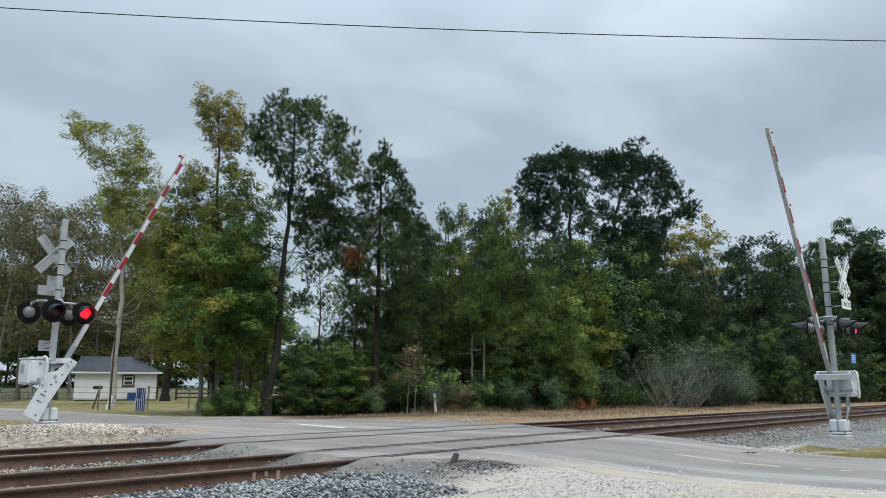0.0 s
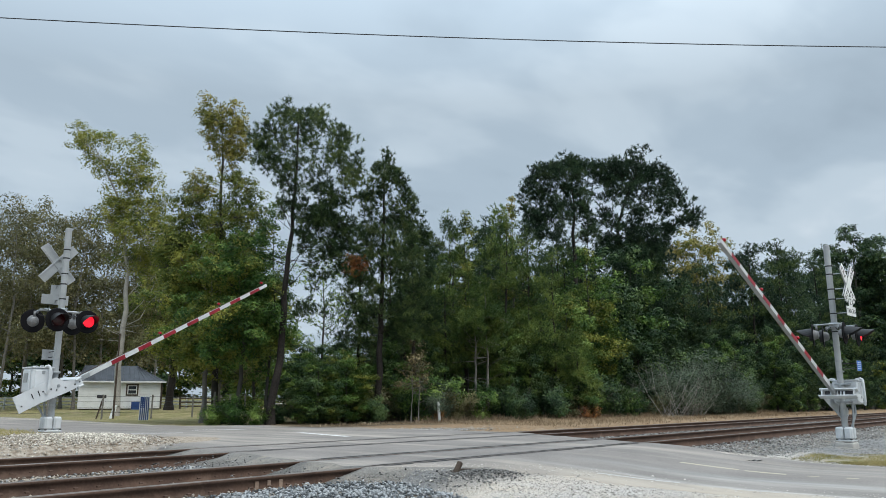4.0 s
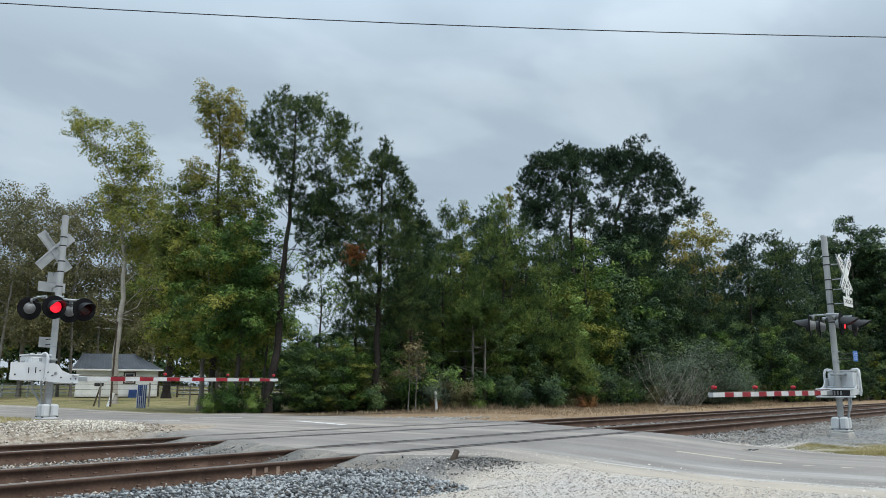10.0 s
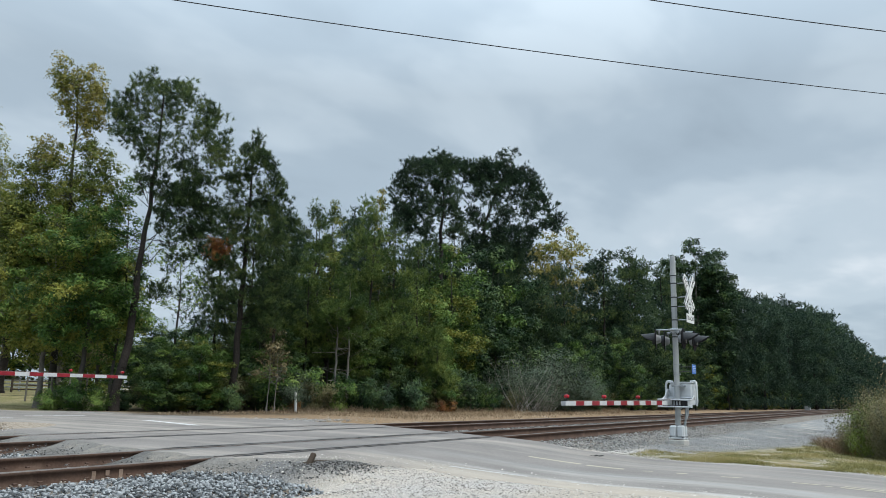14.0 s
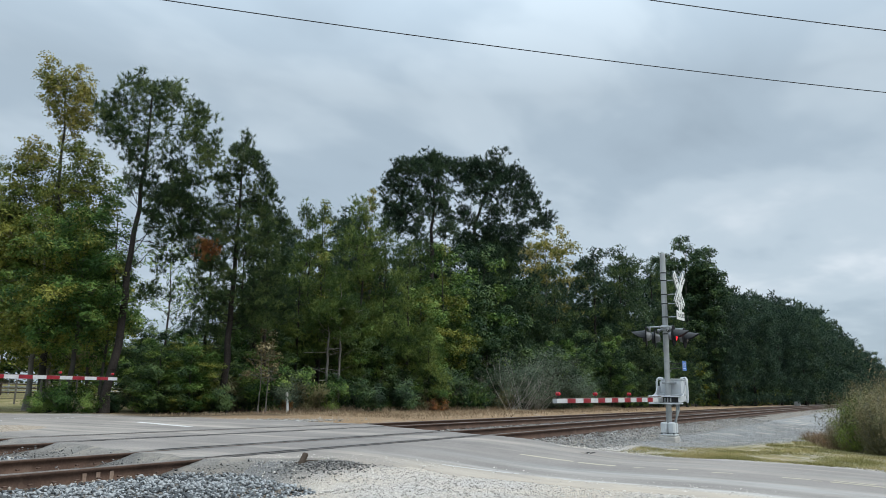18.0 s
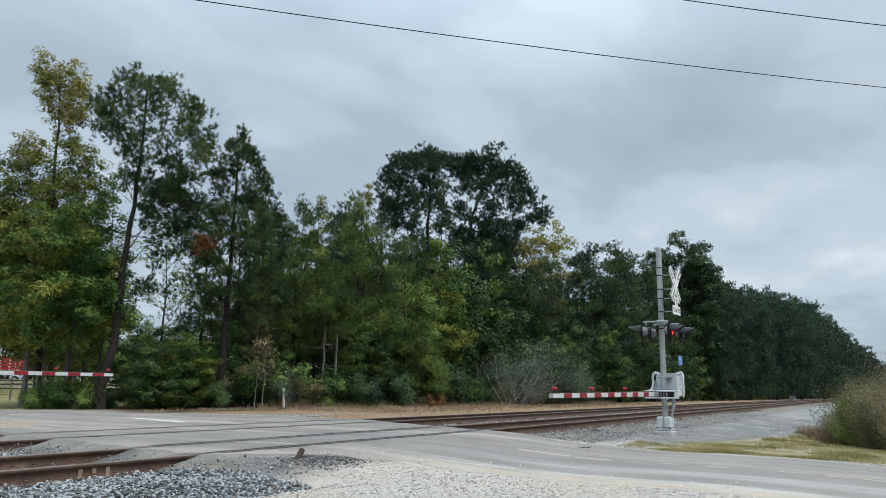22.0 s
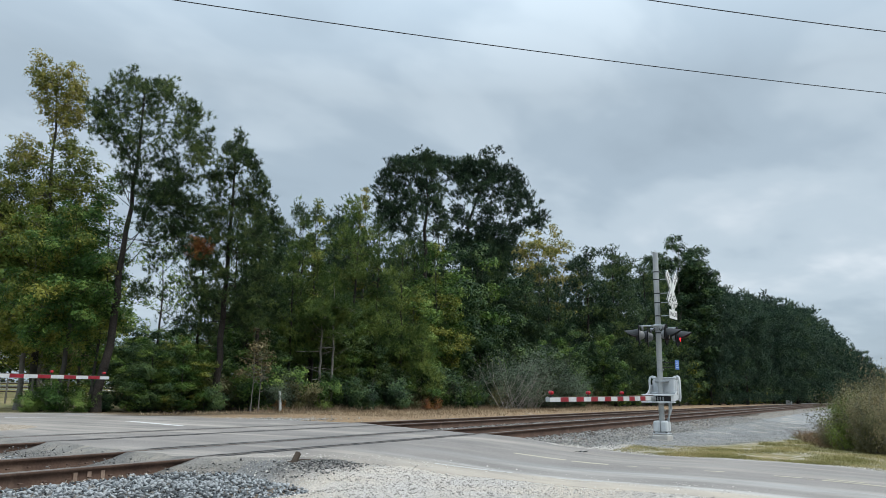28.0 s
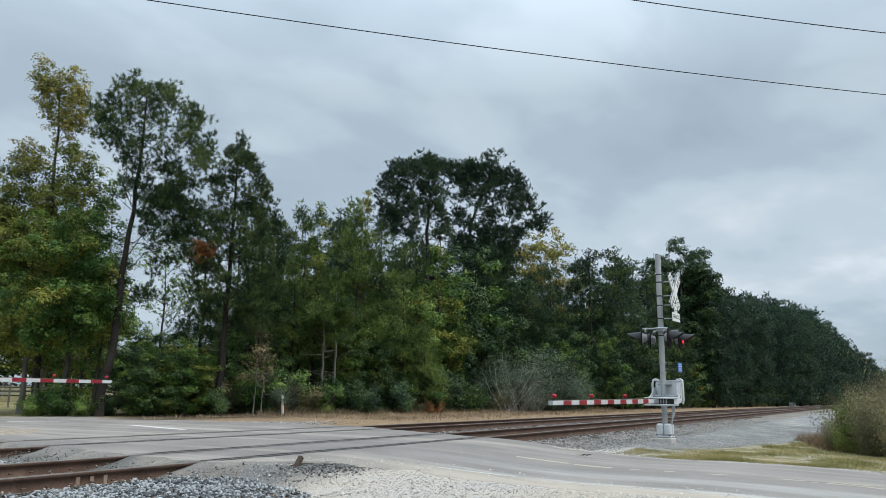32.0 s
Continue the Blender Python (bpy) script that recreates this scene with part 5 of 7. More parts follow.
def crown_tree(seed, trunk, lobes, mats, kind="needle", r=0.15, leaf=0.09, fill=1.0, clump=0.22, shoots=4, k=16, width=0.009, flat=0.7, rise=0.7, low=0.0, bark=None, dead=0, dead_z=(0.3, 0.6), dead_len=1.6, twigs=True, cap=0.5):
    """Trunk along its line, a limb to each lobe of the crown, and in each lobe twigs that end in
    needle shoots or small clumps of leaves. Lobes: x, y, z, radius, and which of the crown's two colours."""
    rng = np.random.RandomState(seed)
    trunk = [np.array(p, dtype=float) for p in trunk]
    top = trunk[-1][2]
    zs = np.linspace(trunk[0][2] - 0.15, top, 16)
    segs = []
    wob = rng.normal(size=(16, 2)) * r * 0.22
    line = [along(trunk, z) + np.array([*w, 0]) for z, w in zip(zs, wob)]

    def rad(z):
        return r * max(0.10, 1 - 0.9 * max(z, 0) / max(top, 0.1)) * (1 + 0.35 * max(0, 1 - z / 0.5))
    for a, b in zip(line, line[1:]):
        segs.append((a, b, rad(a[2]), rad(b[2])))
    cs, ns, which = [], [], []
    joined = []
    for x, y, z, R, m in sorted(lobes, key=lambda q: math.hypot(q[0] - along(trunk, min(q[2], top))[0], q[1] - along(trunk, min(q[2], top))[1])):
        c = np.array([x, y, z])
        off = math.hypot(x - along(trunk, min(z, top))[0], y - along(trunk, min(z, top))[1])
        zb = min(top * 0.97, max(low, z - off * rise * rng.uniform(0.7, 1.3) - 0.3 * R))
        q = along(trunk, zb)
        thick = rad(zb)
        for p0, t0 in joined:
            if p0[2] < z + 0.25 and np.linalg.norm(c - p0) * 1.25 < np.linalg.norm(c - q):
                q, thick = p0, t0
        ln = np.linalg.norm(c - q) + 0.01
        br = min(thick * 0.6, 0.012 + 0.008 * ln)
        joined.append((c, br * 0.8))
        m1 = q + (c - q) * 0.38 + np.array([0, 0, -0.05 * ln]) + rng.normal(size=3) * 0.05 * ln
        m2 = q + (c - q) * 0.72 + np.array([0, 0, -0.03 * ln]) + rng.normal(size=3) * 0.05 * ln
        segs += [(q, m1, br, br * 0.85), (m1, m2, br * 0.85, br * 0.65), (m2, c, br * 0.65, br * 0.45)]
        n = max(5, int(fill * 4.2 * (R / clump) ** 2))
        d = unit(rng.normal(size=(n, 3)) + np.array([0, 0, cap]))
        p = c + d * (rng.uniform(0.35, 1.0, (n, 1)) ** 0.5) * R * np.array([1, 1, flat]) * rng.uniform(0.8, 1.2, (n, 1))
        if twigs:
            for i in range(n):
                if rng.uniform() < 0.55:
                    segs.append((c + (p[i] - c) * rng.uniform(0, 0.3), p[i], 0.008 + 0.004 * R, 0.003))
        cs.append(p)
        ns.append(unit(d * np.array([1, 1, 0.7]) + np.array([0, 0, 0.35])))
        which += [m] * n
    for j in range(dead):
        z = top * rng.uniform(*dead_z)
        d = rot_dir(rng.uniform(0, 6.28), rng.uniform(-0.2, 0.45))
        a = along(trunk, z)
        b = a + d * rng.uniform(0.4, 1) * dead_len
        segs += [(a, b, 0.022, 0.008), (a + (b - a) * 0.6, a + (b - a) * 0.6 + rot_dir(rng.uniform(0, 6.28), 0.3) * 0.35 * dead_len, 0.01, 0.004), (a + (b - a) * 0.4, a + (b - a) * 0.4 + rot_dir(rng.uniform(0, 6.28), 0.1) * 0.3 * dead_len, 0.01, 0.004)]
    v, f = branch_mesh(segs)
    out = [("trunk", fast_mesh("trunk", v, f, [bark or (BARK_PINE if kind == "needle" else BARK_GREY)], smooth=True))]
    P, N, which = np.concatenate(cs), np.concatenate(ns), np.array(which)
    for m, mat in enumerate(mats):
        p, nn = P[which == m], N[which == m]
        if not len(p):
            continue
        if kind == "needle":
            p, nn = np.repeat(p, shoots, 0), np.repeat(nn, shoots, 0)
            ax = unit(nn * 0.7 + np.array([0, 0, 0.55]) + rng.normal(size=p.shape) * 0.38)
            v, f = needle_plumes(rng, p + rng.normal(size=p.shape) * clump * 0.5, ax, leaf, k, width)
        else:
            p, nn = np.repeat(p, shoots, 0), np.repeat(nn, shoots, 0)
            o = unit(rng.normal(size=p.shape)) * rng.uniform(0.2, 1.0, (len(p), 1)) ** 0.6 * clump * np.array([1, 1, 0.75])
            v, f = leaf_blades(rng, p + o, leaf, unit(o) * 0.7 + nn * 0.5 + np.array([0, 0, 0.45]))
        out.append(("crown", fast_mesh("crown", v, f, [mat])))
    return out


def set_deep(seed, rows, depth=0.55, m=0, axis_x=0.0, swell=1.3, between=0.6):
    """Lobes from across, height and radius; each stands somewhere in the depth of a round crown,
    and thinner ones fill the room between neighbours."""
    rng = np.random.RandomState(seed)
    out = []
    for u, z, R in rows:
        near = [abs(q[0] - axis_x) for q in rows if abs(q[1] - z) < 1.4]
        W = max(near) if near else 0.5
        reach = math.sqrt(max(0.0, W * W - (u - axis_x) ** 2)) * depth
        out.append((u, rng.uniform(-1, 1) * reach, z, R * swell, m))
        if reach > 0.5:
            out.append((u + rng.uniform(-0.3, 0.3), rng.choice((-1, 1)) * reach * rng.uniform(0.5, 1.1), z + rng.uniform(-0.4, 0.2), R * swell * 0.85, m))
        others = sorted(((q[0] - u) ** 2 + (q[1] - z) ** 2, q[0], q[1]) for q in rows)[1:4]
        for d2, u2, z2 in others:
            if rng.uniform() < between and d2 < 9 * R * R + 1.0:
                out.append(((u + u2) / 2, rng.uniform(-1, 1) * reach, (z + z2) / 2, R * swell * 0.7, m))
    return out


def whorls(seed, h, crown_from, prof, tiers, per, R, m=0, gap=0.25, tip=True, droop=0.0):
    """Lobes in uneven tiers about a straight trunk: prof is (height in the crown, reach)."""
    rng = np.random.RandomState(seed)
    pf, pr = [q[0] for q in prof], [q[1] for q in prof]
    out = []
    az = rng.uniform(0, 6.28)
    for i in range(tiers):
        f = (i + rng.uniform(0.2, 0.8)) / tiers
        reach = float(np.interp(f, pf, pr))
        z = h * (crown_from + (0.97 - crown_from) * f)
        n = max(1, int(round(per * (0.35 + 0.65 * reach / max(pr)))))
        for j in range(n):
            az += 6.28 / n + rng.uniform(-0.35, 0.35)
            if rng.uniform() < gap:
                continue
            L = reach * rng.uniform(0.55, 1.1)
            zz = z + rng.uniform(-0.5, 0.5) * h / tiers - droop * L
            rr = R * rng.uniform(0.75, 1.25) * (0.6 + 0.4 * reach / max(pr))
            out.append((L * math.cos(az), L * math.sin(az), zz, rr, m))
            if L > 2.2 * rr:
                out.append((L * 0.5 * math.cos(az), L * 0.5 * math.sin(az), zz - 0.05 * L, rr * 0.85, m))
    if tip:
        out += [(0, 0, h * 0.985, R * 0.4, m), (0, 0, h * 0.94, R * 0.5, m)]
    return out


def grown(name, at, meshes, label, category="tree", group=""):
    t = thing(name, at, label, category, group)
    for n, me in meshes:
        ob = new(n, me)
        ob.parent = t
    return t


def bush_meshes(seed, w, h, mat, leaf=0.09, n=1500, stems=14, bark=None, clumps=0):
    """A shrub: stems from one foot, forked twigs, leaves in uneven clumps."""
    rng = np.random.RandomState(seed)
    segs, ends = [], []
    for i in range(stems):
        az = rng.uniform(0, 2 * math.pi)
        el = rng.uniform(0.6, 1.45)
        ln = h * rng.uniform(0.55, 1.05)
        d = rot_dir(az, el) * np.array([w / h, w / h, 1])
        p = np.array([rng.uniform(-0.15, 0.15) * w, rng.uniform(-0.15, 0.15) * w, -0.08])
        mid_p = p + d * ln * 0.55
        e = mid_p + unit(d + np.array([0, 0, 0.3]) + rng.normal(size=3) * 0.3) * ln * 0.45
        segs += [(p, mid_p, 0.018, 0.011), (mid_p, e, 0.011, 0.004)]
        for j in range(7):
            u = rng.uniform(0.15, 1)
            q = p + (mid_p - p) * u * 1.8 if u < 0.55 else mid_p + (e - mid_p) * (u - 0.55) / 0.45
            sd = unit(d + rng.normal(size=3) * 0.8) * h * rng.uniform(0.1, 0.3)
            segs.append((q, q + sd, 0.006, 0.002))
            g2 = unit(sd + rng.normal(size=3) * 0.5) * h * 0.13
            segs.append((q + sd * 0.6, q + sd * 0.6 + g2, 0.003, 0.0015))
            ends += [q, q + sd * 0.6, q + sd]
    ends = np.array(ends)
    v, f = prisms(segs, 3)
    stem = fast_mesh("branchwork", v, f, [bark or TWIG_GREY])
    idx = rng.randint(0, len(ends), n)
    if clumps:
        idx = rng.choice(len(ends), clumps)[rng.randint(0, clumps, n)]
    c = ends[idx] + rng.normal(size=(n, 3)) * np.array([0.11 * w / 2 + 0.04, 0.11 * w / 2 + 0.04, 0.08 * h / 2 + 0.03])
    c[:, 2] = np.maximum(c[:, 2], 0.03)
    v, f = leaf_blades(rng, c, leaf, unit(c - np.array([0, 0, h * 0.35])) + np.array([0, 0, 0.5]))
    return [("branchwork", stem), ("foliage", fast_mesh("foliage", v, f, [mat]))]


def spot(x, y, turn=0, sc=1.0, scz=None):
    return pose(x, y, float(ground_z(x, y)) - 0.02, 0, 0, turn) @ Matrix.Diagonal((sc, sc, scz or sc, 1))


W_TREE = "trees of the wood edge"
FACE = -49.4         # the single trees are laid out across the wood edge


def dome(w):
    return [(0, 0.6 * w), (0.25, 0.95 * w), (0.55, w), (0.82, 0.8 * w), (0.95, 0.5 * w), (1, 0.25 * w)]


def cone(w):
    return [(0, 0.85 * w), (0.12, w), (0.5, 0.62 * w), (0.8, 0.30 * w), (1, 0.06 * w)]


def oval(w):
    return [(0, 0.65 * w), (0.25, 0.95 * w), (0.5, w), (0.8, 0.72 * w), (1, 0.25 * w)]


def flat_line(rows):
    return [(u, 0.0, z) for u, z in rows]


# -- the trees that stand out singly --
PINE_HIGH = [(-0.1, 13.9, 0.33), (0.6, 14.0, 0.35), (1.3, 14.0, 0.38), (1.9, 13.8, 0.3), (0.8, 13.3, 0.55), (0.0, 13.1, 0.45), (1.6, 13.3, 0.4), (-0.8, 13.2, 0.3), (-1.1, 12.6, 0.38), (-0.3, 12.5, 0.45), (2.8, 13.1, 0.28), (2.4, 12.7, 0.3), (3.2, 12.6, 0.3), (2.6, 12.1, 0.35), (3.1, 11.6, 0.32), (3.4, 11.5, 0.27), (2.4, 11.5, 0.3), (3.7, 10.9, 0.3), (3.0, 11.0, 0.3), (3.0, 10.3, 0.35), (1.3, 12.6, 0.38), (0.6, 11.9, 0.3), (0.1, 11.4, 0.32), (1.3, 11.3, 0.27), (1.8, 12.1, 0.27)]
PINE_LOW = [(-0.4, 11.1, 0.4), (-0.8, 11.7, 0.4), (2.0, 10.7, 0.25), (0.9, 10.6, 0.32), (0.0, 10.3, 0.35), (1.6, 10.1, 0.4), (2.3, 9.7, 0.44), (0.9, 9.5, 0.44), (1.9, 9.1, 0.49), (2.8, 9.4, 0.37), (1.4, 8.7, 0.49), (2.3, 8.4, 0.51), (3.1, 8.4, 0.51), (0.3, 9.1, 0.27), (1.6, 8.0, 0.49), (2.5, 7.7, 0.51), (3.4, 7.4, 0.49), (1.4, 7.2, 0.41), (2.4, 7.0, 0.46), (1.8, 6.3, 0.29), (3.0, 6.3, 0.34), (1.4, 5.2, 0.26), (2.0, 4.8, 0.31), (1.1, 4.5, 0.22)]
grown("pine_tree", spot(19.42, 26.37, FACE), crown_tree(1, flat_line([(0.0, 0.0), (0.4, 3.2), (0.5, 6.7), (0.7, 8.0), (0.7, 9.8), (0.8, 11.8), (0.8, 13.8)]), set_deep(1, [(u, z - 0.4, R) for u, z, R in PINE_HIGH], axis_x=0.9, swell=1.15) + set_deep(2, PINE_LOW, m=1, axis_x=1.2), [NEEDLES, NEEDLES], r=0.19, leaf=0.19, fill=0.72, clump=0.24, shoots=3, k=30, width=0.0075, rise=0.75, low=4.2, dead=7, dead_z=(0.34, 0.62)), "tall open-crowned pine with a bare dark leaning trunk", group=W_TREE)
CONE_HIGH = [(0.2, 12.3, 0.13), (0.1, 11.7, 0.18), (-0.2, 11.5, 0.13), (0.5, 11.5, 0.16), (0.9, 10.8, 0.18), (0.4, 10.9, 0.24), (0.0, 10.8, 0.24), (-0.4, 10.9, 0.16), (1.1, 10.3, 0.18), (-0.6, 10.4, 0.21), (0.1, 10.1, 0.31), (0.8, 9.9, 0.29), (-0.9, 10.1, 0.21), (-1.2, 10.3, 0.16), (-0.4, 9.6, 0.31), (0.4, 9.4, 0.36), (1.1, 9.3, 0.29), (-0.8, 9.3, 0.29), (0.0, 8.9, 0.36), (0.8, 8.7, 0.36), (-0.9, 8.6, 0.31), (-0.3, 8.3, 0.36), (1.4, 8.5, 0.26), (-0.8, 7.8, 0.41), (0.3, 7.7, 0.46), (1.2, 7.6, 0.41)]
CONE_LOW = [(-0.5, 7.0, 0.46), (0.5, 6.8, 0.51), (1.4, 6.6, 0.41), (-0.7, 6.1, 0.38), (0.2, 5.8, 0.46), (1.1, 5.7, 0.46), (1.7, 5.8, 0.36), (-0.2, 5.0, 0.41), (-1.2, 6.4, 0.28), (-1.5, 5.8, 0.23), (-1.1, 5.2, 0.28), (0.8, 4.8, 0.46), (1.5, 4.6, 0.41), (-0.7, 4.4, 0.3), (0.5, 3.9, 0.45), (1.3, 3.6, 0.45)]
cone_pine = grown("pine_tree", spot(23.72, 24.27, FACE), crown_tree(2, flat_line([(0.0, -0.1), (0.0, 4.3), (0.1, 7.9), (0.1, 10.3), (0.2, 12.2)]), set_deep(3, CONE_HIGH + CONE_LOW, axis_x=0.2, depth=0.7), [NEEDLES], r=0.17, leaf=0.19, fill=0.60, clump=0.22, shoots=3, k=30, width=0.0075, rise=0.1, low=2.5, dead=8, dead_z=(0.2, 0.4)), "pointed dark green pine with short upswept shoots", group=W_TREE)
grown("pine_tree", spot(26.35, 24.58, FACE), crown_tree(3, flat_line([(0.0, -0.1), (-0.1, 6.1), (-0.2, 10.5)]), set_deep(4, [(-0.2, 10.6, 0.14), (-0.3, 10.0, 0.22), (0.0, 9.8, 0.22), (0.3, 9.0, 0.28), (-0.4, 9.0, 0.28), (0.6, 8.8, 0.17), (-0.1, 8.3, 0.38), (0.5, 8.0, 0.3), (-0.5, 7.8, 0.3), (0.2, 7.1, 0.41), (-0.4, 6.4, 0.38), (0.7, 6.7, 0.33), (0.2, 5.6, 0.43), (0.8, 5.3, 0.32), (0.0, 4.6, 0.45), (1.0, 4.2, 0.4)], depth=1.0), [NEEDLES], r=0.11, leaf=0.19, fill=0.65, clump=0.22, shoots=3, k=26, rise=0.1, low=2.5), "slim dark green pine beside the pointed one", group=W_TREE)
POPLAR_HIGH = [(-1.1, 16.0, 0.4), (-1.4, 15.2, 0.43), (-0.8, 15.1, 0.46), (-0.4, 14.6, 0.46), (0.3, 15.4, 0.49), (0.7, 14.6, 0.46), (0.1, 14.6, 0.46), (-1.1, 14.3, 0.37), (0.2, 13.6, 0.57), (0.9, 13.7, 0.34), (-0.6, 13.5, 0.42), (0.0, 12.7, 0.51), (0.8, 12.9, 0.4), (-1.5, 11.8, 0.56), (-1.7, 11.0, 0.62), (-1.1, 11.2, 0.56)]
POPLAR_LOW = [(-0.1, 11.8, 0.39), (0.7, 11.8, 0.51), (1.1, 11.1, 0.56), (-1.9, 10.4, 0.5), (-1.1, 10.4, 0.56), (0.3, 10.3, 0.64), (-0.4, 9.8, 0.56), (-1.4, 9.4, 0.72), (-2.3, 9.3, 0.55), (1.1, 9.8, 0.69), (0.4, 9.0, 0.72), (1.8, 10.0, 0.5), (-0.6, 8.6, 0.75), (-1.9, 8.3, 0.83), (-2.6, 8.4, 0.5), (1.3, 8.6, 0.77), (2.2, 8.9, 0.5), (0.4, 7.7, 0.88), (-1.0, 7.3, 0.88), (-2.3, 7.3, 0.82), (1.6, 7.5, 0.71), (-1.8, 6.0, 0.9), (-0.4, 5.6, 0.9)]
grown("poplar_tree", spot(20.34, 31.89, FACE), crown_tree(4, flat_line([(0.1, -0.1), (-0.1, 5.6), (-0.1, 9.0), (-0.2, 11.1), (-0.4, 14.5), (-0.5, 15.9)]), set_deep(5, POPLAR_HIGH, m=0, axis_x=-0.4) + set_deep(6, POPLAR_LOW, m=1, axis_x=-0.2), [LEAF_YELLOW, LEAF_LIME], "leaf", r=0.17, leaf=0.088, fill=0.62, clump=0.26, shoots=22, rise=0.8, bark=BARK_DARK), "tall slender broadleaf tree with yellowing leaves", group=W_TREE)
LEANER = [(-3.9, 19.6, 0.8), (-4.3, 18.8, 0.48), (-2.7, 19.0, 0.76), (-3.2, 17.9, 0.79), (-1.6, 18.9, 0.64), (0.1, 18.7, 0.72), (-0.4, 17.8, 0.79), (1.0, 17.3, 0.71), (-1.0, 17.0, 0.87), (0.4, 16.2, 0.99), (-2.0, 16.4, 0.71), (-0.5, 15.1, 1.18), (1.4, 15.6, 0.79), (-1.3, 14.4, 0.86), (0.7, 13.9, 1.33), (2.1, 14.3, 0.86), (-0.8, 12.9, 1.17), (1.0, 12.1, 1.36), (2.5, 12.3, 1.09)]
LEANER_LOW = [(-0.1, 10.7, 1.24), (1.8, 10.1, 1.35), (3.0, 10.8, 1.1), (2.6, 8.4, 1.1)]
grown("broadleaf_tree", spot(24.34, 49.82, FACE), crown_tree(5, flat_line([(0.0, -0.5), (0.1, 4.0), (0.3, 7.6), (0.1, 9.5), (-0.2, 12.3), (-1.0, 15.1), (-2.9, 18.6)]), set_deep(7, LEANER, depth=0.4) + set_deep(8, LEANER_LOW, m=1, depth=0.4), [LEAF_LIME, LEAF_LIME], "leaf", r=0.24, leaf=0.115, fill=0.5, clump=0.36, shoots=19, rise=1.1, bark=BARK_PALE, dead=9, dead_z=(0.25, 0.5), dead_len=2.6), "leaning broadleaf tree with a pale trunk, thinning leaves", group=W_TREE)
TWIN_LEFT = [(-2.3, 16.8, 0.46), (-2.8, 16.0, 0.46), (-3.1, 15.1, 0.46), (-3.2, 14.1, 0.46), (-1.6, 17.0, 0.46), (-0.9, 17.5, 0.46), (-0.2, 17.6, 0.46), (0.4, 17.6, 0.46), (0.9, 17.1, 0.46), (0.1, 16.8, 0.54), (-0.8, 16.6, 0.54), (-1.6, 16.0, 0.53), (-2.1, 15.1, 0.5), (-2.4, 14.1, 0.5), (-1.2, 15.1, 0.43), (-0.4, 15.8, 0.5), (0.5, 16.1, 0.5), (0.0, 14.9, 0.43), (0.9, 15.1, 0.46), (-1.0, 14.2, 0.5), (-1.8, 13.4, 0.53), (-2.7, 13.3, 0.49), (-0.5, 13.3, 0.46), (0.5, 14.1, 0.46), (1.2, 14.2, 0.46), (-2.8, 12.4, 0.49), (-1.9, 12.1, 0.49), (-0.8, 12.3, 0.42), (1.5, 13.3, 0.42), (1.7, 12.5, 0.42)]
grown("pine_tree", spot(44.72, 26.97, FACE), crown_tree(6, flat_line([(0.0, -0.5), (0.2, 10.2), (0.2, 13.2), (0.2, 16.6)]), set_deep(9, [(u, z - 0.4, R) for u, z, R in TWIN_LEFT], axis_x=-0.6, swell=1.28, between=0.9), [NEEDLES_DARK], r=0.30, leaf=0.23, fill=0.85, clump=0.28, shoots=3, k=24, width=0.012, rise=0.9, low=9.0, dead=6, dead_z=(0.55, 0.7)), "very tall spreading pine above the wood edge", group=W_TREE)
TWIN_HIGH = [(-0.9, 19.6, 0.52), (-0.2, 19.9, 0.52), (0.5, 19.5, 0.52), (1.2, 20.0, 0.52), (2.1, 20.3, 0.52), (2.8, 20.2, 0.52), (3.4, 19.7, 0.52), (4.2, 19.4, 0.52), (4.8, 19.2, 0.5), (5.5, 19.0, 0.4), (5.6, 18.2, 0.44), (4.8, 18.1, 0.48), (3.8, 18.5, 0.56), (2.9, 18.9, 0.56), (2.1, 19.2, 0.56), (1.2, 18.8, 0.56), (0.4, 18.4, 0.56), (-0.3, 18.6, 0.52), (5.7, 17.3, 0.4), (4.9, 17.0, 0.44), (4.0, 17.2, 0.48), (3.0, 17.6, 0.52), (2.2, 17.9, 0.52), (1.3, 17.5, 0.52), (0.4, 17.4, 0.52)]
TWIN_LOW = [(6.0, 16.5, 0.36), (5.2, 16.1, 0.4), (4.3, 16.0, 0.44), (3.4, 16.4, 0.48), (7.2, 16.0, 0.28), (6.6, 15.8, 0.32), (7.4, 15.4, 0.24), (6.7, 14.9, 0.28), (6.0, 15.3, 0.36), (5.3, 14.7, 0.4), (4.4, 14.7, 0.48), (3.5, 14.9, 0.52), (2.6, 15.2, 0.48), (1.7, 15.6, 0.48), (0.9, 16.0, 0.48), (0.1, 15.9, 0.52), (4.7, 13.9, 0.51), (3.6, 13.8, 0.55), (2.4, 14.0, 0.55), (1.3, 14.3, 0.52), (0.4, 14.4, 0.56), (-0.3, 13.1, 0.59), (0.9, 13.0, 0.59), (2.2, 12.8, 0.59), (3.3, 12.8, 0.59), (4.3, 13.0, 0.55)]
grown("pine_tree", spot(52.05, 28.4, FACE), crown_tree(7, flat_line([(0.0, -0.7), (0.7, 11.6), (1.2, 14.3), (1.8, 16.2), (2.5, 17.9), (3.0, 19.6)]), set_deep(10, [(u, z - 0.85, R) for u, z, R in TWIN_HIGH + TWIN_LOW], axis_x=2.2, swell=1.28, between=0.9), [NEEDLES_DARK], r=0.34, leaf=0.26, fill=0.82, clump=0.32, shoots=3, k=24, width=0.013, rise=0.9, low=9.0, dead=8, dead_z=(0.55, 0.8), dead_len=2.4), "very tall spreading pine above the wood edge", group=W_TREE)


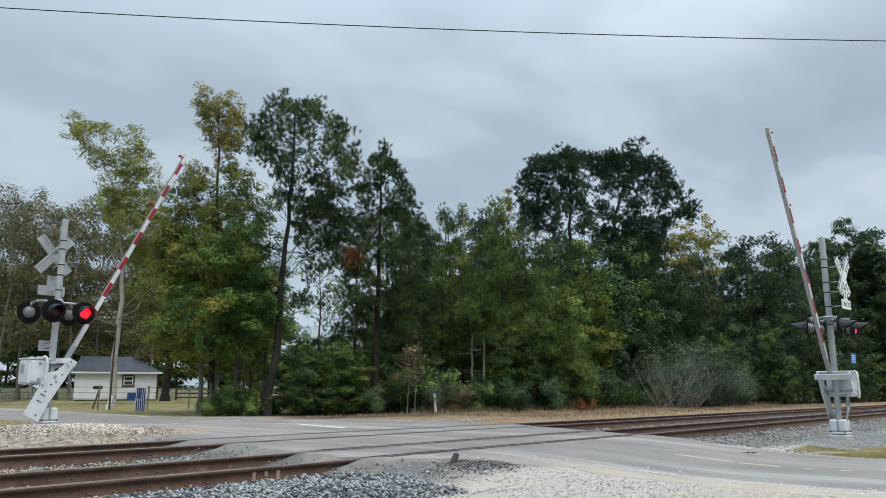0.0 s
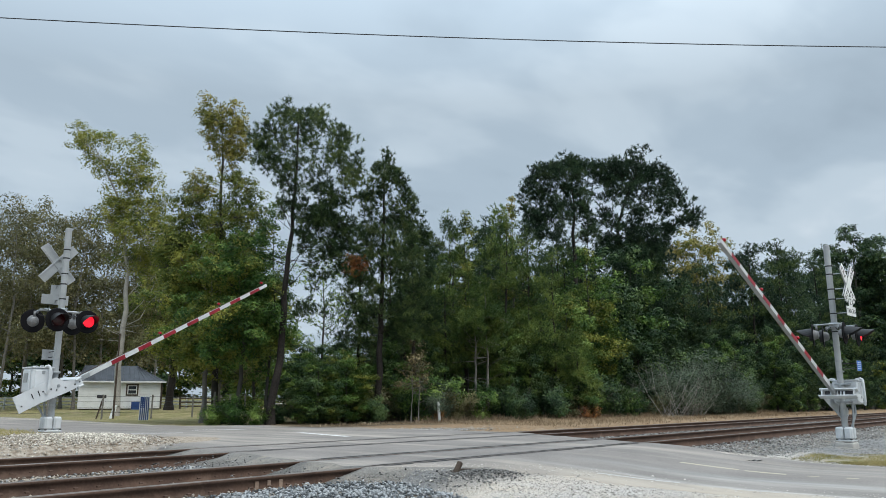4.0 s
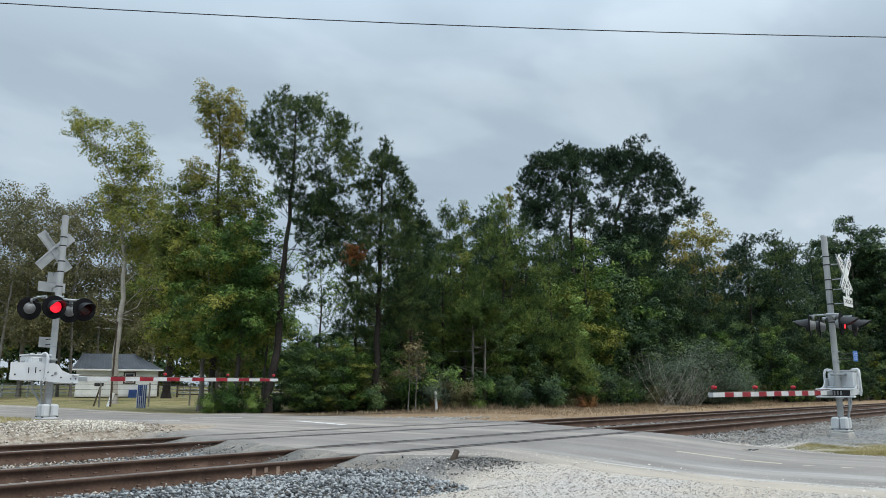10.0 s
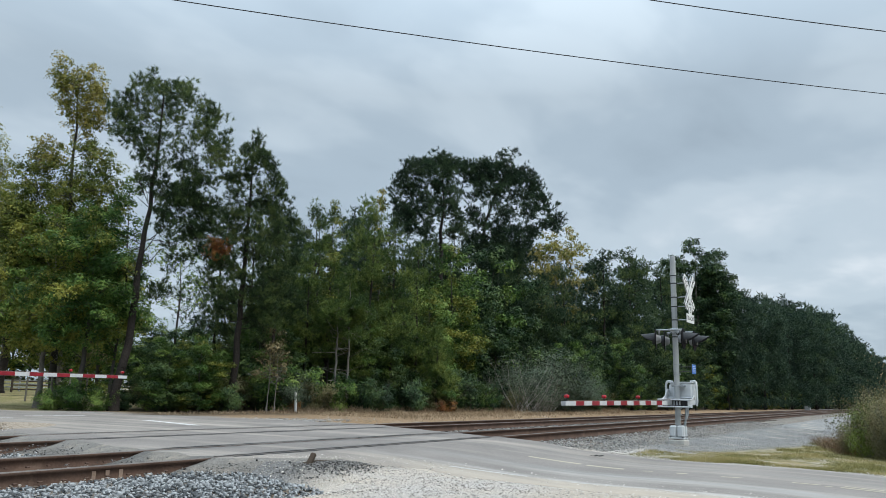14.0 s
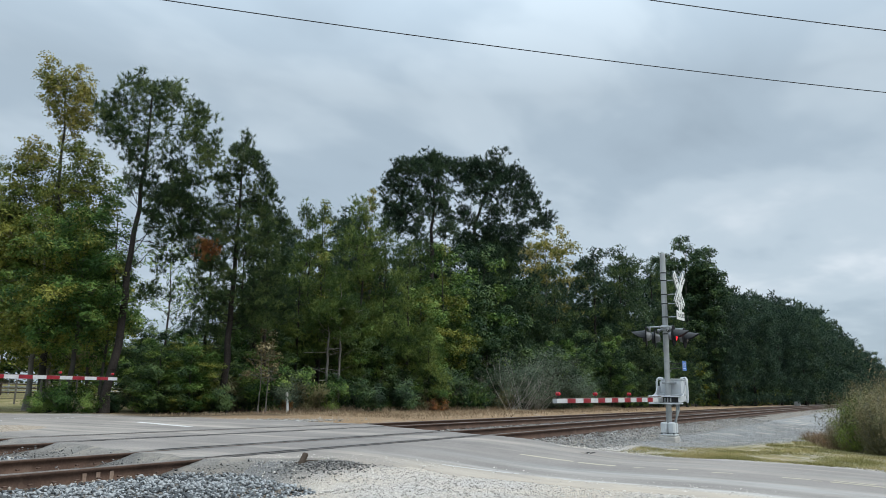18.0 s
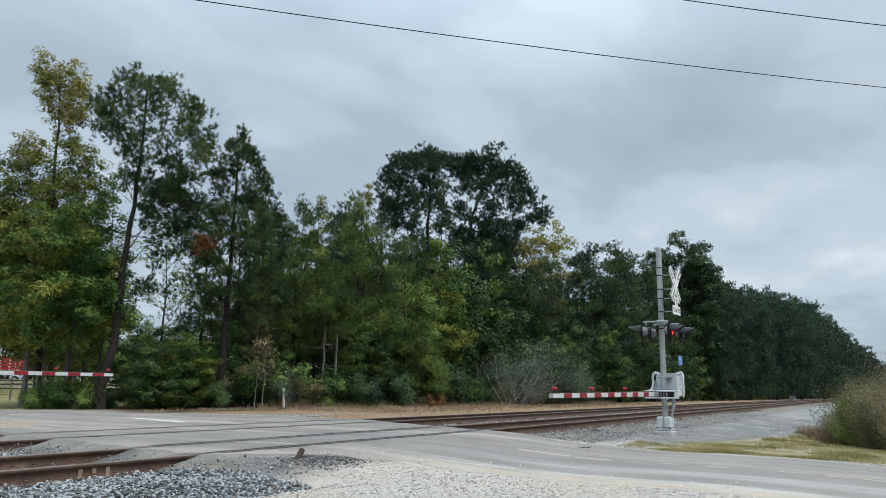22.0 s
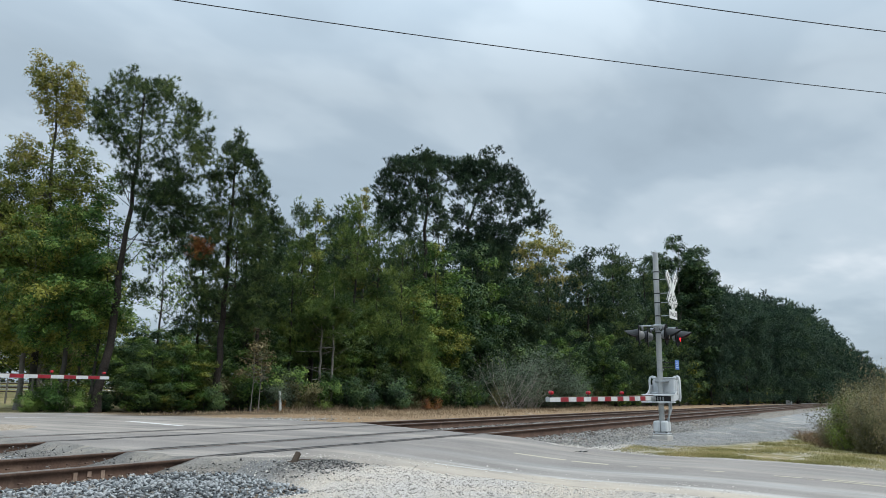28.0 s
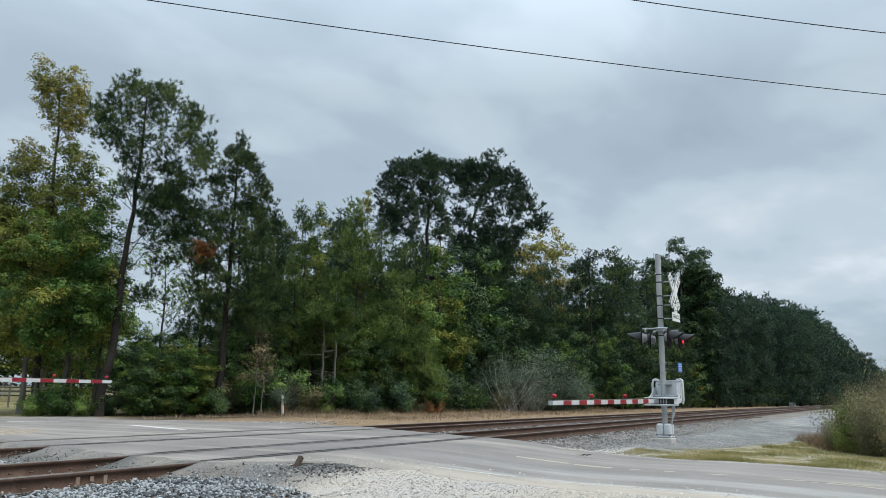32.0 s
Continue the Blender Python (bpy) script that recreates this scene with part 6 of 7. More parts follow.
def leafy(seed, h, w, mats, crown_from=0.06, R=0.7, leaf=0.088, fill=1.0, clump=0.28, shoots=24, tiers=9, per=6, r=0.10, gap=0.2, bark=None, **more):
    """A broadleaf tree with layered lobes of leaves."""
    lobes = [(x, y, z, rr, (i % 3 == 0) * (len(mats) - 1)) for i, (x, y, z, rr, m) in enumerate(whorls(seed, h, crown_from, oval(w), tiers, per, R, gap=gap))]
    return crown_tree(seed, [(0, 0, -0.1), (0.03 * h, 0, h * 0.5), (0, 0, h * 0.95)], lobes, mats, "leaf", r=r, leaf=leaf, fill=fill, clump=clump, shoots=shoots, bark=bark or BARK_DARK, rise=0.6, **more)


def pine(seed, h, prof, mats, crown_from=0.1, R=0.45, leaf=0.22, fill=0.8, clump=0.26, shoots=3, k=12, width=0.011, tiers=12, per=6, r=0.12, gap=0.2, droop=0.0, **more):
    """A pine with tiers of boughs."""
    lobes = [(x, y, z, rr, (i % 4 == 0) * (len(mats) - 1)) for i, (x, y, z, rr, m) in enumerate(whorls(seed, h, crown_from, prof, tiers, per, R, gap=gap, droop=droop))]
    return crown_tree(seed, [(0, 0, -0.1), (0.01 * h, 0, h * 0.5), (0, 0, h * 0.98)], lobes, mats, r=r, leaf=leaf, fill=fill, clump=clump, shoots=shoots, k=k, width=width, rise=0.25, **more)


# the green mass before and beside the tall pine
grown("broadleaf_tree", spot(18.9, 27.9), leafy(11, 8.2, 2.2, [LEAF_GREEN, LEAF_MIXED], r=0.12, tiers=10, per=8, R=0.62, crown_from=0.30, bark=BARK_DARK), "dense green broadleaf tree in front of a pine", group=W_TREE)
grown("broadleaf_tree", spot(19.3, 31.2), leafy(12, 8.8, 2.2, [LEAF_MIXED, LEAF_GREEN], r=0.13, tiers=10, per=8, R=0.65, crown_from=0.24, bark=BARK_GREY), "dense green broadleaf tree with some yellow leaves", group=W_TREE)
grown("broadleaf_tree", spot(21.9, 34.2), leafy(13, 9.6, 2.2, [LEAF_MIXED, LEAF_OLIVE], r=0.13, tiers=10, per=8, R=0.7, crown_from=0.22, bark=BARK_GREY), "rounded broadleaf tree with green and olive leaves", group=W_TREE)
grown("broadleaf_tree", spot(20.1, 27.6), leafy(14, 9.8, 1.0, [LEAF_GREEN], tiers=9, per=4, R=0.42, crown_from=0.25, r=0.07), "slim green tree growing up against a pine trunk", group=W_TREE)
# spires and bright crowns in the middle
grown("broadleaf_tree", spot(30.9, 25.2), leafy(15, 10.9, 0.55, [LEAF_MIXED], tiers=14, per=2, R=0.3, crown_from=0.3, r=0.06, shoots=16), "narrow leafy spire between young pines", group=W_TREE)
grown("broadleaf_tree", spot(38.2, 27.3), crown_tree(16, [(0, 0, -0.1), (0, 0, 13.0)], whorls(16, 13.5, 0.25, cone(1.5), 14, 5, 0.5), [LEAF_YELLOW], "leaf", r=0.10, leaf=0.10, fill=0.8, clump=0.28, shoots=20), "narrow tree with bright yellow autumn leaves", group=W_TREE)
grown("broadleaf_tree", spot(67.5, 27.5), crown_tree(17, [(0, 0, -0.1), (0, 0, 15.6)], whorls(17, 16.4, 0.45, dome(3.6), 9, 8, 0.95), [LEAF_YELLOW, LEAF_MIXED], "leaf", r=0.16, leaf=0.17, fill=0.6, clump=0.45, shoots=16), "broad tree with a yellowish open crown", group=W_TREE)
grown("broadleaf_tree", spot(41.2, 23.9), leafy(18, 10.2, 2.0, [LEAF_GREEN, LEAF_MIXED], leaf=0.11, clump=0.32, R=0.62, tiers=9, per=7, shoots=18), "light green broadleaf tree at the edge of the wood", group=W_TREE)
for x, y, sd, hh in ((29.2, 23.3, 71, 6.2), (30.0, 23.2, 72, 6.6)):
    grown("slender_pine", spot(x, y), crown_tree(sd, [(0, 0, -0.1), (0.12, 0, 2.5), (0.05, 0.05, hh)], whorls(sd, hh, 0.62, cone(1.5), 5, 6, 0.4), [NEEDLES_YOUNG], r=0.085, leaf=0.2, clump=0.22, bark=BARK_GREY, dead=9, dead_z=(0.15, 0.6), dead_len=1.5), "slender young pine with a bare grey stem", group=W_TREE)
for x, y, sd, hh in ((24.75, 23.35, 73, 3.6), (24.95, 23.1, 74, 3.0)):
    grown("slender_tree", spot(x, y), leafy(sd, hh, 0.8, [LEAF_BROWN], crown_from=0.45, R=0.3, r=0.035, tiers=4, per=4, shoots=7, fill=0.45, bark=BARK_GREY, dead=4, dead_len=0.8), "slender sapling with a bare stem and withered leaves", group=W_TREE)
grown("young_pine_tree", spot(35.6, 21.4), pine(75, 4.6, cone(1.1), [NEEDLES_YOUNG, NEEDLES_YOUNG], R=0.28, tiers=10, per=5, r=0.05, crown_from=0.25), "small light green pine at the edge of the wood", group=W_TREE)
rng = np.random.RandomState(77)
c = np.array([-1.05, -1.35, 6.7]) + rng.normal(size=(130, 3)) * np.array([0.26, 0.22, 0.20])
v, f = needle_plumes(rng, c, unit(rng.normal(size=(130, 3)) + np.array([0, 0, -0.2])), 0.24, 16, 0.011)
ob = new("dead_branch", fast_mesh("dead_branch", v, f, [LEAF_RUST]))
ob.parent = cone_pine
tagged(ob, "withered orange-brown branch", kind="stuff")
grown("broadleaf_tree", spot(32.5, 57.4), leafy(19, 13.5, 3.6, [LEAF_MIXED, LEAF_OLIVE], crown_from=0.3, R=1.0, leaf=0.13, clump=0.42, shoots=18, tiers=9, per=8, r=0.34, bark=BARK_PINE), "broad green tree with a dark trunk beside the house", group=W_TREE)
grown("broadleaf_tree", spot(25.2, 30.2), leafy(20, 9.2, 2.0, [LEAF_GREEN], crown_from=0.45, fill=0.35, shoots=10, tiers=7, per=6, R=0.55, r=0.08), "thin-leaved tree behind the pines, sky showing through", group=W_TREE)
grown("pine_tree", spot(28.6, 31.0), pine(21, 10.6, cone(2.2), [NEEDLES_DARK], crown_from=0.3, fill=0.8, gap=0.3, per=6), "thin pine behind the wood edge, sky showing through", group=W_TREE)

# -- kinds that repeat along the wood --
young_pines = [pine(30 + i, 10.5, cone(2.7), [(NEEDLES_YOUNG, NEEDLES)[i % 2], NEEDLES_YOUNG], R=0.58, tiers=12, per=7, gap=0.28, crown_from=0.14 + 0.08 * i, fill=0.95, clump=0.27, leaf=0.21, k=12, width=0.013, flat=0.5, cap=0.6, r=0.12, dead=5, dead_z=(0.1, 0.3)) for i in range(3)]
edge_pines = [pine(40 + i, 14.0, [(0, 2.2), (0.3, 2.7), (0.6, 2.3), (0.85, 1.3), (1, 0.25)], [NEEDLES_DARK, NEEDLES], R=0.86, tiers=11, per=7, crown_from=0.06, fill=1.15, clump=0.36, leaf=0.28, k=8, width=0.026, flat=0.5, cap=0.6, r=0.16, gap=0.2, twigs=False) for i in range(3)]
# the distant rows carry the needle colour with haze mixed in
row_pines = [crown_tree(50 + i, [(0, 0, -0.1), (0, 0, 19.0)], [(x, y, z, q, j % 4 == 0) for j, (x, y, z, q, m) in enumerate(whorls(50 + i, 20.0, 0.05, [(0, 3.0), (0.4, 3.7), (0.75, 3.3), (0.92, 2.4), (1, 1.0)], 12, 7, 1.3, gap=0.22, tip=False, droop=0.12))], [NEEDLES_HAZE, NEEDLES_DARK], r=0.22, leaf=0.38, fill=0.95, clump=0.50, shoots=3, k=6, width=0.055, flat=0.5, cap=0.8, rise=0.3, twigs=False) for i in range(3)]
far_pines = [crown_tree(55 + i, [(0, 0, -0.1), (0, 0, 19.0)], [(x, y, z, q, j % 4 == 0) for j, (x, y, z, q, m) in enumerate(whorls(55 + i, 20.0, 0.04, [(0, 3.0), (0.4, 3.7), (0.75, 3.3), (0.92, 2.4), (1, 1.2)], 9, 6, 1.6, gap=0.18, tip=False, droop=0.12))], [NEEDLES_HAZE, NEEDLES_DARK], r=0.22, leaf=0.62, fill=0.9, clump=0.75, shoots=3, k=5, width=0.10, flat=0.5, cap=0.8, rise=0.3, twigs=False) for i in range(2)]
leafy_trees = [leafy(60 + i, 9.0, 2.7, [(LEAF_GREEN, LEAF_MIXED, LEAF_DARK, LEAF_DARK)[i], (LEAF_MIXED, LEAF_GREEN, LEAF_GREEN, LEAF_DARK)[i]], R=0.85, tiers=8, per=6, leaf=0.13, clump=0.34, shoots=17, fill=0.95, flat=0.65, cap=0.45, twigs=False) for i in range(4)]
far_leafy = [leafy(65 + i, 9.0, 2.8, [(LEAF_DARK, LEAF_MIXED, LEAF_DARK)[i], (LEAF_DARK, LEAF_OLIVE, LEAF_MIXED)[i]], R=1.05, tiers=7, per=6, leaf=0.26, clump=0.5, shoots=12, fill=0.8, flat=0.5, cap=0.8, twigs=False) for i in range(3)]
half_bare = [leafy(68 + i, 15.0, 3.8, [LEAF_OLIVE], crown_from=0.25, R=1.1, leaf=0.16, clump=0.5, shoots=10, fill=0.72, tiers=9, per=8, bark=BARK_GREY, r=0.14, gap=0.15) for i in range(2)]
MADE = {}


def grow(kind, meshes, i, x, y, height, base_h, label, width=1.0, turn=None):
    """Another tree of a kind, at its own size and turn."""
    s = height / base_h
    key = (kind, i % len(meshes))
    rnd = random.Random(int(x * 131 + y * 17))
    m = spot(x, y, rnd.uniform(0, 360) if turn is None else turn, s * width, s)
    if key not in MADE:
        MADE[key] = grown(kind, m, meshes[i % len(meshes)], label, group=W_TREE)
    else:
        src = MADE[key]
        ob = copy_thing(src, Matrix())
        ob.matrix_basis = m
        tagged(ob, label)


L_LEAFY = "rounded broadleaf tree with mixed green and olive leaves"
L_EDGE = "dense mid-height pine of the wood edge"
L_ROW = "tall pine in the long row beside the track"
# trees round and behind the house
for i, (x, y, h) in enumerate(((25.5, 74, 19.5), (29, 78, 20), (33, 76, 20), (37, 79, 20.5), (41, 76, 20), (45, 80, 20.5), (27, 82, 20), (35, 83.5, 21), (48, 75, 19), (31, 83, 20.5), (43, 83, 21), (52, 80, 20))):
    grow("half_bare_tree", half_bare, i, x, y, h, 15.0, "half-bare autumn tree with grey branches", width=0.85)
for i in range(22):
    x = 36 + i * 4.2
    grow("far_broadleaf_tree", far_leafy, (2, 1, 0)[i % 3], x, 108 + (i % 2) * 4, 13 + (i * 7 % 5) if x < 72 else 9 + i % 3, 9.0, L_LEAFY, width=1.15)
for i, (x, y, h) in enumerate(((32.6, 46, 9), (36, 51, 10))):
    grow("broadleaf_tree", leafy_trees, i * 3 + 1, x, y, h, 9.0, L_LEAFY, width=1.05)
# behind the pine pair, low
for i, (x, y, h) in enumerate(((26, 30, 3.6), (28.5, 34, 3.8), (31, 38, 4.2), (29.5, 30.5, 3.6), (33, 36, 4.2), (35.5, 40, 4.6), (22.4, 28.2, 3.4), (24.2, 27.0, 3.0), (21.2, 25.4, 3.2), (22.5, 25.0, 3.1), (27.4, 24.6, 3.2))):
    grow("broadleaf_tree", leafy_trees, (2, 0)[i % 2], x, y, h, 9.0, L_LEAFY, width=1.3)
# the young pines of the middle
for i, (x, y, h) in enumerate(((31.3, 25.6, 10.4), (28.2, 27.0, 9.6), (33.6, 24.4, 11.2), (35.6, 26.4, 12.0), (30.0, 30.0, 10.4), (29.2, 25.2, 7.4), (36.8, 23.6, 9.4), (34.0, 29.0, 11.6), (40.5, 25.0, 10.0), (32.5, 27.4, 10.4), (37.6, 25.8, 11.0), (34.2, 23.4, 8.6))):
    grow("young_pine_tree", young_pines, i, x, y, h, 10.5, "young bushy pine with light green needles")
for i, (x, y, h) in enumerate(((38.6, 23.8, 7.0), (43.6, 24.6, 10.0), (45.5, 23.0, 8.0), (47.5, 24.0, 11.0), (32.4, 23.6, 5.0), (27.0, 26.0, 4.6))):
    grow("broadleaf_tree", leafy_trees, (0, 2, 3, 2, 2, 2)[i], x, y, h, 9.0, L_LEAFY)
for i, (x, y, h) in enumerate(((39.0, 30, 12.5), (43.0, 32, 13.0), (48.5, 30.5, 13), (57, 26, 13.0), (61, 29, 14.0), (50.2, 25.0, 12), (55.0, 23.6, 10.5), (59.5, 23.4, 11.6), (64.0, 21.5, 14.0), (37, 34, 12.5), (46, 36, 13.5), (68.5, 20.6, 14.8), (73.5, 21.6, 14.2), (78, 24, 14.5), (83.5, 21.6, 15.5), (71, 29, 14.5), (80, 28, 15.5), (65, 33, 14), (56, 34, 14.5), (49.6, 28.4, 13.6), (53.8, 26.8, 13.8), (56.5, 28.5, 14.2), (46.8, 27.6, 11.0), (88, 21.0, 15.5), (90, 26, 16), (53.0, 24.6, 11.4))):
    grow("pine_tree", edge_pines, i, x, y, h, 14.0, L_EDGE, width=1.1)
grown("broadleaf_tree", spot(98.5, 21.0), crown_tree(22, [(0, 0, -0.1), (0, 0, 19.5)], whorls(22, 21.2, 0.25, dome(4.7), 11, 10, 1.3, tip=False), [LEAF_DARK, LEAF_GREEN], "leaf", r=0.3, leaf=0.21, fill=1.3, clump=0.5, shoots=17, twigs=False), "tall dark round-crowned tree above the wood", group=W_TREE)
rnd = random.Random(5)
SKYLINE = ([100, 104, 112, 128, 150, 180, 220, 275, 345, 400, 440], [17.5, 17.2, 16.6, 18.2, 19.0, 22.0, 23.4, 21.6, 20.0, 16.5, 15.0])
for i in range(46):
    x = 101 + i * 5.1 + rnd.uniform(-2, 2)
    y = 17.6 + float(bend(x)) + rnd.uniform(0, 1.5) + (4.5 if i % 2 else 0) - min(1.8, (x - 98) * 0.03)
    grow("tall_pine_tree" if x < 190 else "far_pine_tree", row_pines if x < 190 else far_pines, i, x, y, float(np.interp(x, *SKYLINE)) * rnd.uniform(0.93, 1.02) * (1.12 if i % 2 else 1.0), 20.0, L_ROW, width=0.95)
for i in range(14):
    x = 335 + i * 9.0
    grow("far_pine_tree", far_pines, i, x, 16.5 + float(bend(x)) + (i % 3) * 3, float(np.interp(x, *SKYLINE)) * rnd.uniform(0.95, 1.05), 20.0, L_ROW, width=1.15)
for i in range(14):
    x = 43 + i * 4.3 + rnd.uniform(-1, 1)
    grow("pine_tree", edge_pines, i, x, 37 + rnd.uniform(-2, 3), rnd.uniform(11.0, 12.5) + i * 0.22, 14.0, L_EDGE, width=1.3)
# undergrowth trees along the edge further on
for i in range(40):
    x = 50 + i * 4.2 + rnd.uniform(-1.5, 1.5)
    kind = rnd.choice((2, 2, 3, 3)) if x < 90 else rnd.choice((0, 2))
    grow("broadleaf_tree" if x < 90 else "far_broadleaf_tree", leafy_trees if x < 90 else far_leafy, kind, x, 20.2 + float(bend(x)) + rnd.uniform(-0.6, 1.4) - min(2.6, (x - 50) * 0.03), rnd.uniform(3.0, 6.5), 9.0, L_LEAFY)

# -- bushes --
B_EDGE = "bushes of the wood edge"
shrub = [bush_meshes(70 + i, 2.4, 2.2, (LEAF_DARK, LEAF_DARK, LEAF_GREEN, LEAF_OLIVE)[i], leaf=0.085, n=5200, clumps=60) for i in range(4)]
twiggy = [bush_meshes(80 + i, 3.2, 3.2, LEAF_GREYISH, leaf=0.075, n=9000, stems=20) for i in range(2)]
rusty = bush_meshes(85, 1.6, 1.5, LEAF_RUST, leaf=0.08, n=1000)
BMADE = {}


def plant(key, meshes, x, y, sc, label, scz=None):
    m = spot(x, y, random.Random(int(x * 77 + y * 31)).uniform(0, 360), sc, scz)
    if key not in BMADE:
        BMADE[key] = grown("bush", m, meshes, label, "bush", B_EDGE)
    else:
        ob = copy_thing(BMADE[key], Matrix())
        ob.matrix_basis = m


rnd = random.Random(8)
for i in range(64):
    x = 18.5 + i * 0.72 + rnd.uniform(-0.4, 0.4)
    y = float(np.interp(x, [18, 22, 26, 32, 40, 66], [27.0, 26.0, 24.2, 22.4, 21.2, 20.0])) + rnd.uniform(-0.6, 1.4)
    k = rnd.choice((0, 0, 1, 1, 2, 3))
    plant(("shrub", k), shrub[k], x, y, rnd.uniform(0.6, 1.25) * (0.55 if x < 21.5 else 1.0), "dense dark shrub at the edge of the wood")
for x, y, sc in ((17.6, 27.7, 0.42), (18.4, 27.2, 0.62), (20.4, 30.6, 0.6)):
    plant(("shrub", 2), shrub[2], x, y, sc, "dense dark shrub at the edge of the wood")
for x, y, sc in ((43.5, 20.6, 1.0), (45.2, 20.2, 1.15), (46.8, 20.0, 1.3), (49.0, 20.0, 1.2), (26.8, 23.6, 0.6), (52, 19.8, 1.1), (50.6, 19.9, 1.0)):
    plant(("twiggy", int(x * 10) % 2), twiggy[int(x * 10) % 2], x, y, sc, "grey-green twiggy shrub with thin leaves")
dead_bush = bush_meshes(95, 3.6, 3.4, LEAF_GREYISH, leaf=0.05, n=160, stems=16, bark=BARK_PALE)
for x, y, sc in ((42.6, 19.6, 1.1), (45.4, 19.0, 0.8), (44.0, 19.3, 0.7)):
    plant("dead_bush", dead_bush, x, y, sc, "bare grey dead bush with forked branches")
for x, y, sc in ((35.3, 20.9, 0.5), (35.9, 20.8, 0.55), (26.6, 23.2, 0.6)):
    plant("rusty", rusty, x, y, sc, "small shrub with rusty brown leaves")
# right-hand verge thicket near the road
thicket = [bush_meshes(90, 2.6, 2.2, LEAF_BROWN, leaf=0.048, n=15000, stems=44), bush_meshes(91, 2.0, 2.4, LEAF_BRIGHT, leaf=0.06, n=6500, stems=24), bush_meshes(92, 2.6, 1.2, LEAF_RUST, leaf=0.04, n=2600, stems=34), bush_meshes(93, 2.4, 2.2, LEAF_OLIVE, leaf=0.048, n=15000, stems=40)]
for i, (x, y, sc, k) in enumerate(((20.2, 0.66, 0.42, 1), (19.6, 0.10, 0.46, 3), (20.9, 1.0, 0.28, 0), (22.6, 0.6, 0.62, 3), (20.4, 0.15, 0.50, 0), (21.4, 0.45, 0.42, 0), (22.4, -0.2, 0.6, 3), (24.0, 0.3, 0.5, 0), (26.5, 0.0, 0.6, 0), (24.6, 1.45, 0.28, 2), (23.4, 1.35, 0.30, 2), (25.8, 1.75, 0.26, 2), (22.2, 1.15, 0.28, 2), (20.9, 0.85, 0.30, 2), (25.0, -1.3, 0.8, 3), (28.0, -1.4, 1.0, 0), (21.0, -0.9, 0.6, 3), (18.9, -0.6, 0.5, 0))):
    plant(("thicket", k), thicket[k], x, y, sc, scz=sc * (1.35, 1.25, 1.0, 1.35)[k], label=("brownish tangled verge bush", "light green leafy verge bush", "low rusty dry weeds", "olive green tangled verge bush")[k])
grow("broadleaf_tree", leafy_trees, 0, 29.5, -2.9, 6.3, 9.0, L_LEAFY, turn=40)


def blades(name, rng, xs, ys, h, mat, label, width=0.007, lean=0.5):
    n = len(xs)
    z = ground_z(xs, ys)
    b = np.stack([xs, ys, z - 0.02], -1)
    az = rng.uniform(0, 2 * np.pi, n)
    side = np.stack([np.cos(az), np.sin(az), 0 * az], -1) * width
    tip = b + np.stack([rng.normal(size=n) * lean * h, rng.normal(size=n) * lean * h, h], -1)
    v = np.stack([b - side, b + side, tip], 1).reshape(-1, 3)
    ob = new(name, fast_mesh(name, v, np.arange(3 * n).reshape(-1, 3), [mat]))
    return tagged(ob, label, "grass", kind="stuff")


rng = np.random.RandomState(21)
n = 60000
xs = rng.uniform(18.5, 62, n)
ys = rng.uniform(14.6, 23, n)
edge = np.interp(xs, [18, 26, 40, 62], [25.5, 23.6, 21, 20])
keep = (ys < edge + 0.6) & (rng.uniform(size=n) < np.where(ys > edge - 2.2, 1.0, 0.35)) & ~((xs < 24) & (ys < 22))
xs, ys = xs[keep], ys[keep]
blades("dry_grass", rng, xs, ys, rng.uniform(0.05, 0.26, len(xs)) * np.where(ys > np.interp(xs, [18, 26, 40, 62], [25.5, 23.6, 21, 20]) - 1.2, 1.5, 0.7), STRAW, "tan dry grass strip before the wood edge", width=0.014)
n = 150000
xs = 14.65 + 13 * rng.uniform(size=n) ** 1.6
ys = rng.uniform(-3, 4.6, n)
patch = np.array([noise.noise(Vector((x * 0.9, y * 0.9, 3))) for x, y in zip(xs, ys)])
keep = (ys < np.interp(xs, [14.6, 15.6, 17.4, 18.4, 19.6, 24, 28], [5.2, 5.3, 4.6, 3.2, 2.5, 2.3, 2.2]) + 0.4 * patch) & (patch > -0.22 + 0.35 * (xs < 14.9) - 0.3 * (xs > 18.5))
xs, ys = xs[keep], ys[keep]
blades("verge_grass", rng, xs, ys, rng.uniform(0.012, 0.060, len(xs)) * (1 + 2.2 * np.maximum(0, patch[keep])), GRASS, "yellowed short grass along the road verge", width=0.006, lean=0.6)
n = 5000
xs, ys = rng.uniform(20.6, 28.0, n), rng.uniform(0.4, 2.5, n)
patch = np.array([noise.noise(Vector((x * 1.1, y * 1.6, 9))) for x, y in zip(xs, ys)])
keep = (np.abs(ys - np.interp(xs, [20.6, 24, 28], [0.9, 1.45, 2.1])) < 0.45 + 0.3 * patch) & (patch > -0.2)
xs, ys = xs[keep], ys[keep]
blades("dry_weeds", rng, xs, ys, rng.uniform(0.06, 0.36, len(xs)), WEED, "rusty dry weeds before the verge bushes", width=0.007, lean=0.7)
n = 9000
xs, ys = rng.uniform(3.5, 9.6, n), rng.uniform(19.2, 30, n)
keep = xs < road_left(ys) - 0.3
xs, ys = xs[keep], ys[keep]
blades("verge_grass", rng, xs, ys, rng.uniform(0.06, 0.2, len(xs)), GRASS, "yellowed short grass along the road verge", width=0.01)


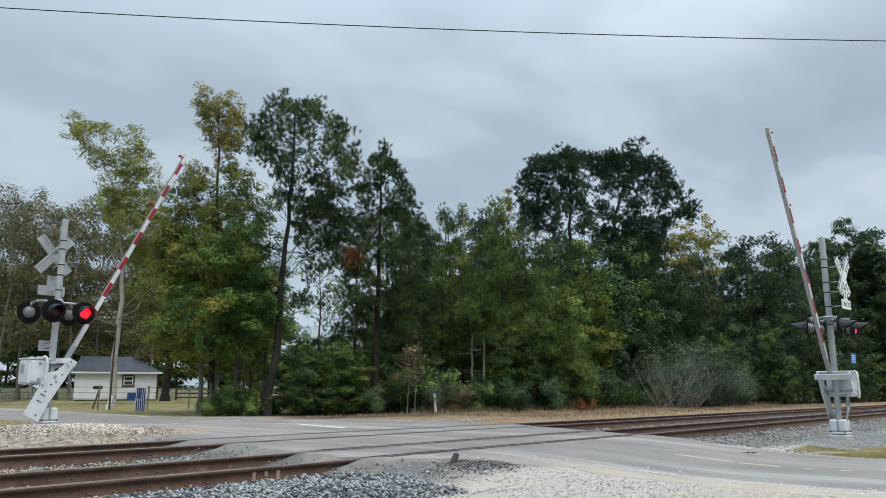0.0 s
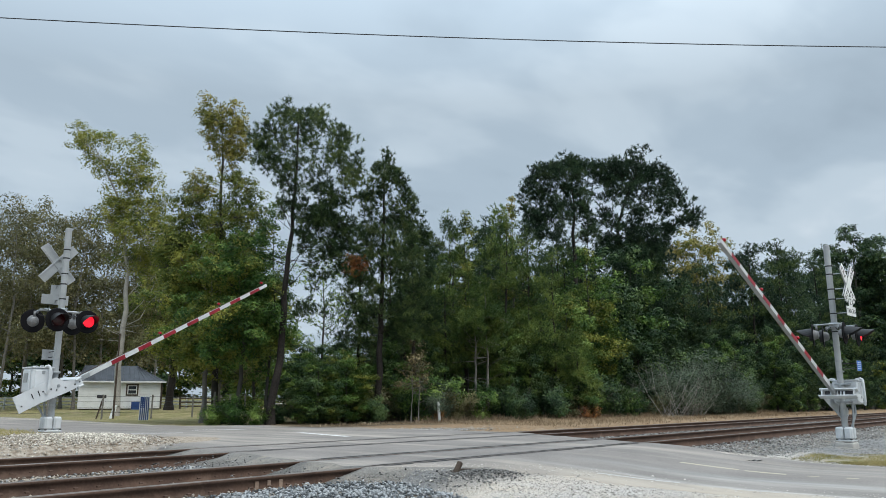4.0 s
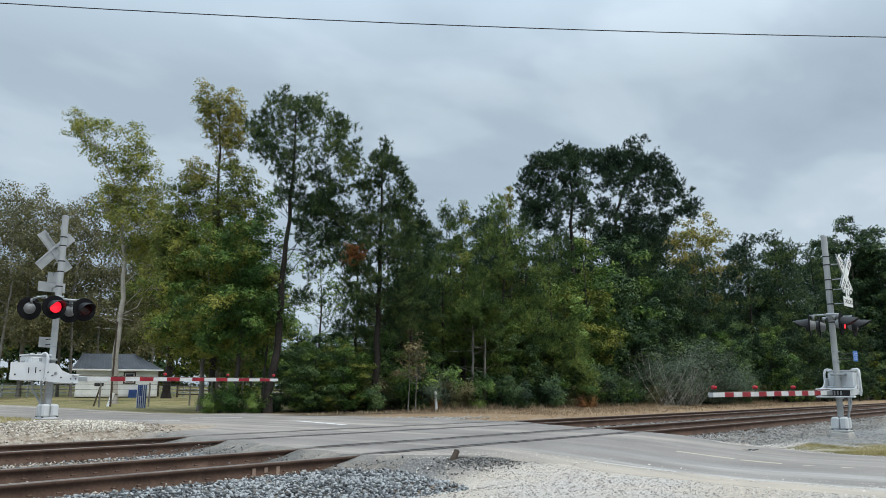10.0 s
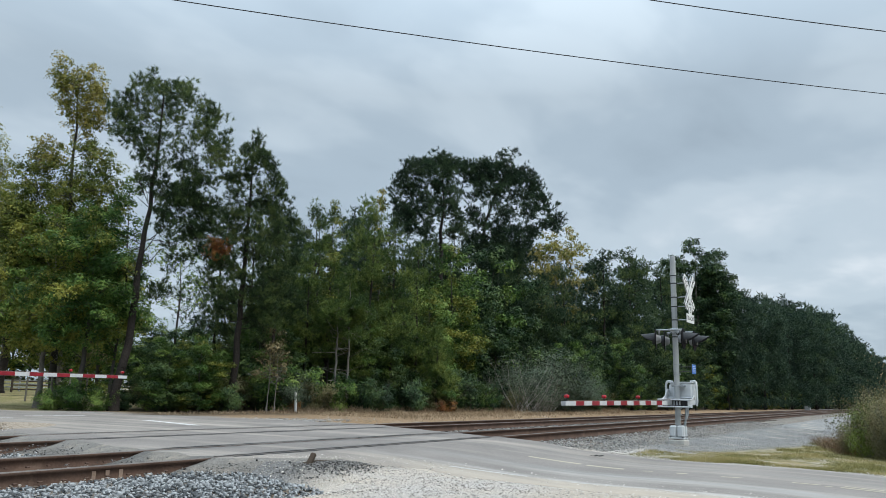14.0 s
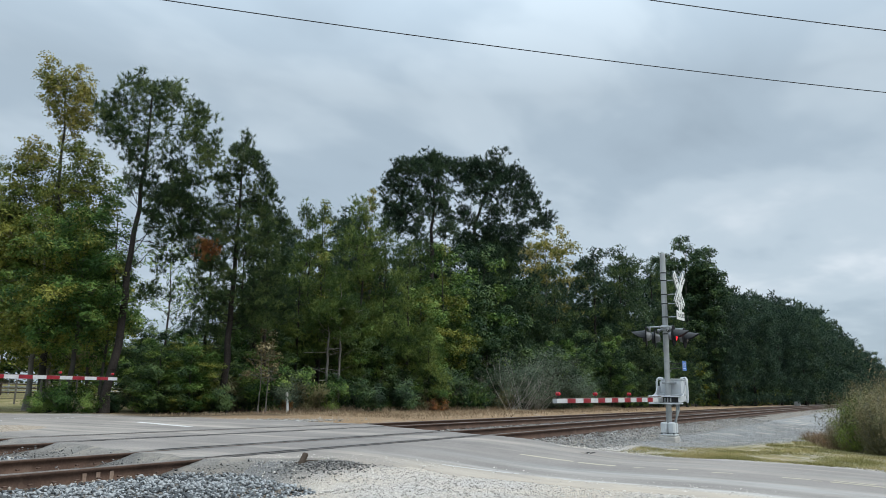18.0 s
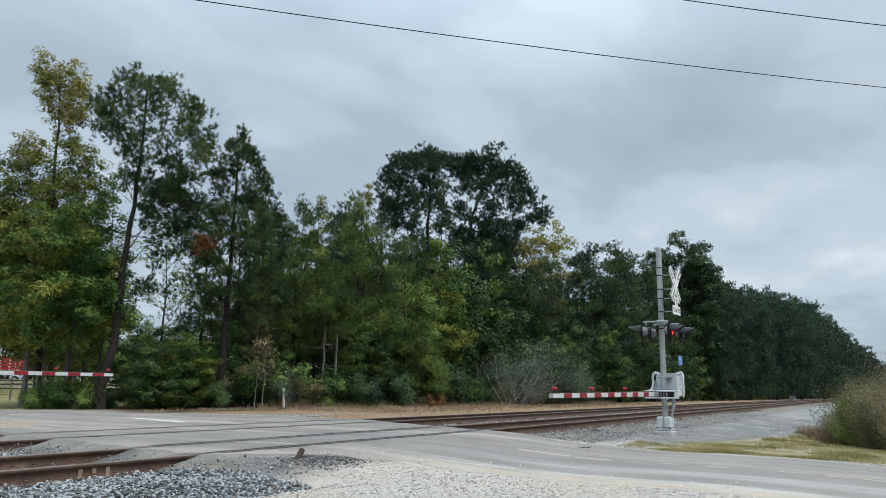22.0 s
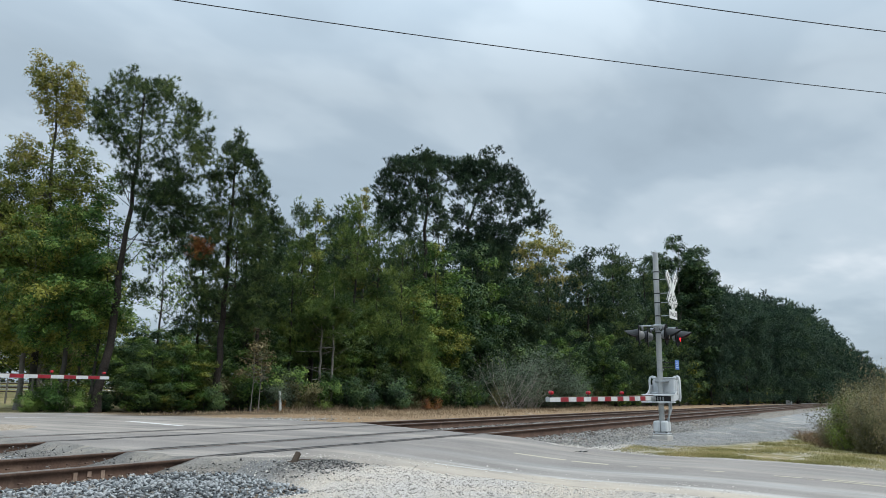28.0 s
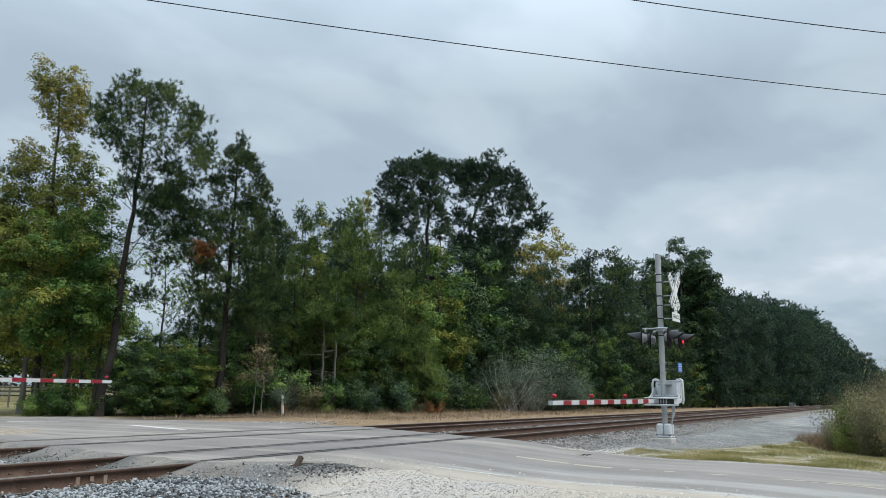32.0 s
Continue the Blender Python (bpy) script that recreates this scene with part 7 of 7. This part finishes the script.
# ---- the house across the meadow, its fences and the highway ----
def house():
    """A small white house with a dark ribbed metal roof; its long front looks at the line."""
    h = thing("house", pose(34.5, 69.65, 0.12, 0, 0, -26), "small white house with a dark ribbed metal roof", "house")
    wl, wd, wh = 6.9, 5.0, 2.45
    wall = part("wall", Geo().box((0, 0, 0.3 + wh / 2), (wl - 0.04, wd - 0.04, wh), ch=0.01), WALL_PAINT, h, "white horizontal board siding")
    for k in range(12):
        z = 0.3 + k * wh / 12 + wh / 24
        part("siding_board", Geo().box((0, -wd / 2, z), (wl, 0.05, wh / 12 - 0.012), ch=0.008), WALL_PAINT, wall)
        part("siding_board", Geo().box((wl / 2, 0, z), (0.05, wd - 0.06, wh / 12 - 0.012), ch=0.008), WALL_PAINT, wall)
    # solid dark block added for the shaded gap below the raised floor
    part("underfloor_shade", Geo().box((0, 0, 0.12), (wl - 0.2, wd - 0.2, 0.35), ch=0.02), BROWN_WOOD, h)
    z0, z1, o = 0.3 + wh, 0.3 + wh + 1.45, 0.35
    g = Geo()
    g.add([(-wl / 2 - o, -wd / 2 - o, z0 - 0.05), (wl / 2 + o, -wd / 2 - o, z0 - 0.05), (wl / 2 + o, wd / 2 + o, z0 - 0.05), (-wl / 2 - o, wd / 2 + o, z0 - 0.05), (-wl / 2 + 0.3, 0, z1), (wl / 2 - 2.2, 0, z1)], [[0, 1, 5, 4], [1, 2, 5], [2, 3, 4, 5], [3, 0, 4], [3, 2, 1, 0]])
    roof = part("roof", g, ROOF_METAL, h, "dark grey ribbed metal roof")
    for k in range(16):
        x = -wl / 2 - o + 0.15 + k * (wl + 2 * o) / 16
        xt = max(-wl / 2 + 0.3, min(wl / 2 - 2.2, x))
        part("rib", Geo().tube([(x, -wd / 2 - o, z0 - 0.03), (x + (xt - x) * 0.98, -0.05, z1 + 0.01)], 0.025, n=5), ROOF_METAL, roof)
    part("fascia", Geo().box((0, -wd / 2 - o, z0 - 0.10), (wl + 2 * o, 0.04, 0.14), ch=0.01), FENCE_WHITE, roof)
    w = part("window", Geo().box((0.95, -wd / 2 - 0.04, 1.95), (1.05, 0.06, 1.05), ch=0.01), BROWN_WOOD, h, "small window in a dark frame")
    part("sash_frame", Geo().box((0.95, -wd / 2 - 0.075, 1.95), (0.80, 0.03, 0.80), ch=0.006), FENCE_WHITE, w, "white sash frame")
    for z in (1.765, 2.135):
        part("pane", Geo().box((0.95, -wd / 2 - 0.095, z), (0.64, 0.02, 0.29), ch=0.004), GLASS_DARK, w)
    part("corner_post", Geo().box((wl / 2, -wd / 2 - 0.03, 1.5), (0.16, 0.12, wh), ch=0.01), BROWN_WOOD, h)
    part("meter_box", Geo().box((1.45, -wd / 2 - 0.25, 0.5), (1.0, 0.35, 0.8), ch=0.04), BLUE_PANEL, h, "blue box against the wall")
    return h


house()

# board fence and wire fence
fence = thing("board_fence", Matrix(), "long white board fence across the meadow", "fence")
for i in range(44):
    x = 18 + i * 2.4
    y = 86 - 0.10 * (x - 18)
    part("fence_post", Geo().box((x, y, float(ground_z(x, y)) + 0.6), (0.14, 0.14, 1.3), ch=0.01), FENCE_WHITE, fence)
    for k, z in enumerate((0.45, 0.8, 1.15)):
        x2 = x + 2.4
        y2 = 86 - 0.10 * (x2 - 18)
        zz = float(ground_z(x, y)) + z
        b = Geo()
        b.add([(x, y - 0.08, zz - 0.07), (x2, y2 - 0.08, zz - 0.07), (x2, y2 - 0.08, zz + 0.07), (x, y - 0.08, zz + 0.07), (x, y - 0.11, zz - 0.07), (x2, y2 - 0.11, zz - 0.07), (x2, y2 - 0.11, zz + 0.07), (x, y - 0.11, zz + 0.07)], [[0, 1, 2, 3], [4, 5, 6, 7], [0, 1, 5, 4], [3, 2, 6, 7]])
        part("board", b, FENCE_WHITE, fence)
wf = thing("wire_fence", Matrix(), "dark wooden fence posts with wire before the meadow", "fence")
fx = [(11.5, 43), (14.5, 43.2), (17.5, 43.4), (20.5, 43.4), (23, 42.5), (24.5, 40.6), (25.4, 38.2), (24.2, 35.0), (22.0, 32.5), (19.4, 30.4), (18.2, 28.6)]
for a, b in zip(fx, fx[1:]):
    part("fence_post", Geo().tube([(a[0], a[1], -0.1), (a[0] + 0.02, a[1], 1.35)], 0.05, n=7), BARK_GREY, wf)
    for z in (0.35, 0.65, 0.95, 1.25):
        part("strand", Geo().tube([(*a, z), (*b, z)], 0.008, n=5), DARK_STEEL, wf)
rf = thing("rail_fence", Matrix(), "dark brown wooden rail fence beside the house", "fence")
for i in range(9):
    x, y = 38.8 + i * 1.9, 66.5 - i * 0.9
    part("fence_post", Geo().box((x, y, 0.75), (0.14, 0.14, 1.4), ch=0.01), BROWN_WOOD, rf)
    if i < 8:
        for z in (0.6, 0.95, 1.3):
            part("fence_rail", Geo().tube([(x, y - 0.08, z), (x + 1.9, y - 0.98, z)], 0.05, n=6), BROWN_WOOD, rf)

# roadside box with blue and white stripes
bx = thing("striped_box", pose(20.1, 37.9, 0.0, 0, 0, -28), "upright box painted with blue and white stripes", "box")
part("case", Geo().box((0, 0, 0.6), (0.48, 0.34, 1.2), ch=0.015), FENCE_WHITE, bx)
part("top_field", Geo().box((-0.085, -0.175, 0.90), (0.24, 0.012, 0.56), ch=0.003), BLUE_PANEL, bx)
for x, z, h in ((-0.18, 0.31, 0.58), (-0.085, 0.31, 0.58), (0.01, 0.31, 0.58), (0.10, 0.60, 1.16), (0.19, 0.60, 1.16)):
    part("stripe", Geo().box((x, -0.175, z), (0.050, 0.012, h), ch=0.003), BLUE_PANEL, bx)
for i in range(5):
    for j in range(2):
        part("pale_mark", Geo().box((-0.135 + 0.10 * j, -0.1835, 0.68 + 0.11 * i), (0.03, 0.004, 0.03), ch=0.001), FENCE_WHITE, bx)
mb = thing("mailbox", pose(21.4, 46.2, 0.0, 0, 0, -25), "dark mailbox on a leaning wooden post", "mailbox")
part("post", Geo().box((0.1, 0, 0.55), (0.09, 0.09, 1.25), at=pose(0, 0, 0, 0, 14, 0), ch=0.01), BROWN_WOOD, mb)
g = Geo().box((0.3, 0, 1.26), (0.52, 0.22, 0.2), ch=0.03)
part("box", g, DARK_STEEL, mb)
pp = thing("white_pipe", pose(22.0, 45.4, 0.0), "short leaning white pipe at the roadside", "pipe")
part("pipe", Geo().tube([(0, 0, -0.05), (0.28, 0.05, 0.75)], 0.11, n=12), FENCE_WHITE, pp)
pl = thing("utility_post", pose(21.9, 44.9, 0), "dark thin wooden post beside a pale tree trunk", "post")
part("post", Geo().tube([(0, 0, -0.1), (0.02, 0, 5.0)], [0.06, 0.05], n=9), BROWN_WOOD, pl)

# highway on its bank
TRUCK_Z = 1.62
hw = thing("highway", Matrix(), "far asphalt highway on a low grassy bank", "road", kind="structure")
g = Geo()
ys = [88.5, 92.5, 99.5, 103.5]
zs = [-0.1, 1.60, 1.60, -0.1]
for k in range(3):
    g.add([(-800, ys[k], zs[k]), (1100, ys[k], zs[k]), (1100, ys[k + 1], zs[k + 1]), (-800, ys[k + 1], zs[k + 1])], [[0, 1, 2, 3]], mat=1 if k == 1 else 0)
part("bank", g, [surface("bank_grass", (0.10, 0.10, 0.035), (0.22, 0.19, 0.08), scale=0.6, rough=0.95, fine=6), HIGHWAY], hw)


def pickup():
    t = thing("pickup_truck", pose(25, 96, TRUCK_Z), "white pickup truck driving along the highway", "truck")
    g = Geo().prism([(-2.8, 0.55), (-2.8, 1.12), (-0.55, 1.12), (-0.45, 1.15), (0.95, 1.15), (1.15, 1.12), (2.6, 1.02), (2.8, 0.9), (2.8, 0.5), (2.2, 0.42), (-2.3, 0.42)], -0.98, 0.98)
    part("body", g, TRUCK_WHITE, t)
    g = Geo().prism([(-0.6, 1.12), (-0.42, 1.82), (-0.2, 1.88), (0.75, 1.86), (1.5, 1.12)], -0.86, 0.86)
    cab = part("cab", g, TRUCK_WHITE, t)
    for y in (-0.868, 0.868):
        part("side_window", Geo().prism([(-0.42, 1.2), (-0.3, 1.74), (0.18, 1.76), (0.18, 1.2)], y - 0.006, y + 0.006), GLASS_DARK, cab)
        part("side_window", Geo().prism([(0.26, 1.2), (0.26, 1.76), (0.72, 1.75), (1.2, 1.2)], y - 0.006, y + 0.006), GLASS_DARK, cab)
    g = Geo()
    g.box((-1.65, 0, 1.42), (2.1, 1.8, 0.55), ch=0.05)
    part("utility_bed", g, TRUCK_WHITE, t)
    for x in (-1.75, 1.75):
        for y in (-0.86, 0.86):
            wh = part("wheel", Geo().lathe([(0.0, -0.12), (0.30, -0.12), (0.37, -0.09), (0.38, 0.0), (0.37, 0.09), (0.30, 0.12), (0.0, 0.12)], n=20), RUBBER, t, at=pose(x, y, 0.38))
            part("rim", Geo().lathe([(0.0, -0.125), (0.2, -0.126), (0.21, -0.12)], n=14) if y < 0 else Geo().lathe([(0.0, 0.125), (0.2, 0.126), (0.21, 0.12)], n=14), GALV, wh)
    part("bumper", Geo().box((2.84, 0, 0.6), (0.12, 1.8, 0.22), ch=0.04), GALV, t)
    for y in (-0.7, 0.7):
        part("headlight", Geo().box((2.8, y, 0.85), (0.06, 0.34, 0.16), ch=0.02), GLASS_DARK, t)
        part("tail_light", Geo().box((-2.81, y * 1.25, 0.9), (0.04, 0.12, 0.3), ch=0.01), ARM_RED, t)
    return t


truck = pickup()


def wheels(t, xs, y, r):
    for x in xs:
        for sy in (-1, 1):
            wh = part("wheel", Geo().lathe([(0.0, -0.12), (r * 0.8, -0.12), (r * 0.97, -0.09), (r, 0.0), (r * 0.97, 0.09), (r * 0.8, 0.12), (0.0, 0.12)], n=20), RUBBER, t, at=pose(x, sy * y, r))
            part("rim", Geo().lathe([(0.0, 0.125 * sy), (r * 0.55, 0.126 * sy), (r * 0.57, 0.12 * sy)], n=14), GALV, wh)


def stake_truck():
    """A red truck with a high slatted body."""
    t = thing("stake_truck", pose(-514, 96, TRUCK_Z), "red truck with a slatted body on the highway", "truck")
    part("chassis", Geo().box((-0.6, 0, 0.75), (7.4, 0.9, 0.25), ch=0.03), DARK_STEEL, t)
    cab = part("cab", Geo().prism([(1.7, 0.6), (1.7, 2.45), (2.0, 2.6), (2.9, 2.55), (3.4, 1.75), (4.1, 1.55), (4.2, 0.6)], -1.05, 1.05), TRUCK_RED, t, "red cab")
    for y in (-1.056, 1.056):
        part("side_window", Geo().prism([(2.0, 1.75), (2.0, 2.35), (2.8, 2.33), (3.2, 1.75)], y - 0.006, y + 0.006), GLASS_DARK, cab)
    part("deck", Geo().box((-1.5, 0, 1.0), (6.0, 2.3, 0.16), ch=0.02), TRUCK_RED, t)
    for y in (-1.13, 1.13):
        for z in (1.35, 1.75, 2.15, 2.55):
            part("side_slat", Geo().box((-1.5, y, z), (6.0, 0.05, 0.24), ch=0.01), TRUCK_RED, t)
        for x in (-4.3, -3.1, -1.9, -0.7, 0.5, 1.3):
            part("stake", Geo().box((x, y * 0.97, 1.85), (0.10, 0.05, 1.75), ch=0.01), FENCE_WHITE, t)
    wheels(t, (-3.2, -2.1, 3.3), 0.95, 0.48)
    return t


def saloon():
    t = thing("car", pose(-266, 96, TRUCK_Z), "silver car driving along the highway", "car")
    part("body", Geo().prism([(-2.2, 0.35), (-2.25, 0.85), (-1.6, 0.98), (1.0, 0.98), (2.05, 0.82), (2.2, 0.6), (2.15, 0.32)], -0.88, 0.88), TRUCK_WHITE, t)
    cab = part("cabin", Geo().prism([(-1.75, 0.97), (-1.05, 1.42), (0.3, 1.44), (1.15, 0.97)], -0.76, 0.76), TRUCK_WHITE, t)
    for y in (-0.766, 0.766):
        part("side_window", Geo().prism([(-1.4, 1.02), (-0.95, 1.36), (0.25, 1.37), (0.85, 1.02)], y - 0.006, y + 0.006), GLASS_DARK, cab)
    wheels(t, (-1.4, 1.4), 0.80, 0.33)
    return t


red_truck = stake_truck()
silver_car = saloon()

# odds and ends by the line
case = thing("relay_case", pose(150, 15.0 + float(bend(150)), -0.1), "small grey equipment case far along the track", "equipment case")
part("case", Geo().box((0, 0, 0.35), (1.2, 0.9, 0.8), ch=0.03), GALV, case)
stub = thing("broken_tie", pose(7.55, 6.42, -0.16, 0, 0, 20), "dark broken end of an old wooden tie", "wood")
part("stub", Geo().box((0, 0, 0.10), (0.055, 0.07, 0.40), at=pose(0, 0, 0, 12, 34, 0), ch=0.012), BROWN_WOOD, stub)
stick = thing("fallen_stick", pose(8.05, 6.55, -0.07), "thin dark stick lying on the gravel", "stick")
part("stick", Geo().tube([(-0.45, 0.1, 0.0), (-0.1, 0.02, 0.04), (0.25, -0.06, 0.02), (0.5, -0.2, 0.0)], [0.014, 0.012, 0.01, 0.005], n=6), BROWN_WOOD, stick)
rng = np.random.RandomState(31)
n = 1000
xs, ys = rng.normal(7.9, 0.42, n), rng.normal(6.2, 0.22, n)
stones("ballast_stones", rng, xs, ys, ground_z(xs, ys) + 0.01 + 0.05 * np.exp(-((xs - 7.9) / 0.4) ** 2 - ((ys - 6.2) / 0.22) ** 2), rng.uniform(0.012, 0.034, n), DARK_STONE, "small spill of dark ballast on the yard")

# clips along the feet of the near rails
clip_mesh = Geo().box((0, 0, 0), (0.045, 0.035, 0.018), ch=0.006).mesh("rail_clip", RUST)
for line, ya, yb in TRACKS:
    for y in (ya, yb):
        for k in range(30):
            for side in (-1, 1):
                ob = new("rail_clip", clip_mesh)
                ob.parent, ob.matrix_basis = line, pose(-0.4 + 0.26 * k, y - (ya + yb) / 2 + 0.085 * side, -0.112, 0, 0, 9 * math.sin(k * 7 + y))
# a torn scrap lying on the road
scrap = thing("road_scrap", pose(13.59, 4.75, -0.168, 0, 0, -50) @ Matrix.Scale(0.55, 4), "small torn black scrap lying on the road", "debris")
part("flap", Geo().prism([(-0.26, 0.035), (-0.10, 0.012), (0.0, 0.05), (0.03, 0.018), (0.24, 0.045), (0.20, 0.03), (0.05, 0.0), (-0.12, 0.0)], -0.05, 0.05), RUBBER, scrap)
part("pale_edge", Geo().box((0.0, -0.055, 0.012), (0.07, 0.012, 0.018), ch=0.003), FENCE_WHITE, scrap)


# ---- what moves ----
HALF = 0.67          # seconds between the flashes of the two lamps
DARK = (3.0, 13.0, 14.0, 25.0)


def lens_rows(first):
    """Lit face out while the angle is 0, dark face out at 180."""
    state = []
    n = 0
    t = 0.15 - HALF
    while t < 32.4:
        on = (n % 2 == 1) == (not first)
        state.append((t, on))
        n += 1
        t += HALF
    cuts = list(state)
    for d in DARK:
        was = [on for t, on in cuts if t <= d - 0.07][-1]
        nxt = [on for t, on in cuts if t <= d + 0.07][-1]
        cuts = [c for c in cuts if not d - 0.07 < c[0] < d + 0.07] + [(d - 0.07, False), (d + 0.07, nxt)]
        cuts.sort()
    rows, ang, prev = [], None, None
    step = 1 / FPS
    for t, on in cuts:
        if prev is None or t <= 0:
            prev, ang = on, 0.0 if on else 180.0
            continue
        if not rows:
            rows.append((0, ang))
        if on == prev:
            continue
        if t > 31.8:
            break
        rows.append((t - step, ang))
        for k in (1, 2, 3):
            rows.append((t - step + k * step, ang + 60 * k))
        ang += 180
        prev = on
    rows.append((32, ang))
    return [(t, pose(0, 0.055, 0, 0, 0, a)) for t, a in rows]


def motions():
    for kind, ob, first in MOVING:
        if kind == "arm":
            gain, rest, yaw = first
            walk(ob, [(t, pose(-0.02, 0, PIVOT, 0, -(a * gain + rest), yaw)) for t, a in ARM_KEYS])
        else:
            walk(ob, lens_rows(first))
    walk(truck, [(0, pose(25.1, 96, TRUCK_Z)), (16, pose(25.1 + 16 * 25.6, 96, TRUCK_Z)), (32, pose(25.1 + 32 * 25.6, 96, TRUCK_Z))])
    walk(red_truck, [(0, pose(-514.5, 96, TRUCK_Z)), (32, pose(-514.5 + 32 * 26.0, 96, TRUCK_Z))])
    walk(silver_car, [(0, pose(-266, 96, TRUCK_Z)), (32, pose(-266 + 32 * 26.0, 96, TRUCK_Z))])


motions()
